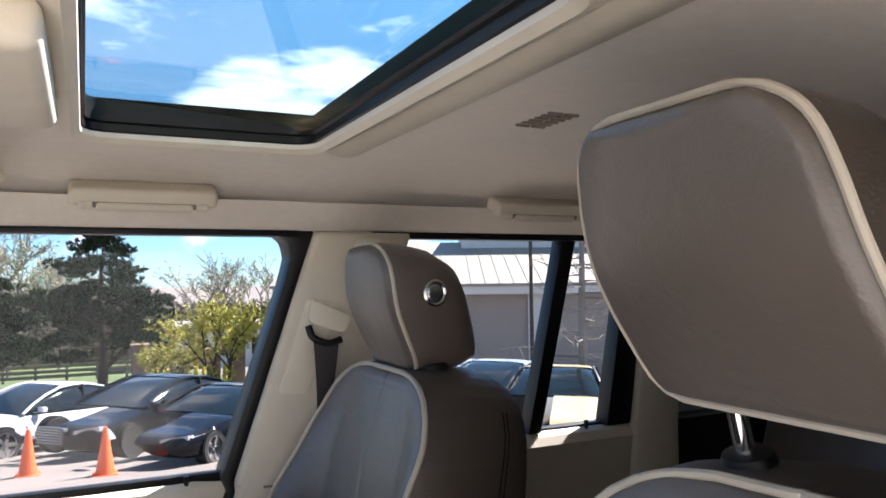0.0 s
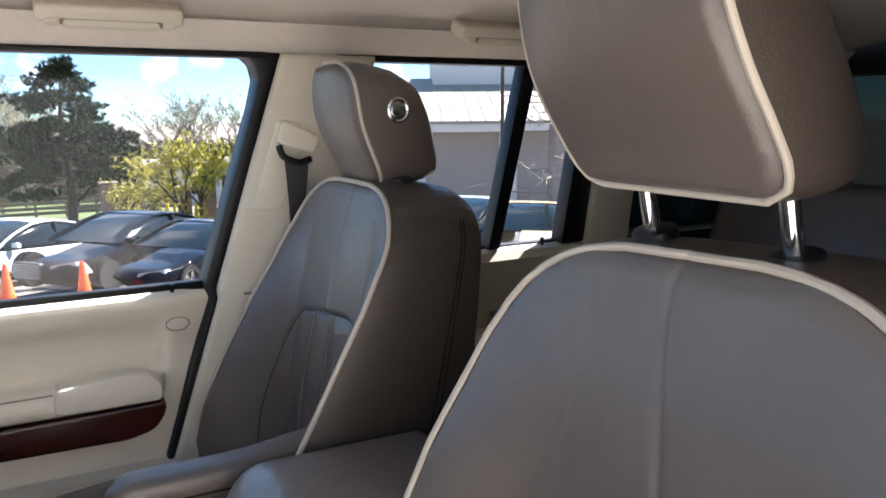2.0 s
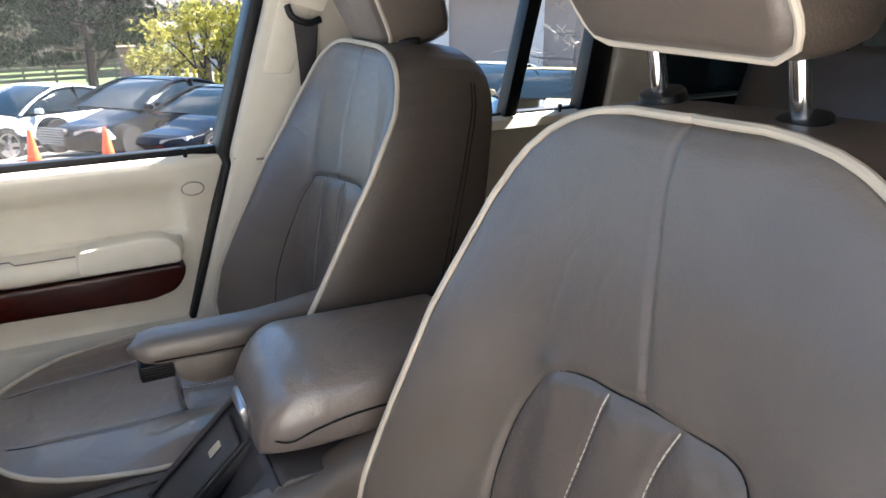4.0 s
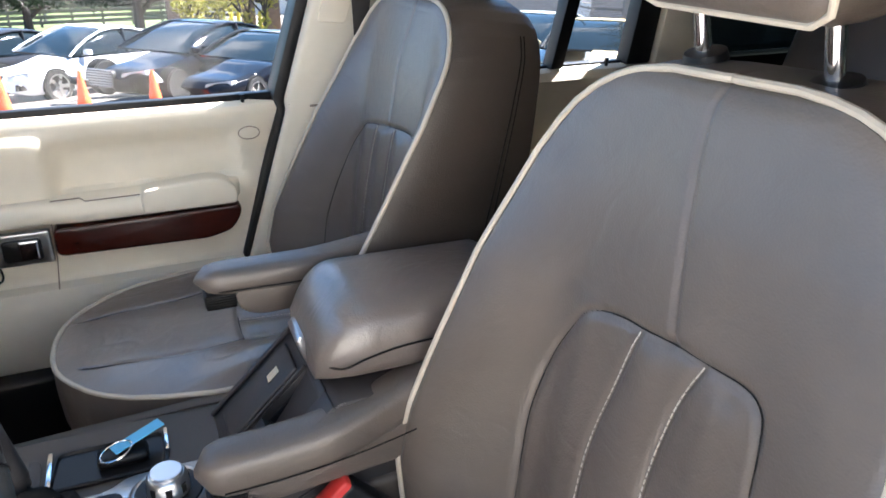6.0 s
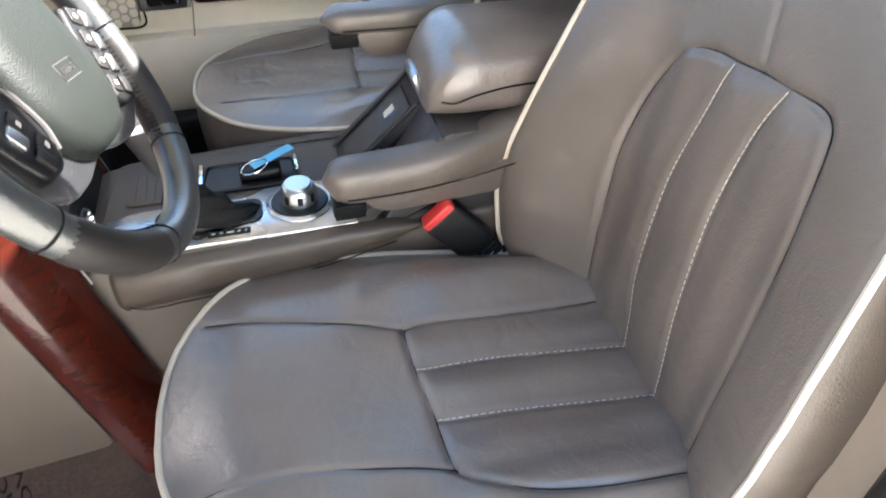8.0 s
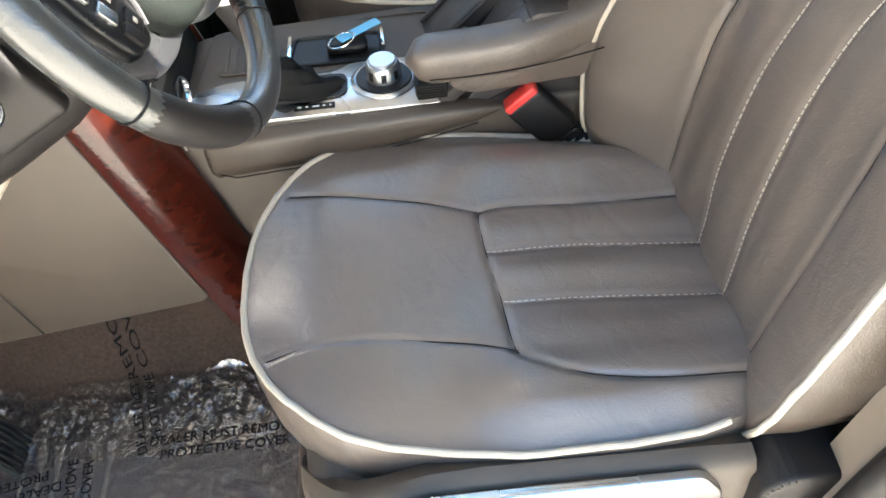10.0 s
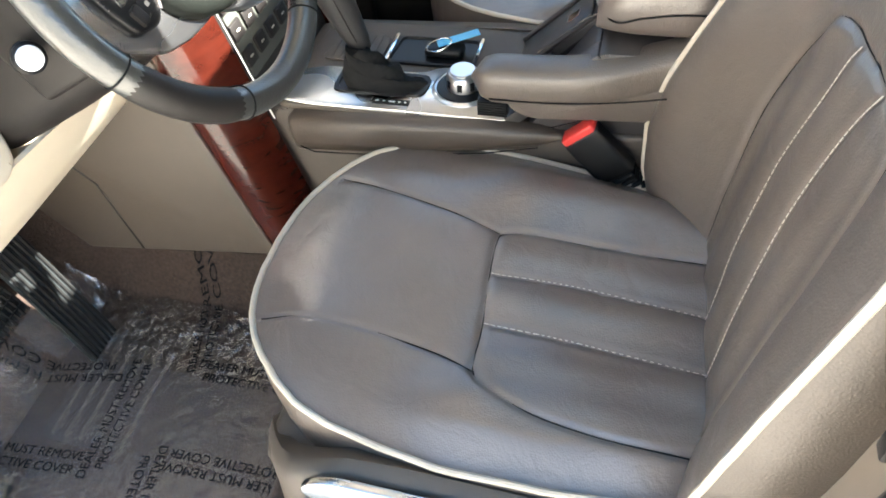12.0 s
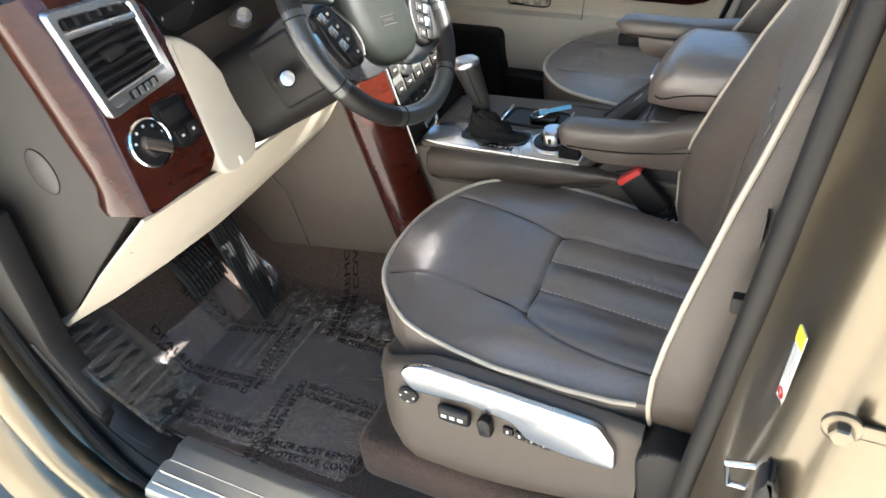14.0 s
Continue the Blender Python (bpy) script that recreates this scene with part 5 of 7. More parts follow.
part("dial_grip", facing(rounded([(-0.682, 1.2035), (-0.672, 1.2185), (-0.63, 1.1895), (-0.638, 1.172)], 0.006), 0.012, 0.024, 0.005, 3), M["brown"], sw)
for a in (15, 50, 85, 120, 155):
    c, s = math.cos(radians(a)), math.sin(radians(a))
    part("mark", facing([(-0.655 + 0.029 * c - 0.002, 1.195 + 0.029 * s - 0.002), (-0.655 + 0.029 * c + 0.002, 1.195 + 0.029 * s - 0.002), (-0.655 + 0.029 * c + 0.002, 1.195 + 0.029 * s + 0.002), (-0.655 + 0.029 * c - 0.002, 1.195 + 0.029 * s + 0.002)], 0.005, 0.0058, 0), M["white"], sw)
blk = part("switch_block", facing(rounded([(-0.62, 1.243), (-0.556, 1.236), (-0.552, 1.160), (-0.60, 1.157), (-0.625, 1.175)], 0.008), -0.002, 0.005, 0.002), M["black"], dash)
part("dimmer", facing(rounded([(-0.612, 1.228), (-0.562, 1.224), (-0.562, 1.202), (-0.612, 1.202)], 0.003), 0.004, 0.008, 0.001), M["dark"], blk)
for y in (-0.608, -0.582):
    b = part("fog_button", facing(rounded([(y, 1.192), (y + 0.023, 1.190), (y + 0.023, 1.168), (y, 1.168)], 0.003), 0.004, 0.009, 0.001), M["dark"], blk)
    part("mark", facing([(y + 0.009, 1.182), (y + 0.0145, 1.182), (y + 0.0145, 1.178), (y + 0.009, 1.178)], 0.009, 0.0096, 0), M["white"], b)
part("cheek", facing(rounded([(-0.52, 1.312), (-0.493, 1.306), (-0.464, 1.278), (-0.447, 1.235), (-0.436, 1.185), (-0.442, 1.131), (-0.454, 1.088), (-0.476, 1.072), (-0.535, 1.072), (-0.558, 1.085), (-0.555, 1.116), (-0.536, 1.227), (-0.526, 1.307)], 0.014), -0.16, 0.003, 0.010, 4), M["shaded_cream"], dash, "ivory dashboard cheek")
rows = [[(x, y, z) for x, z in pts] for y, pts in (
    (-0.7215, ((-0.475, 1.088), (-0.50, 1.065), (-0.66, 0.915), (-0.80, 0.772), (-0.86, 0.722), (-0.90, 0.72))),
    (-0.66, ((-0.468, 1.086), (-0.50, 1.05), (-0.62, 0.92), (-0.70, 0.83), (-0.73, 0.80), (-0.80, 0.80))),
    (-0.60, ((-0.462, 1.084), (-0.50, 1.04), (-0.57, 0.94), (-0.625, 0.868), (-0.65, 0.85), (-0.75, 0.86))),
    (-0.48, ((-0.442, 1.082), (-0.462, 1.05), (-0.53, 0.955), (-0.59, 0.885), (-0.61, 0.87), (-0.72, 0.88))),
    (-0.40, ((-0.438, 1.080), (-0.455, 1.05), (-0.51, 0.97), (-0.555, 0.915), (-0.58, 0.90), (-0.70, 0.91))),
    (-0.22, ((-0.405, 1.082), (-0.42, 1.06), (-0.44, 1.03), (-0.462, 1.002), (-0.49, 0.99), (-0.60, 0.99))))]
knee = part("knee_panel", quad_strip(rows, 0.006), M["shaded_cream"], dash, "cream knee panel", 60)
part("catch", lathe([(0.014, -0.002), (0.012, 0.002), (0.003, 0.003)], 18, aim((-0.575, -0.675, 0.975), (0.7, 0.0, -0.7)) @ Matrix.Diagonal((2.0, 0.6, 1, 1))), M["tan"], knee)
part("stitch_line", tubed([(-0.446, -0.47, 1.070), (-0.442, -0.40, 1.072), (-0.408, -0.22, 1.074)], 0.0012, sides=5), M["rubber"], knee)
# instruments
part("binnacle", prism(rounded([(-0.60, 1.30), (-0.56, 1.29), (-0.50, 1.43), (-0.56, 1.47), (-0.75, 1.47)], 0.02), "y", -0.52, -0.16, 0.01), M["black"], dash)
cl = part("instrument_panel", boxed((-0.552, -0.51, 1.29), (-0.540, -0.17, 1.42), 0.004), M["black"], dash, "dark instrument panel")
for y in (-0.45, -0.25):
    part("gauge", lathe([(0.055, 0), (0.055, 0.004), (0.051, 0.004), (0.051, 0.001)], 36, aim((-0.540, y, 1.355), (1, 0, 0))), M["dark"], cl)
    for k in range(9):
        a = radians(-120 + 30 * k)
        part("mark", boxed((-0.5395, y + 0.045 * math.sin(a) - 0.001, 1.355 + 0.045 * math.cos(a) - 0.003), (-0.5385, y + 0.045 * math.sin(a) + 0.001, 1.355 + 0.045 * math.cos(a) + 0.003), 0), M["white"], cl)

# ---- steering column and wheel ----
WT = radians(29.6)
WM = Matrix(((0, -math.sin(WT), math.cos(WT), -0.203), (1, 0, 0, -0.357), (0, math.cos(WT), math.sin(WT), 1.324), (0, 0, 0, 1)))
col = thing("steering_column", "dark brown steering column shroud with stalks", "steering column", (-0.45, -0.36, 1.1))


def on_wheel(bm):
    bmesh.ops.transform(bm, matrix=WM, verts=bm.verts)
    return bm


def turned(bm):
    """The wheel stands a little off straight."""
    bmesh.ops.transform(bm, matrix=TURN, verts=bm.verts)
    return on_wheel(bm)


TURN = Matrix.Rotation(radians(-14), 4, "Z")
rings = []
for z, hw, hu, hd in ((-0.055, 0.055, 0.05, 0.070), (-0.075, 0.072, 0.060, 0.085), (-0.14, 0.088, 0.070, 0.098), (-0.22, 0.095, 0.075, 0.10), (-0.36, 0.10, 0.08, 0.10)):
    rings.append([(hw * math.copysign(abs(math.cos(a)) ** 0.6, math.cos(a)), (hu if math.sin(a) > 0 else hd) * math.copysign(abs(math.sin(a)) ** 0.6, math.sin(a)), z) for a in (2 * math.pi * k / 32 for k in range(32))])
shroud = part("shroud", on_wheel(loft(rings)), M["dark"], col, "dark column shroud", 60)
part("side_plate", on_wheel(boxed((-0.102, -0.062, -0.20), (-0.080, 0.055, -0.095), 0.008, 3)), M["dark"], col)
stalk = part("stalk", tubed(spline([(-0.42, -0.45, 1.325), (-0.395, -0.475, 1.335), (-0.365, -0.492, 1.348)], 5), 0.0085, sides=14), M["dark"], col, "dark indicator stalk")
part("stalk_knob", lathe([(0.010, -0.012), (0.0155, -0.006), (0.0155, 0.012), (0.012, 0.015)], 24, aim((-0.358, -0.495, 1.352), (0.72, -0.45, 0.5))), M["dark"], stalk)
part("stalk_cap", lathe([(0.0125, 0.0148), (0.0115, 0.018), (0.003, 0.0185)], 24, aim((-0.358, -0.495, 1.352), (0.72, -0.45, 0.5))), M["satin"], stalk, "silver stalk cap")
adj = part("adjuster_knob", lathe([(0.011, -0.05), (0.011, -0.012), (0.0155, -0.008), (0.0155, 0.006), (0.013, 0.009)], 24, aim((-0.305, -0.488, 1.252), (0.7, -0.55, 0.35))), M["black"], col, "black column adjuster knob")
part("knob_cap", lathe([(0.0128, 0.0085), (0.012, 0.012), (0.003, 0.0125)], 24, aim((-0.305, -0.488, 1.252), (0.7, -0.55, 0.35))), M["satin"], adj, "pale knob cap")

wheel = thing("steering_wheel", "black leather steering wheel with silver spokes", "steering wheel", tuple(WM.translation))
rim = [(0.1805 * math.cos(a), 0.1805 * math.sin(a), 0) for a in np.linspace(0, 2 * math.pi, 96, endpoint=False)]
rim_hide = leather("black_rim_leather", (0.024, 0.026, 0.025), 0.33, 0.12, 0.8, 0.35)
part("rim", on_wheel(tubed(rim, 0.0165, True, 20, 1.0)), rim_hide, wheel, "black leather rim")
for a0, a1 in ((-62, -18), (198, 242), (18, 55), (125, 162)):
    arc = [(0.1805 * math.cos(radians(a)), 0.1805 * math.sin(radians(a)), 0) for a in np.linspace(a0, a1, 22)]
    part("grip", on_wheel(tubed(arc, lambda t: 0.0150 + 0.0026 * min(1, 6 * min(t, 1 - t)), sides=18)), M["dark"], wheel, "perforated leather grip")
    for a in (a0, a1):
        ca, sa = math.cos(radians(a)), math.sin(radians(a))
        part("seam", on_wheel(tubed([((0.1805 + 0.0172 * math.cos(b)) * ca, (0.1805 + 0.0172 * math.cos(b)) * sa, 0.0172 * math.sin(b)) for b in np.linspace(0, 2 * math.pi, 16, endpoint=False)], 0.001, True, 5)), M["rubber"], wheel)
    st_ = bmesh.new()
    for k in range(24):
        a = radians(a0 + (a1 - a0) * (k + 0.5) / 24)
        r = 0.1805 - 0.0172
        tube(st_, [(r * math.cos(a - 0.006), r * math.sin(a - 0.006), 0.006), (r * math.cos(a + 0.006), r * math.sin(a + 0.006), -0.002)], 0.0009, sides=4)
    part("stitching", on_wheel(st_), M["rubber"], wheel)
hub = []
for z, s in ((-0.05, 0.72), (-0.03, 0.95), (0.0, 1.0), (0.012, 0.97), (0.02, 0.85), (0.024, 0.55)):
    hub.append([(0.079 * s * math.copysign(abs(math.cos(a)) ** 0.75, math.cos(a)), -0.008 + 0.084 * s * math.copysign(abs(math.sin(a)) ** 0.8, math.sin(a)), z) for a in (2 * math.pi * k / 36 for k in range(36))])
hubp = part("hub_pad", turned(loft(hub)), mat("airbag_skin", (0.010, 0.0118, 0.0102), 0.52, spec=0.13, bump=0.25, bscale=600), wheel, "black airbag pad", 60)
words("AIRBAG", 0.0078, M["kick"], WM @ TURN @ Matrix.Translation((-0.003, -0.0255, 0.0246)), hubp)
part("badge_frame", turned(tubed([(-0.003 + a, -0.0255 + b, 0.0240) for a, b in ((-0.018, -0.0075), (0.018, -0.0075), (0.018, 0.0075), (-0.018, 0.0075))], 0.0008, True, 5)), M["kick"], hubp)
for s in (1, -1):
    flip = lambda pts: [(s * a, b) for a, b in pts]
    sp = part("spoke", turned(prism(rounded(flip([(0.004, -0.074), (0.003, -0.090), (0.05, -0.101), (0.085, -0.102), (0.150, -0.078), (0.170, -0.045), (0.172, -0.012), (0.11, -0.004), (0.06, -0.008)]), 0.010), "z", -0.014, -0.001, 0.004, 2)), M["satin"], wheel, "satin silver spoke")
    part("spoke", turned(prism(rounded(flip([(0.06, 0.025), (0.168, 0.04), (0.172, 0.058), (0.06, 0.05)]), 0.008), "z", -0.016, -0.006, 0.004, 2)), rim_hide, wheel)
    pod = part("button_pod", turned(prism(rounded(flip([(0.151, 0.014), (0.106, 0.022), (0.078, -0.010), (0.068, -0.056), (0.084, -0.078), (0.116, -0.080), (0.136, -0.045)]), 0.010), "z", -0.006, 0.010, 0.005, 3)), M["black"], wheel, "black button pod")
    part("pod_edge", turned(tubed(spline([(s * 0.105, 0.016, 0.009), (s * 0.083, -0.012, 0.011), (s * 0.074, -0.045, 0.011), (s * 0.078, -0.066, 0.009)], 6), 0.0028, sides=8)), M["kick"], pod)
    for k in range(4):
        q = Vector((0.1385, 0.000)).lerp(Vector((0.108, -0.0655)), k / 3)
        d, e = Vector((-0.42, -0.907)), Vector((-0.907, 0.42))
        quad = lambda lo, hi, h: [tuple(q + e * lo - d * h), tuple(q + e * hi - d * h), tuple(q + e * hi + d * h), tuple(q + e * lo + d * h)]
        b = part("button", turned(prism(rounded(flip(quad(-0.004, 0.009, 0.0092)), 0.003), "z", 0.008, 0.0135, 0.0015)), M["satin"] if k < 3 else M["dark"], pod)
        part("button", turned(prism(rounded(flip(quad(0.0105, 0.028, 0.0088)), 0.003), "z", 0.008, 0.0120, 0.0015)), M["dark"], pod)
        part("mark", turned(prism(flip(quad(0.016, 0.021, 0.0022)), "z", 0.0120, 0.0124)), M["thread"], pod)

# ---- centre stack ----
stack = thing("centre_stack", "centre stack with cherry wood flanks and grey buttons", "centre stack", (-0.36, 0.0, 0.7))
L_ = lambda z: -0.331 - (z - 0.71) * 0.25
R_ = lambda z: -0.276 - (z - 0.81) * 0.245
for s in (1, -1):
    cy = 0.022
    rows = []
    for z in np.linspace(0.54, 1.32, 18):
        yl, yr = (-0.195 - cy), (-0.122 - cy)
        row = []
        for t in np.linspace(0, 1, 10):
            bul = 0.014 * math.sin(math.pi * t)
            row.append((L_(z) + (R_(z) - L_(z)) * t + bul * 0.5, cy + s * (yl + (yr - yl) * t ** 1.5 - bul), z))
        rows.append(row)
    part("wood_flank", quad_strip(rows, 0.012), M["wood"], stack, "tall cherry wood flank", 60)
    part("chrome_edge", tubed([(R_(z) + 0.004, cy + s * (-0.118 - cy), z) for z in np.linspace(0.90, 1.10, 6)], 0.0016, sides=8), M["satin"], stack, "satin edge strip")
face = lambda z: R_(z) - 0.004
fp = part("face", prism([(face(0.9), 0.90), (face(1.36), 1.36), (face(1.36) - 0.2, 1.36), (face(0.9) - 0.2, 0.90)], "y", -0.118, 0.162, 0.004), M["dark"], stack, "dark grey control panel")
part("panel", prism([(face(0.965) + 0.003, 0.965), (face(1.16) + 0.003, 1.16), (face(1.16) - 0.01, 1.16), (face(0.965) - 0.01, 0.965)], "y", -0.105, 0.15, 0.003), mat("grey_panel", (0.062, 0.066, 0.058), 0.5), stack, "grey button panel")
for r in range(4):
    for c in range(6):
        z, y = 0.985 + r * 0.043, -0.092 + c * 0.042
        if r == 2 and c in (1, 4):
            k = part("dial", lathe([(0.017, 0), (0.016, 0.012), (0.013, 0.014), (0.004, 0.014)], 24, aim((face(z) + 0.004, y, z), (1, 0, 0.235))), M["satin"], stack)
            continue
        b = part("button", prism([(face(z) + 0.002, z), (face(z + 0.026) + 0.002, z + 0.026), (face(z + 0.026) + 0.008, z + 0.026), (face(z) + 0.008, z)], "y", y - 0.016, y + 0.016, 0.002), M["dark"], stack)
        part("mark", prism([(face(z + 0.012) + 0.0078, z + 0.012), (face(z + 0.0145) + 0.0078, z + 0.0145), (face(z + 0.0145) + 0.0086, z + 0.0145), (face(z + 0.012) + 0.0086, z + 0.012)], "y", y - 0.005, y + 0.005), M["thread"], b)
part("clock", lathe([(0.030, 0), (0.030, 0.006), (0.026, 0.006), (0.025, 0.002)], 30, aim((face(0.93) + 0.004, -0.02, 0.93), (1, 0, 0.235)) @ Matrix.Diagonal((1, 0.75, 1, 1))), M["chrome"], stack, "oval chrome ring")
part("side_panel", prism(rounded([(-1.0, 0.56), (-0.318, 0.655), (-0.355, 0.80), (-0.42, 1.06), (-0.6, 1.06), (-1.0, 1.0)], 0.02), "y", -0.198, -0.16, 0.004), M["brown"], stack, "brown footwell side panel")
part("panel_joint", tubed([(-0.60, -0.1985, 0.62), (-0.63, -0.1985, 0.78), (-0.70, -0.1985, 0.86), (-0.72, -0.1985, 1.0)], 0.002, sides=5), M["dark"], stack)
part("side_panel", prism(rounded([(-1.0, 0.56), (-0.33, 0.60), (-0.42, 1.0), (-1.0, 1.0)], 0.02), "y", 0.20, 0.24, 0.004), M["dark"], stack)
# ---- floor, mat, pedals, sills ----
floor = thing("floor", "dark brown loop pile carpet of the footwells", "floor", (-0.3, 0, 0.5), kind="structure")


def floor_z(x, y):
    hump = 0.165 * smooth(0.27, 0.16, abs(y - 0.02)) * smooth(0.5, -0.2, x) if abs(y - 0.02) < 0.27 else 0
    toe = max(0, -0.70 - x) * 1.35
    return 0.492 + hump + min(toe, 0.55) + 0.004 * math.sin(x * 23 + y * 9)


rows = [[(x, y, floor_z(x, y)) for y in np.linspace(-0.735, 0.72, 60)] for x in np.linspace(-1.15, 2.2, 90)]
bm = quad_strip(rows, 0.015)
part("carpet", bm, M["carpet"], floor, "brown carpet")
part("bulkhead", boxed((-1.25, -0.74, 0.4), (-1.12, 0.74, 1.45), 0.01), M["dark"], floor)
part("seat_riser", boxed((-0.19, -0.68, 0.48), (0.45, -0.16, 0.60), 0.03, 3), M["carpet"], floor, "carpeted seat riser")
part("seat_riser", boxed((-0.08, 0.18, 0.49), (0.50, 0.66, 0.60), 0.03, 3), M["carpet"], floor)
dashfill = part("under_dash", prism([(-0.62, 1.0), (-0.66, 0.70), (-1.1, 0.70), (-1.1, 1.0)], "y", 0.24, 0.72, 0.01), M["dark"], floor)

def film_mat(name, haze, gloss, scale, bump):
    film = bpy.data.materials.new(name); film.use_nodes = True
    fn, fl = film.node_tree.nodes, film.node_tree.links
    fn.clear()
    fo = fn.new("ShaderNodeOutputMaterial"); ft = fn.new("ShaderNodeBsdfTransparent"); fg = fn.new("ShaderNodeBsdfGlossy"); fm = fn.new("ShaderNodeMixShader")
    fd = fn.new("ShaderNodeBsdfDiffuse"); fm2 = fn.new("ShaderNodeMixShader"); fd.inputs[0].default_value = (0.42, 0.40, 0.40, 1)
    lw = fn.new("ShaderNodeLayerWeight"); lw.inputs[0].default_value = 0.35
    fmul = fn.new("ShaderNodeMath"); fmul.operation = 'MULTIPLY_ADD'; fmul.inputs[1].default_value, fmul.inputs[2].default_value = 0.22, gloss
    fg.inputs["Roughness"].default_value = 0.09
    fm2.inputs[0].default_value = haze
    tcf = fn.new("ShaderNodeTexCoord"); nf = fn.new("ShaderNodeTexNoise"); nf.inputs["Scale"].default_value = scale; nf.inputs["Detail"].default_value = 3; nf.inputs["Distortion"].default_value = 1.4
    bf = fn.new("ShaderNodeBump"); bf.inputs["Strength"].default_value = bump; bf.inputs["Distance"].default_value = 0.008
    fl.new(tcf.outputs["Object"], nf.inputs["Vector"]); fl.new(nf.outputs["Fac"], bf.inputs["Height"]); fl.new(bf.outputs[0], fg.inputs["Normal"])
    fl.new(lw.outputs["Facing"], fmul.inputs[0]); fl.new(fmul.outputs[0], fm.inputs[0])
    fl.new(ft.outputs[0], fm2.inputs[1]); fl.new(fd.outputs[0], fm2.inputs[2])
    fl.new(fm2.outputs[0], fm.inputs[1]); fl.new(fg.outputs[0], fm.inputs[2]); fl.new(fm.outputs[0], fo.inputs[0])
    return film


film = film_mat("clear_film", 0.13, 0.06, 26, 0.7)
film_tight = film_mat("tight_film", 0.03, 0.10, 18, 0.7)
film_crisp = film_mat("crinkled_film", 0.04, 0.30, 40, 1.0)

# carpet mat under the film, with a ribbed heel pad
matt = thing("floor_mat", "brown carpet floor mat with ribbed heel pad", "floor mat", (-0.5, -0.5, 0.5))
part("mat_pile", prism(rounded([(-0.76, -0.60), (-0.70, -0.27), (-0.20, -0.27), (-0.18, -0.70), (-0.56, -0.72), (-0.70, -0.66)], 0.04), "z", 0.494, 0.501, 0.003), M["carpet"], matt)
hp = part("heel_pad", prism(rounded([(-0.66, -0.55), (-0.65, -0.33), (-0.50, -0.33), (-0.50, -0.55)], 0.03), "z", 0.499, 0.504, 0.002), mat("heel_pad_rubber", (0.040, 0.030, 0.026), 0.85), matt, "ribbed heel pad")
for k in range(6):
    part("rib", boxed((-0.640 + k * 0.027, -0.54, 0.503), (-0.634 + k * 0.027, -0.34, 0.5072), 0.002, 1), M["brown"], hp)
cover = thing("protective_cover", "wrinkled clear plastic floor cover printed with black warnings", "protective cover", (-0.5, -0.5, 0.51))


def film_z(x, y):
    w = 0.0012 * noise.noise(Vector((x * 10, y * 10, 3)))
    w += smooth(-0.40, -0.30, y) * (0.014 * abs(noise.noise(Vector((x * 30 + y * 16, y * 12 - x * 8, 1)))) + 0.009 * abs(noise.noise(Vector((x * 75 + y * 50, y * 30 - x * 20, 2))))) + 0.006 * smooth(-0.66, -0.74, y) * abs(noise.noise(Vector((x * 25, y * 20, 5))))
    if -0.54 < y < -0.34 and -0.66 < x < -0.49:
        w += 0.0024 * math.exp(-(((x + 0.637 + 0.0135) % 0.027 - 0.0135) / 0.0038) ** 2)
    base = max(0.5085, floor_z(x, y) + 0.006)
    return base + w


rows = []
for i in range(240):
    t = i / 239
    x = -0.765 + 0.565 * t
    y0 = -0.725 + 0.10 * smooth(0.28, 0.0, t) + 0.012 * noise.noise(Vector((t * 9, 0, 0)))
    y1 = -0.235 + 0.02 * noise.noise(Vector((t * 7, 4, 0)))
    rows.append([(x + 0.02 * noise.noise(Vector((u * 6, 9, 0))), y0 + (y1 - y0) * u, film_z(x, y0 + (y1 - y0) * u)) for u in np.linspace(0, 1, 130)])
for nm, cut, m_, lb in (("film", slice(0, 91), film, "clear plastic film"), ("crinkled_edge", slice(90, 130), film_crisp, "crumpled shiny edge of the film")):
    part(nm, quad_strip([r[cut] for r in rows]), m_, cover, lb, 80).visible_shadow = False
ink = mat("black_ink", (0.005, 0.005, 0.006), 0.9, spec=0.1)
LINES = ("DEALER MUST REMOVE", "PROTECTIVE COVER")
PRINTS = ((-0.667, -0.590, 4), (-0.536, -0.488, 95), (-0.686, -0.425, 192), (-0.325, -0.371, 0), (-0.465, -0.262, 104), (-0.424, -0.640, -83), (-0.300, -0.543, 180), (-0.300, -0.694, 8), (-0.560, -0.690, 184))
for x, y, rot in PRINTS:
    m = Matrix.Translation((x, y, 0)) @ pose(0, 0, 0, 0, 0, rot)
    for j, line in enumerate(LINES):
        ob = words(line, 0.0225, ink, m @ Matrix.Translation((0.006 * j, 0.0125 - 0.025 * j, 0)), cover, "printed_warning")
        for v in ob.data.vertices:
            v.co.z += film_z(v.co.x, v.co.y) + 0.0014


def pedal(name, label, pts, width, y, thick, ribs, material):
    """A pedal: a plate along a bent line of (x, z)."""
    p = thing(name, label, "pedal", (pts[-1][0], y, pts[-1][1]), "pedals")
    rows = [[(x, y + u * width, z) for u in np.linspace(-0.5, 0.5, 6)] for x, z in pts]
    part("pad", quad_strip(rows, thick), material, p, "", 60)
    for k in range(ribs):
        u = -0.5 + (k + 0.5) / ribs
        part("rib", tubed([(x + 0.011, y + u * width, z + 0.005) for x, z in pts], 0.0028, sides=6), M["rubber"], p)
    return p


def curve2(a, b, c, n=8):
    return [tuple((1 - t) ** 2 * Vector(a) + 2 * t * (1 - t) * Vector(b) + t * t * Vector(c)) for t in np.linspace(0, 1, n)]


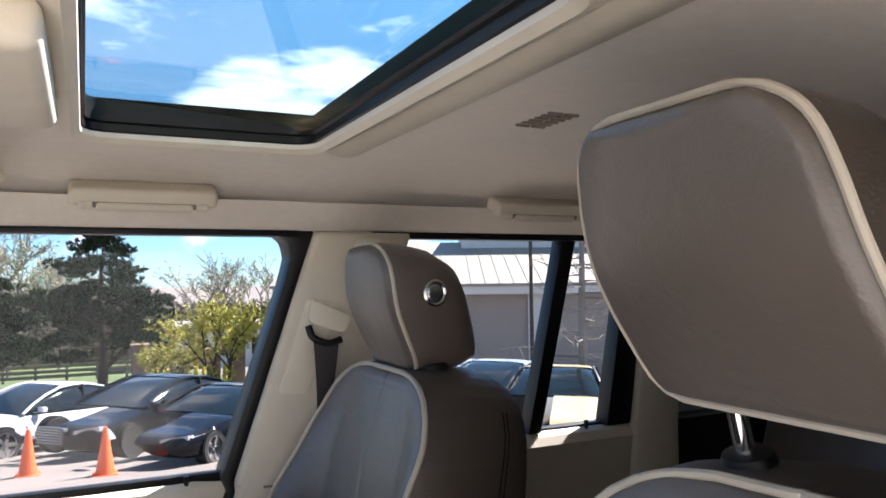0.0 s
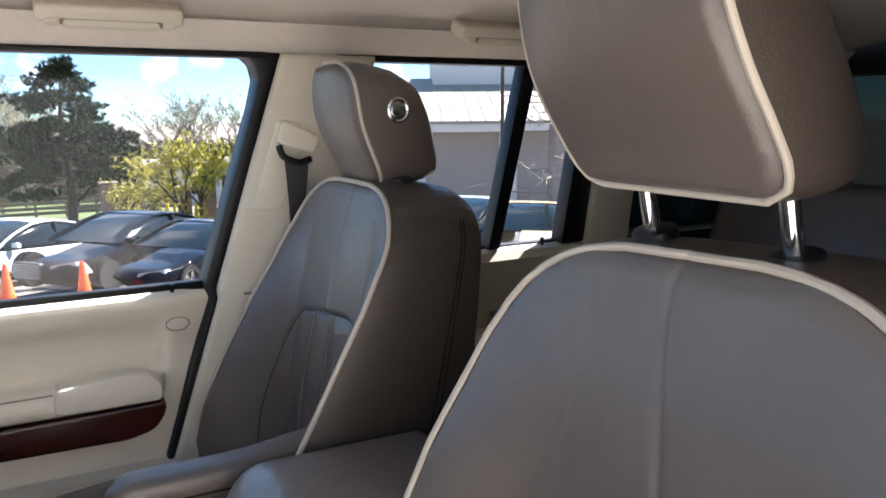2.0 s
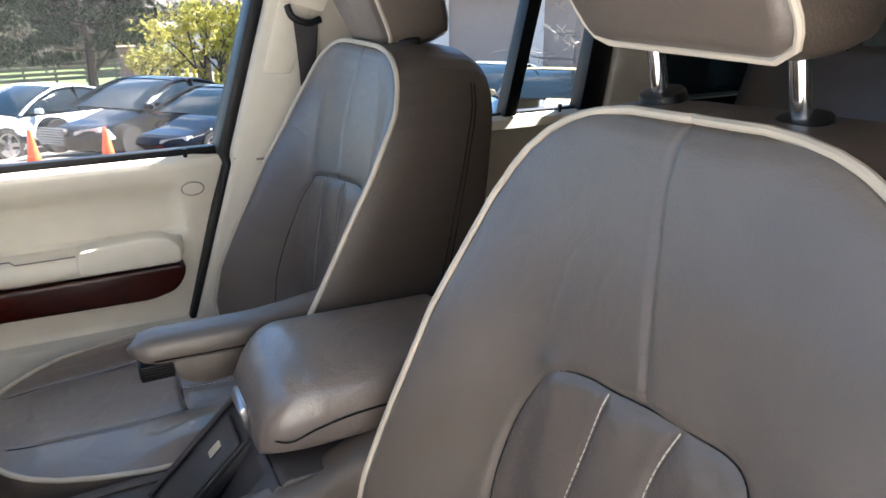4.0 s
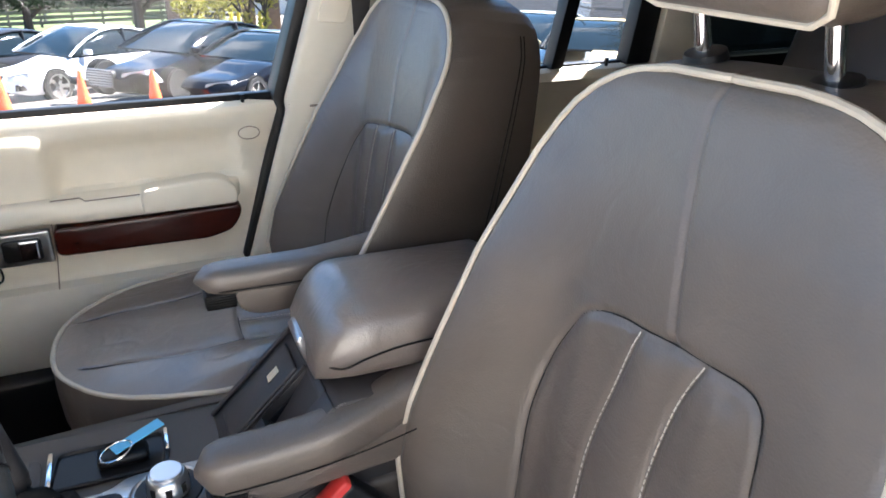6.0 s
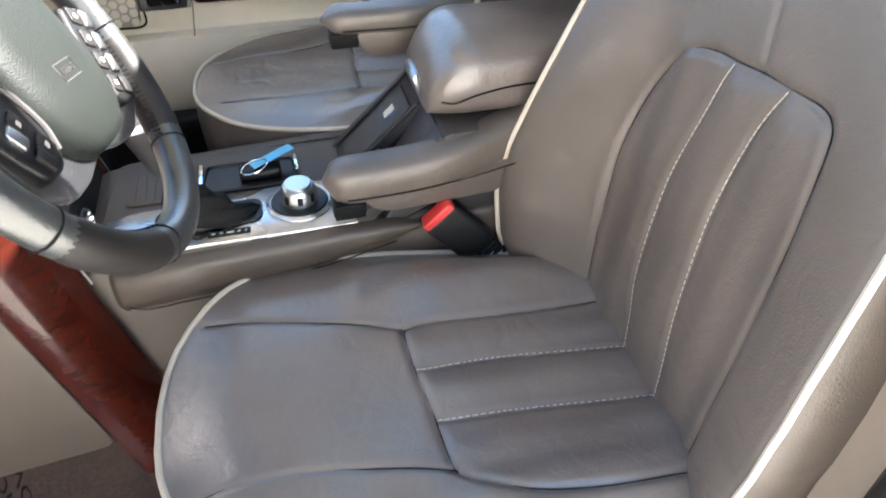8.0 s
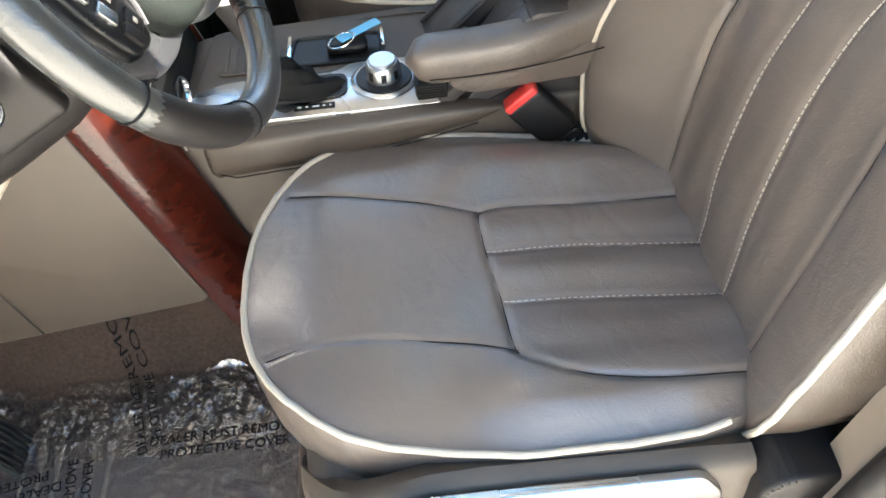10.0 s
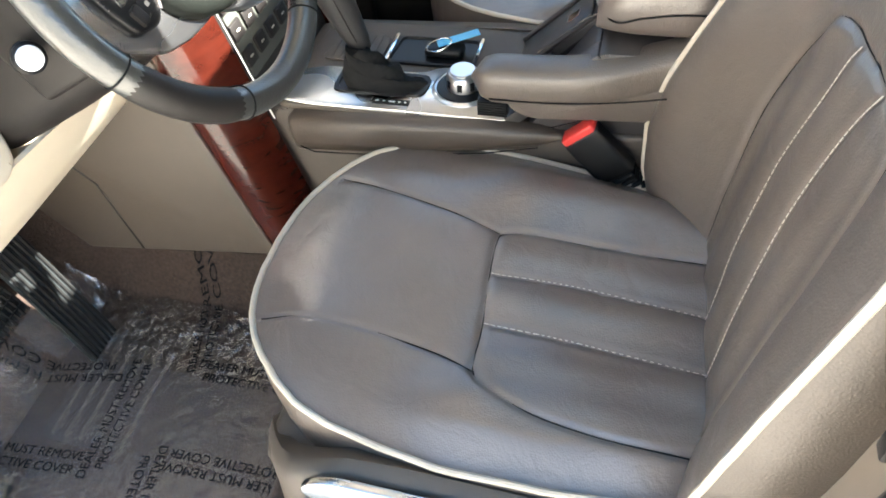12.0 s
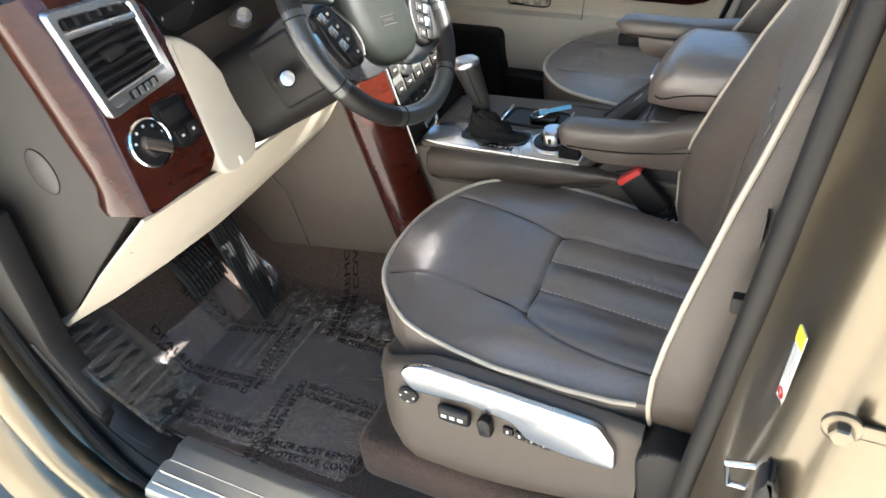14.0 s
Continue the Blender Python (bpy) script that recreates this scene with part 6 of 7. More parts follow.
ac = pedal("accelerator_pedal", "long black ribbed accelerator pedal hinged at floor", curve2((-0.735, 0.80), (-0.685, 0.66), (-0.645, 0.512)), 0.074, -0.356, 0.010, 7, M["satin_black"])
br = pedal("brake_pedal", "wide black cross hatched brake pedal", curve2((-0.79, 0.735), (-0.745, 0.70), (-0.725, 0.635)), 0.105, -0.432, 0.012, 9, M["satin_black"])
for k in range(6):
    t = (k + 0.5) / 6
    q = [Vector(v) for v in curve2((-0.79, 0.735), (-0.745, 0.70), (-0.725, 0.635), 20)][int(t * 19)]
    part("cross_rib", tubed([(q.x + 0.010, -0.480, q.y + 0.009), (q.x + 0.010, -0.384, q.y + 0.009)], 0.0022, sides=5), M["rubber"], br)
part("arm", tubed([(-0.775, -0.445, 0.70), (-0.87, -0.455, 0.80), (-0.95, -0.465, 1.0)], 0.010), M["dark"], br)
fr = thing("footrest", "black ribbed footrest wrapped in clear film", "footrest", (-0.72, -0.66, 0.5))
fpts = [(-0.88, 0.70), (-0.78, 0.615), (-0.68, 0.54), (-0.64, 0.508)]
part("pad", quad_strip([[(x, y, z) for y in np.linspace(-0.765, -0.645, 6)] for x, z in fpts], 0.02), M["rubber"], fr)
for k in range(9):
    t = 0.05 + k * 0.1
    a, b = Vector(fpts[0]).lerp(Vector(fpts[3]), t), Vector((0.004, 0.007))
    part("rib", boxed((a.x, -0.757, a.y + 0.004), (a.x + 0.010, -0.655, a.y + 0.020), 0.003, 1), M["kick"], fr)
rows = [[(x + 0.006, y, z + 0.022 + 0.0018 * math.cos((x - 0.25 * y) * 300) * smooth(-0.62, -0.68, x) * smooth(-0.64, -0.67, y) + 0.004 * noise.noise(Vector((x * 24, y * 18, 2))) + 0.003 * abs(noise.noise(Vector((x * 50 + y * 30, y * 40, 4))))) for y in np.linspace(-0.775, -0.625, 40)] for x, z in zip(np.linspace(-0.87, -0.60, 60), np.interp(np.linspace(-0.87, -0.60, 60), [p[0] for p in fpts], [p[1] for p in fpts]))]
fw = part("film", quad_strip(rows), film_tight, fr, "clear crinkled film", 80)
fw.visible_shadow = False

# ---- driver's door aperture ----
AP = dside
inner = spline([(-0.83, -0.745, 1.0), (-0.825, -0.745, 0.76), (-0.80, -0.745, 0.65), (-0.74, -0.745, 0.545), (-0.66, -0.748, 0.495), (-0.605, -0.75, 0.488)], 8)
outer = spline([(-0.93, -0.815, 1.0), (-0.915, -0.815, 0.78), (-0.875, -0.82, 0.62), (-0.80, -0.835, 0.515), (-0.70, -0.85, 0.468), (-0.605, -0.86, 0.452)], 8)
part("kick_panel", quad_strip([[a.lerp(b, t) + Vector((0.018, -0.004, 0.016)) * math.sin(math.pi * t) for t in np.linspace(0, 1, 9)] for a, b in zip(inner, outer)], 0.006), M["dark"], AP, "dark footwell side trim", 60)
part("panel_joint", tubed([a.lerp(b, 0.62) + Vector((0.017, -0.004, 0.0155)) for a, b in zip(inner, outer)], 0.0022, sides=5), M["rubber"], AP)
part("inner_side", prism([(-1.2, 0.40), (-1.2, 1.05), (-0.80, 1.05), (-0.82, 0.72), (-0.74, 0.53), (-0.60, 0.48), (-0.56, 0.40)], "y", -0.80, -0.742, 0.006), M["dark"], AP)
part("sill_core", boxed((-0.95, -0.87, 0.30), (0.5, -0.74, 0.445), 0.01), M["dark"], AP)
part("pillar_core", prism([(-1.2, 0.30), (-1.2, 1.2), (-0.955, 1.2), (-0.93, 0.85), (-0.87, 0.62), (-0.76, 0.48), (-0.62, 0.43), (-0.62, 0.30)], "y", -0.86, -0.80, 0.006), M["gold"], AP, "gold painted inner pillar")
part("trim_lever", tubed(spline([(-0.86, -0.80, 0.74), (-0.82, -0.80, 0.66), (-0.77, -0.80, 0.565), (-0.74, -0.795, 0.55)], 5), lambda t: 0.007 + 0.012 * smooth(0.8, 1, t), sides=10), M["dark"], AP)
sp_ = part("sill_plate", prism([(-0.885, 0.452), (-0.872, 0.476), (-0.83, 0.486), (-0.765, 0.490), (-0.735, 0.484), (-0.735, 0.44), (-0.885, 0.44)], "x", -0.60, 0.42, 0.003), M["sill"], AP, "brushed ribbed sill plate")
for y in (-0.855, -0.83, -0.80, -0.775):
    part("sill_rib", tubed([(-0.59, y, 0.486 if y > -0.84 else 0.480), (0.41, y, 0.486 if y > -0.84 else 0.480)], 0.0028, sides=6), M["sill"], sp_)
# painted hinge pillar sweeping into the sill
path = spline([(-1.02, -0.86, 1.6), (-0.985, -0.86, 1.2), (-0.955, -0.86, 0.85), (-0.88, -0.875, 0.60), (-0.74, -0.89, 0.455), (-0.5, -0.90, 0.42), (0.45, -0.90, 0.42)], 8)
part("pillar_outer", quad_strip([[p + Vector((-0.005 - 0.05 * t, -0.10 * t, -0.02 - 0.05 * t + 0.05 * math.sin(math.pi * t))) for t in np.linspace(0, 1, 6)] for p in path], 0.006), M["gold"], AP, "", 60)
part("hinge_pillar", tubed(path, 0.042, sides=14), M["gold"], AP, "gold painted pillar and sill")
path = spline([(-0.96, -0.81, 1.6), (-0.935, -0.81, 1.2), (-0.905, -0.81, 0.85), (-0.83, -0.82, 0.61), (-0.70, -0.845, 0.49), (-0.58, -0.86, 0.455)], 8)
part("door_seal", tubed(path, 0.013, sides=10), M["rubber"], AP, "black rubber door seal")
part("pillar_back", prism([(-1.2, 0.35), (-0.93, 0.35), (-0.93, 1.2), (-1.0, 1.7), (-1.2, 1.7)], "y", -0.85, -0.74, 0.01), M["dark"], AP)
part("outer_sill", boxed((-0.9, -0.95, 0.28), (2.2, -0.86, 0.43), 0.03, 3), M["gold"], AP)
# B pillar
px_ = lambda z: 0.446 + (z - 1.0) * 0.11
part("b_pillar", loft([[(px_(z) + a, b, z) for a, b in ((0.012, -0.70), (0.004, -0.738), (0.010, -0.746), (0.018, -0.757), (0.0255, -0.775), (0.030, -0.792), (0.034, -0.806), (0.0385, -0.818), (0.0445, -0.829), (0.052, -0.838), (0.061, -0.845), (0.071, -0.851), (0.080, -0.858), (0.088, -0.867), (0.098, -0.873), (0.112, -0.876), (0.14, -0.875), (0.22, -0.875), (0.22, -0.70))] for z in np.linspace(0.42, 1.76, 10)]), M["gold"], AP, "gold painted door pillar", 40)
part("pillar_trim", loft([[(px_(z) + a, b, z) for a, b in ((-0.004, -0.70), (0.0, -0.655), (0.03, -0.64), (0.14, -0.64), (0.14, -0.70))] for z in np.linspace(0.48, 1.76, 10)]), M["tan"], AP, "tan inner pillar trim")
part("door_seal", tubed([(px_(z) - 0.004, -0.722 + 0.004 * math.sin(z * 9), z) for z in np.linspace(0.44, 1.75, 30)], 0.017, sides=12), M["dark"], AP, "dark rubber door seal")
SM = Matrix.Translation((px_(1.165) + 0.0345, -0.8085, 1.196)) @ pose(0, 0, 0, 0, 6, -68)
yel = mat("warning_yellow", (0.75, 0.68, 0.03), 0.5)
grey_print = mat("grey_print", (0.38, 0.38, 0.38), 0.6)
lab_ = part("airbag_sticker", boxed((0.0, -0.001, -0.055), (0.0165, 0.0, 0.062), 0, 1, SM), mat("sticker_paper", (0.58, 0.57, 0.53), 0.5, var=0.05), AP, "white and yellow warning sticker")
part("sticker_band", boxed((0.0, -0.002, 0.042), (0.0165, -0.001, 0.062), 0, 1, SM), yel, lab_)
part("sticker_ring", lathe([(0.0066, 0), (0.0066, 0.0006), (0.0052, 0.0006), (0.0052, 0)], 24, SM @ aim((0.0082, -0.0015, -0.033), (0, -1, 0))), M["red"], lab_)
part("ring_bar", boxed((-0.0055, -0.0022, -0.0007), (0.0055, -0.0015, 0.0007), 0, 1, SM @ pose(0.0082, 0, -0.033, 0, 45, 0)), M["red"], lab_)
part("ring_sign", boxed((0.0058, -0.0018, -0.037), (0.0102, -0.001, -0.029), 0, 1, SM), grey_print, lab_)
for k in range(3):
    part("sticker_bar", boxed((0.0022 + k * 0.0048, -0.0018, -0.012), (0.0050 + k * 0.0048, -0.001, 0.036), 0, 1, SM), grey_print, lab_)
sk = part("striker", tubed([(0.502, -0.822, 1.053), (0.466, -0.822, 1.042), (0.472, -0.822, 1.008), (0.505, -0.822, 1.011)], 0.0042, sides=10), M["chrome"], AP, "chrome door striker")
part("striker_cover", prism(rounded([(0.50, 0.95), (0.496, 1.06), (0.508, 1.092), (0.522, 1.06), (0.524, 0.95)], 0.01), "y", -0.866, -0.79, 0.006), M["black"], AP, "black striker cover")
bt = part("hinge_strap", lathe([(0.017, 0), (0.017, 0.005), (0.014, 0.007), (0.010, 0.007)], 24, aim((0.548, -0.876, 1.207), (0, -1, 0))), M["gold"], AP, "gold painted hinge bolt")
part("bolt_head", lathe([(0.011, 0.006), (0.011, 0.015), (0.009, 0.017), (0.002, 0.017)], 6, aim((0.548, -0.876, 1.207), (0, -1, 0))), M["gold"], bt)
part("strap", boxed((0.56, -0.880, 1.198), (0.66, -0.876, 1.216), 0.003), M["gold"], bt)
for z in (1.165,):
    part("clip", boxed((px_(z) - 0.03, -0.705, z - 0.012), (px_(z) - 0.005, -0.69, z + 0.012), 0.003), M["dark"], AP)
# ---- outside ----
def ground_z(y, x=0.0):
    """The car park falls away beyond the car, and a little towards its rear."""
    if y < 1.3:
        return 0.0
    return -0.12 * (min(y, 22) - 1.3) - 0.08 * max(0, min(y, 90) - 22) - 0.022 * min(max(x, 0), 15) * smooth(1.3, 6, y)


EYE0 = Vector((0.074, -0.72, 0))


def spot(az, d):
    """A place on the ground, d metres off at az degrees from straight across towards the rear."""
    x, y = EYE0.x + d * math.sin(radians(az)), EYE0.y + d * math.cos(radians(az))
    return Vector((x, y, ground_z(y, x)))


bm = quad_strip([[(x, y, ground_z(y, x)) for x in (-900, -200, -60, -20, -5, 0, 5, 10, 15, 20, 60, 200, 900)] for y in (-900, -60, -20, 1.3, 3, 6, 10, 16, 22, 30, 45, 60, 90, 200, 1200)])
asphalt = mat("pale_asphalt", (0.17, 0.145, 0.125), 0.95, var=0.2, scale=30, big=0.35, bump=0.5, bscale=60)
tagged(finish("ground", bm, asphalt), "pale sunlit asphalt car park", "ground", kind="structure")
# warm tan ground, made paler than the asphalt to bounce sun into the cabin
apron = mat("warm_bounce_ground", (0.53, 0.485, 0.42), 0.9, var=0.12, scale=14, big=0.6, bump=0.3, bscale=80)
tagged(finish("pavement", quad_strip([[(x, y, 0.006) for x in (-14, -5, 5, 14)] for y in (-7.2, -4, -1.05)]), apron), "warm tan ground beside the car, paled to bounce light", "pavement", kind="structure")
# never in view: a pale wall added to throw sunlight back through the door
stucco = mat("pale_render", (0.66, 0.63, 0.57), 0.9, var=0.05, scale=8, big=0.5, bump=0.2, bscale=120)
tagged(finish("wall_bounce", boxed((-14, -7.5, -0.1), (14, -7.2, 4.6), 0.02), stucco), "unseen pale rendered wall added to bounce sunlight into the cabin", "wall", kind="structure")
lawn = mat("lawn", (0.075, 0.105, 0.028), 1.0, var=0.4, scale=3, big=0.2, bump=0.6, bscale=30)
rd = mat("pale_road", (0.20, 0.185, 0.165), 0.95, var=0.12, scale=8, big=0.3)
bm = quad_strip([[(x, y, ground_z(y, x) + 0.03) for x in (-120, -40, -8, 0, 9)] for y in (50, 56, 62, 70, 90, 120)])
tagged(finish("lawn", bm, lawn), "bright spring grass verge beyond the car park", "lawn", kind="structure")
bm = quad_strip([[(x, y, ground_z(y, x) + 0.02) for x in (-80, -20, 0, 3, 12)] for y in (40, 44, 49.5)])
tagged(finish("road", bm, rd), "pale concrete drive behind the parked cars", "road", kind="structure")

car_glass = mat("car_window", (0.008, 0.012, 0.014), 0.06, spec=0.3)
tyre_m = mat("tyre_rubber", (0.02, 0.02, 0.02), 0.8)


def parked_car(label, front, heading, L, Wd, Hh, colour, metal=0.4, low=False, round_lamps=False, rimcol="chrome", grille=True):
    """A saloon or coupe; front is the middle of its bumper on the ground, heading its way in degrees from -y towards -x."""
    a = radians(heading)
    fwd = Vector((-math.sin(a), -math.cos(a), 0))
    c = thing("parked_car", label, "car", front, "parked cars")
    lf = Vector((fwd.y, -fwd.x, 0)) * -1
    rear = front - fwd * L
    dzdx = (ground_z(rear.y, rear.x) - front.z) / L
    W4 = Matrix(((-fwd.x, lf.x, 0, front.x), (-fwd.y, lf.y, 0, front.y), (dzdx, 0, 1, front.z), (0, 0, 0, 1)))
    paint = mat("car_paint", colour, 0.08, metal=0.0, spec=0.35 if max(colour) > 0.1 else 0.16, var=0.03)

    def put(bm):
        bmesh.ops.transform(bm, matrix=W4, verts=bm.verts)
        return bm
    belt = Hh * (0.62 if not low else 0.63)
    hood = Hh * (0.50 if not low else 0.49)
    top = [(0.0, hood * 0.66), (0.015, hood * 0.80), (0.05, hood * 0.90), (0.14, hood * 0.99), (0.26, belt * 0.97), (0.30, belt), (0.60, belt * 1.02), (0.82, belt * 1.03), (0.93, belt * 1.0), (0.98, belt * 0.92), (1.0, belt * 0.75)]
    wid = [(0.0, 0.74), (0.02, 0.86), (0.06, 0.94), (0.14, 0.985), (0.3, 1), (0.7, 1), (0.9, 0.96), (0.97, 0.88), (1.0, 0.80)]
    bot = [(0.0, 0.24), (0.05, 0.17), (0.95, 0.19), (1.0, 0.30)]
    rings = []
    for k in range(41):
        t = (k / 40)
        t = t + 0.03 * math.sin(2 * math.pi * t) * -1 if 0 < t < 1 else t
        w, z1, z0 = lerp(wid, t) * Wd / 2, lerp(top, t), lerp(bot, t)
        ring = []
        sec = ((0, 1.0), (0.5, 0.995), (0.80, 0.975), (0.93, 0.93), (0.985, 0.80), (1.0, 0.62), (0.985, 0.40), (0.96, 0.16), (0.90, 0.03), (0.5, 0.0))
        for y, z in sec:
            ring.append((t * L, y * w, z0 + (z1 - z0) * z))
        for y, z in reversed(sec[1:-0]):
            ring.append((t * L, -y * w, z0 + (z1 - z0) * z))
        rings.append(ring)
    body = part("body", put(loft(rings)), paint, c, "", 40)
    g0, g1 = (0.27, 0.93) if not low else (0.33, 0.88)
    gt = [(0.0, 0.0), (0.10, 0.32), (0.22, 0.66), (0.34, 0.90), (0.46, 0.995), (0.55, 1.0), (0.66, 0.95), (0.78, 0.76), (0.9, 0.38), (1.0, 0.0)]
    rings, roof = [], []
    for k in range(25):
        t = k / 24
        h = lerp(gt, t) * (Hh - belt)
        x = (g0 + (g1 - g0) * t) * L
        wb = 0.90 * Wd / 2
        wt = wb * (1 - 0.24 * lerp(gt, t))
        zb = belt - 0.03
        rings.append([(x, wb, zb), (x, (wb + wt) / 2 + 0.01, zb + 0.03 + h * 0.55), (x, wt * 0.96, zb + 0.03 + h * 0.93), (x, wt * 0.6, zb + 0.03 + h), (x, -wt * 0.6, zb + 0.03 + h), (x, -wt * 0.96, zb + 0.03 + h * 0.93), (x, -(wb + wt) / 2 - 0.01, zb + 0.03 + h * 0.55), (x, -wb, zb)])
        if 0.36 <= t <= 0.72:
            roof.append([(x, y * wt * 0.99, zb + 0.042 + h * q) for y, q in ((0.985, 0.90), (0.90, 0.97), (0.6, 1.0), (0, 1.01), (-0.6, 1.0), (-0.90, 0.97), (-0.985, 0.90))])
    part("windows", put(loft(rings)), car_glass, c, "dark glazed cabin", 50)
    part("roof", put(quad_strip(roof, 0.012)), paint, c, "", 50)
    rr = lambda t, sgn: next(((x_, y_, z_) for x_, y_, z_ in [(((g0 + (g1 - g0) * t) * L), sgn * (0.90 * Wd / 2 * (1 - 0.24 * lerp(gt, t)) * 0.985), belt + lerp(gt, t) * (Hh - belt) * 0.93 + 0.012)]))
    for sgn in (1, -1):
        part("pillar", put(tubed([rr(t, sgn) if t > 0.02 else ((g0 + (g1 - g0) * t) * L, sgn * 0.90 * Wd / 2, belt) for t in (0.0, 0.1, 0.2, 0.34, 0.46, 0.6, 0.72, 0.85, 1.0)], 0.028, sides=6)), paint if not low else M["black"], c)
        xm = (g0 + (g1 - g0) * 0.50) * L
        part("pillar", put(tubed([(xm, sgn * 0.90 * Wd / 2, belt), (xm + 0.08, sgn * 0.72 * Wd / 2, Hh - 0.03)], 0.03, sides=6)), M["black"], c)
        part("chrome_strip", put(tubed([((g0 + 0.05 + (g1 - g0) * t) * L, sgn * (0.90 * Wd / 2 + 0.012), belt + 0.012) for t in (0.0, 0.4, 0.8)], 0.010, sides=5)), M["chrome"], c)
        m_ = part("mirror", put(loft([[(L * 0.345 + px, sgn * (Wd / 2 * 0.93 + 0.09 + q), belt + 0.07 + r) for px, r in ((-0.06 * s, 0), (-0.045 * s, 0.055 * s), (0.05 * s, 0.06 * s), (0.07 * s, 0), (0.05 * s, -0.055 * s), (-0.045 * s, -0.05 * s))] for q, s in ((-0.1, 0.35), (-0.06, 0.9), (0.03, 1), (0.09, 0.8))])), paint, c)
        # lamps
        if round_lamps:
            part("headlight", put(lathe([(0.105, 0), (0.105, 0.03), (0.09, 0.035), (0.03, 0.045)], 24, aim((0.10, sgn * Wd * 0.37, hood * 0.74), (-1, 0, 0.12)))), M["satin"], c, "round headlight")
        else:
            part("headlight", put(loft([[(0.03 + d + 0.22 * (i > 0) * (1 if i in (1, 2) else 0), sgn * y, z) for i, (y, z) in enumerate(((Wd * 0.26, hood * 0.70), (Wd * 0.455, hood * 0.78), (Wd * 0.45, hood * 0.90), (Wd * 0.28, hood * 0.80)))] for d in (-0.02, 0.12)])), mat("lamp_glass", (0.35, 0.36, 0.38), 0.1, coat=1.0) if "lamp_glass" not in bpy.data.materials else bpy.data.materials["lamp_glass"], c, "clear headlight")
        for xw in (0.175 * L, 0.765 * L):
            r = Hh * 0.232
            wm = W4 @ Matrix.Translation((xw, sgn * (Wd / 2 - 0.108), r)) @ pose(0, 0, 0, -90 * sgn, 0, 0)
            wb_ = lathe([(r * 0.70, -0.10), (r * 0.96, -0.11), (r, -0.08), (r, 0.08), (r * 0.96, 0.105), (r * 0.72, 0.10), (r * 0.70, 0.06)], 32, wm)
            wh_ = part("wheel", wb_, tyre_m, c, "black tyre")
            sp5 = bmesh.new()
            for k in range(5):
                q = pose(0, 0, 0, 0, 0, 72 * k)
                box(sp5, (0.03, -r * 0.13, 0.075), (r * 0.70, r * 0.13, 0.10), 0.008, 1, wm @ q)
            part("spokes", sp5, M[rimcol], wh_)
            part("rim", lathe([(r * 0.74, 0.07), (r * 0.74, 0.105), (r * 0.66, 0.105), (r * 0.64, 0.03), (0.02, 0.02)], 28, wm), M["satin"], wh_)
            part("hub", lathe([(0.06, 0.07), (0.05, 0.108), (0.01, 0.11)], 16, wm), M[rimcol], wh_)
            ar = [(xw + 1.08 * r * math.cos(q), sgn * (Wd / 2 - 0.012), r + 1.08 * r * math.sin(q)) for q in np.linspace(-0.25, math.pi + 0.25, 16)]
            part("wheel_arch", put(prism([(p[0], p[2]) for p in ar], "y", sgn * (Wd / 2 - 0.20), sgn * (Wd / 2 * 0.988))), M["rubber"], c)
    if grille:
        gp = part("grille", put(prism(rounded([(-0.27, 0.30), (0.27, 0.30), (0.34, 0.52), (0.30, hood * 0.84), (-0.30, hood * 0.84), (-0.34, 0.52)], 0.04), "x", -0.012, 0.10, 0.01)), M["black"], c)
        for k in range(7):
            part("grille_bar", put(boxed((-0.022, -0.30, 0.33 + k * 0.047), (-0.010, 0.30, 0.342 + k * 0.047), 0.003)), M["chrome"], gp)
        for sgn in (1, -1):
            part("intake", put(prism(rounded([(sgn * 0.42, 0.25), (sgn * 0.80, 0.30), (sgn * 0.78, 0.42), (sgn * 0.44, 0.40)], 0.03), "x", 0.005, 0.16, 0.01)), M["black"], c)
    return c


HD = 46
F0, STEP = Vector((-0.45, 14.3, 0)), Vector((1.95, -1.8, 0))


def slot(k, back=0.0):
    p = F0 + STEP * k
    p.z = ground_z(p.y, p.x)
    return p


parked_car("black saloon with chrome barred grille, parked at an angle", slot(0), HD, 5.1, 1.95, 1.46, (0.006, 0.007, 0.010), 0.3)
parked_car("low black sports coupe with polished wheels", spot(3.2, 12.7), HD, 4.55, 1.88, 1.22, (0.006, 0.0065, 0.009), 0.3, low=True, grille=False)
parked_car("white saloon with dark grille", slot(-1.05), HD, 4.7, 1.83, 1.43, (0.58, 0.59, 0.61), 0.0, rimcol="satin")
parked_car("dark grey saloon in the row", slot(-2.2), HD, 4.8, 1.85, 1.45, (0.025, 0.027, 0.032), 0.3)
parked_car("white hatchback at the end of the row", slot(-3.4), HD, 4.5, 1.82, 1.48, (0.65, 0.66, 0.67), 0.0)
parked_car("red saloon at the end of the row", slot(-4.6), HD, 4.6, 1.82, 1.45, (0.4, 0.03, 0.02), 0.1)
parked_car("pale blue silver saloon parked behind", spot(25.6, 12.4), HD + 4, 4.8, 1.82, 1.45, (0.30, 0.36, 0.40), 0.5)
parked_car("cream retro convertible with round headlights", spot(33.6, 10.8), 37, 4.7, 1.85, 1.30, (0.46, 0.37, 0.215), 0.1, low=True, round_lamps=True, grille=False)

parked_car("black saloon with bright barred grille beside the coupe", Vector((2.75, 12.3, ground_z(12.3, 2.75))), HD, 5.0, 1.92, 1.46, (0.012, 0.013, 0.018), 0.3)

orange = mat("cone_orange", (0.85, 0.11, 0.02), 0.5, var=0.08)


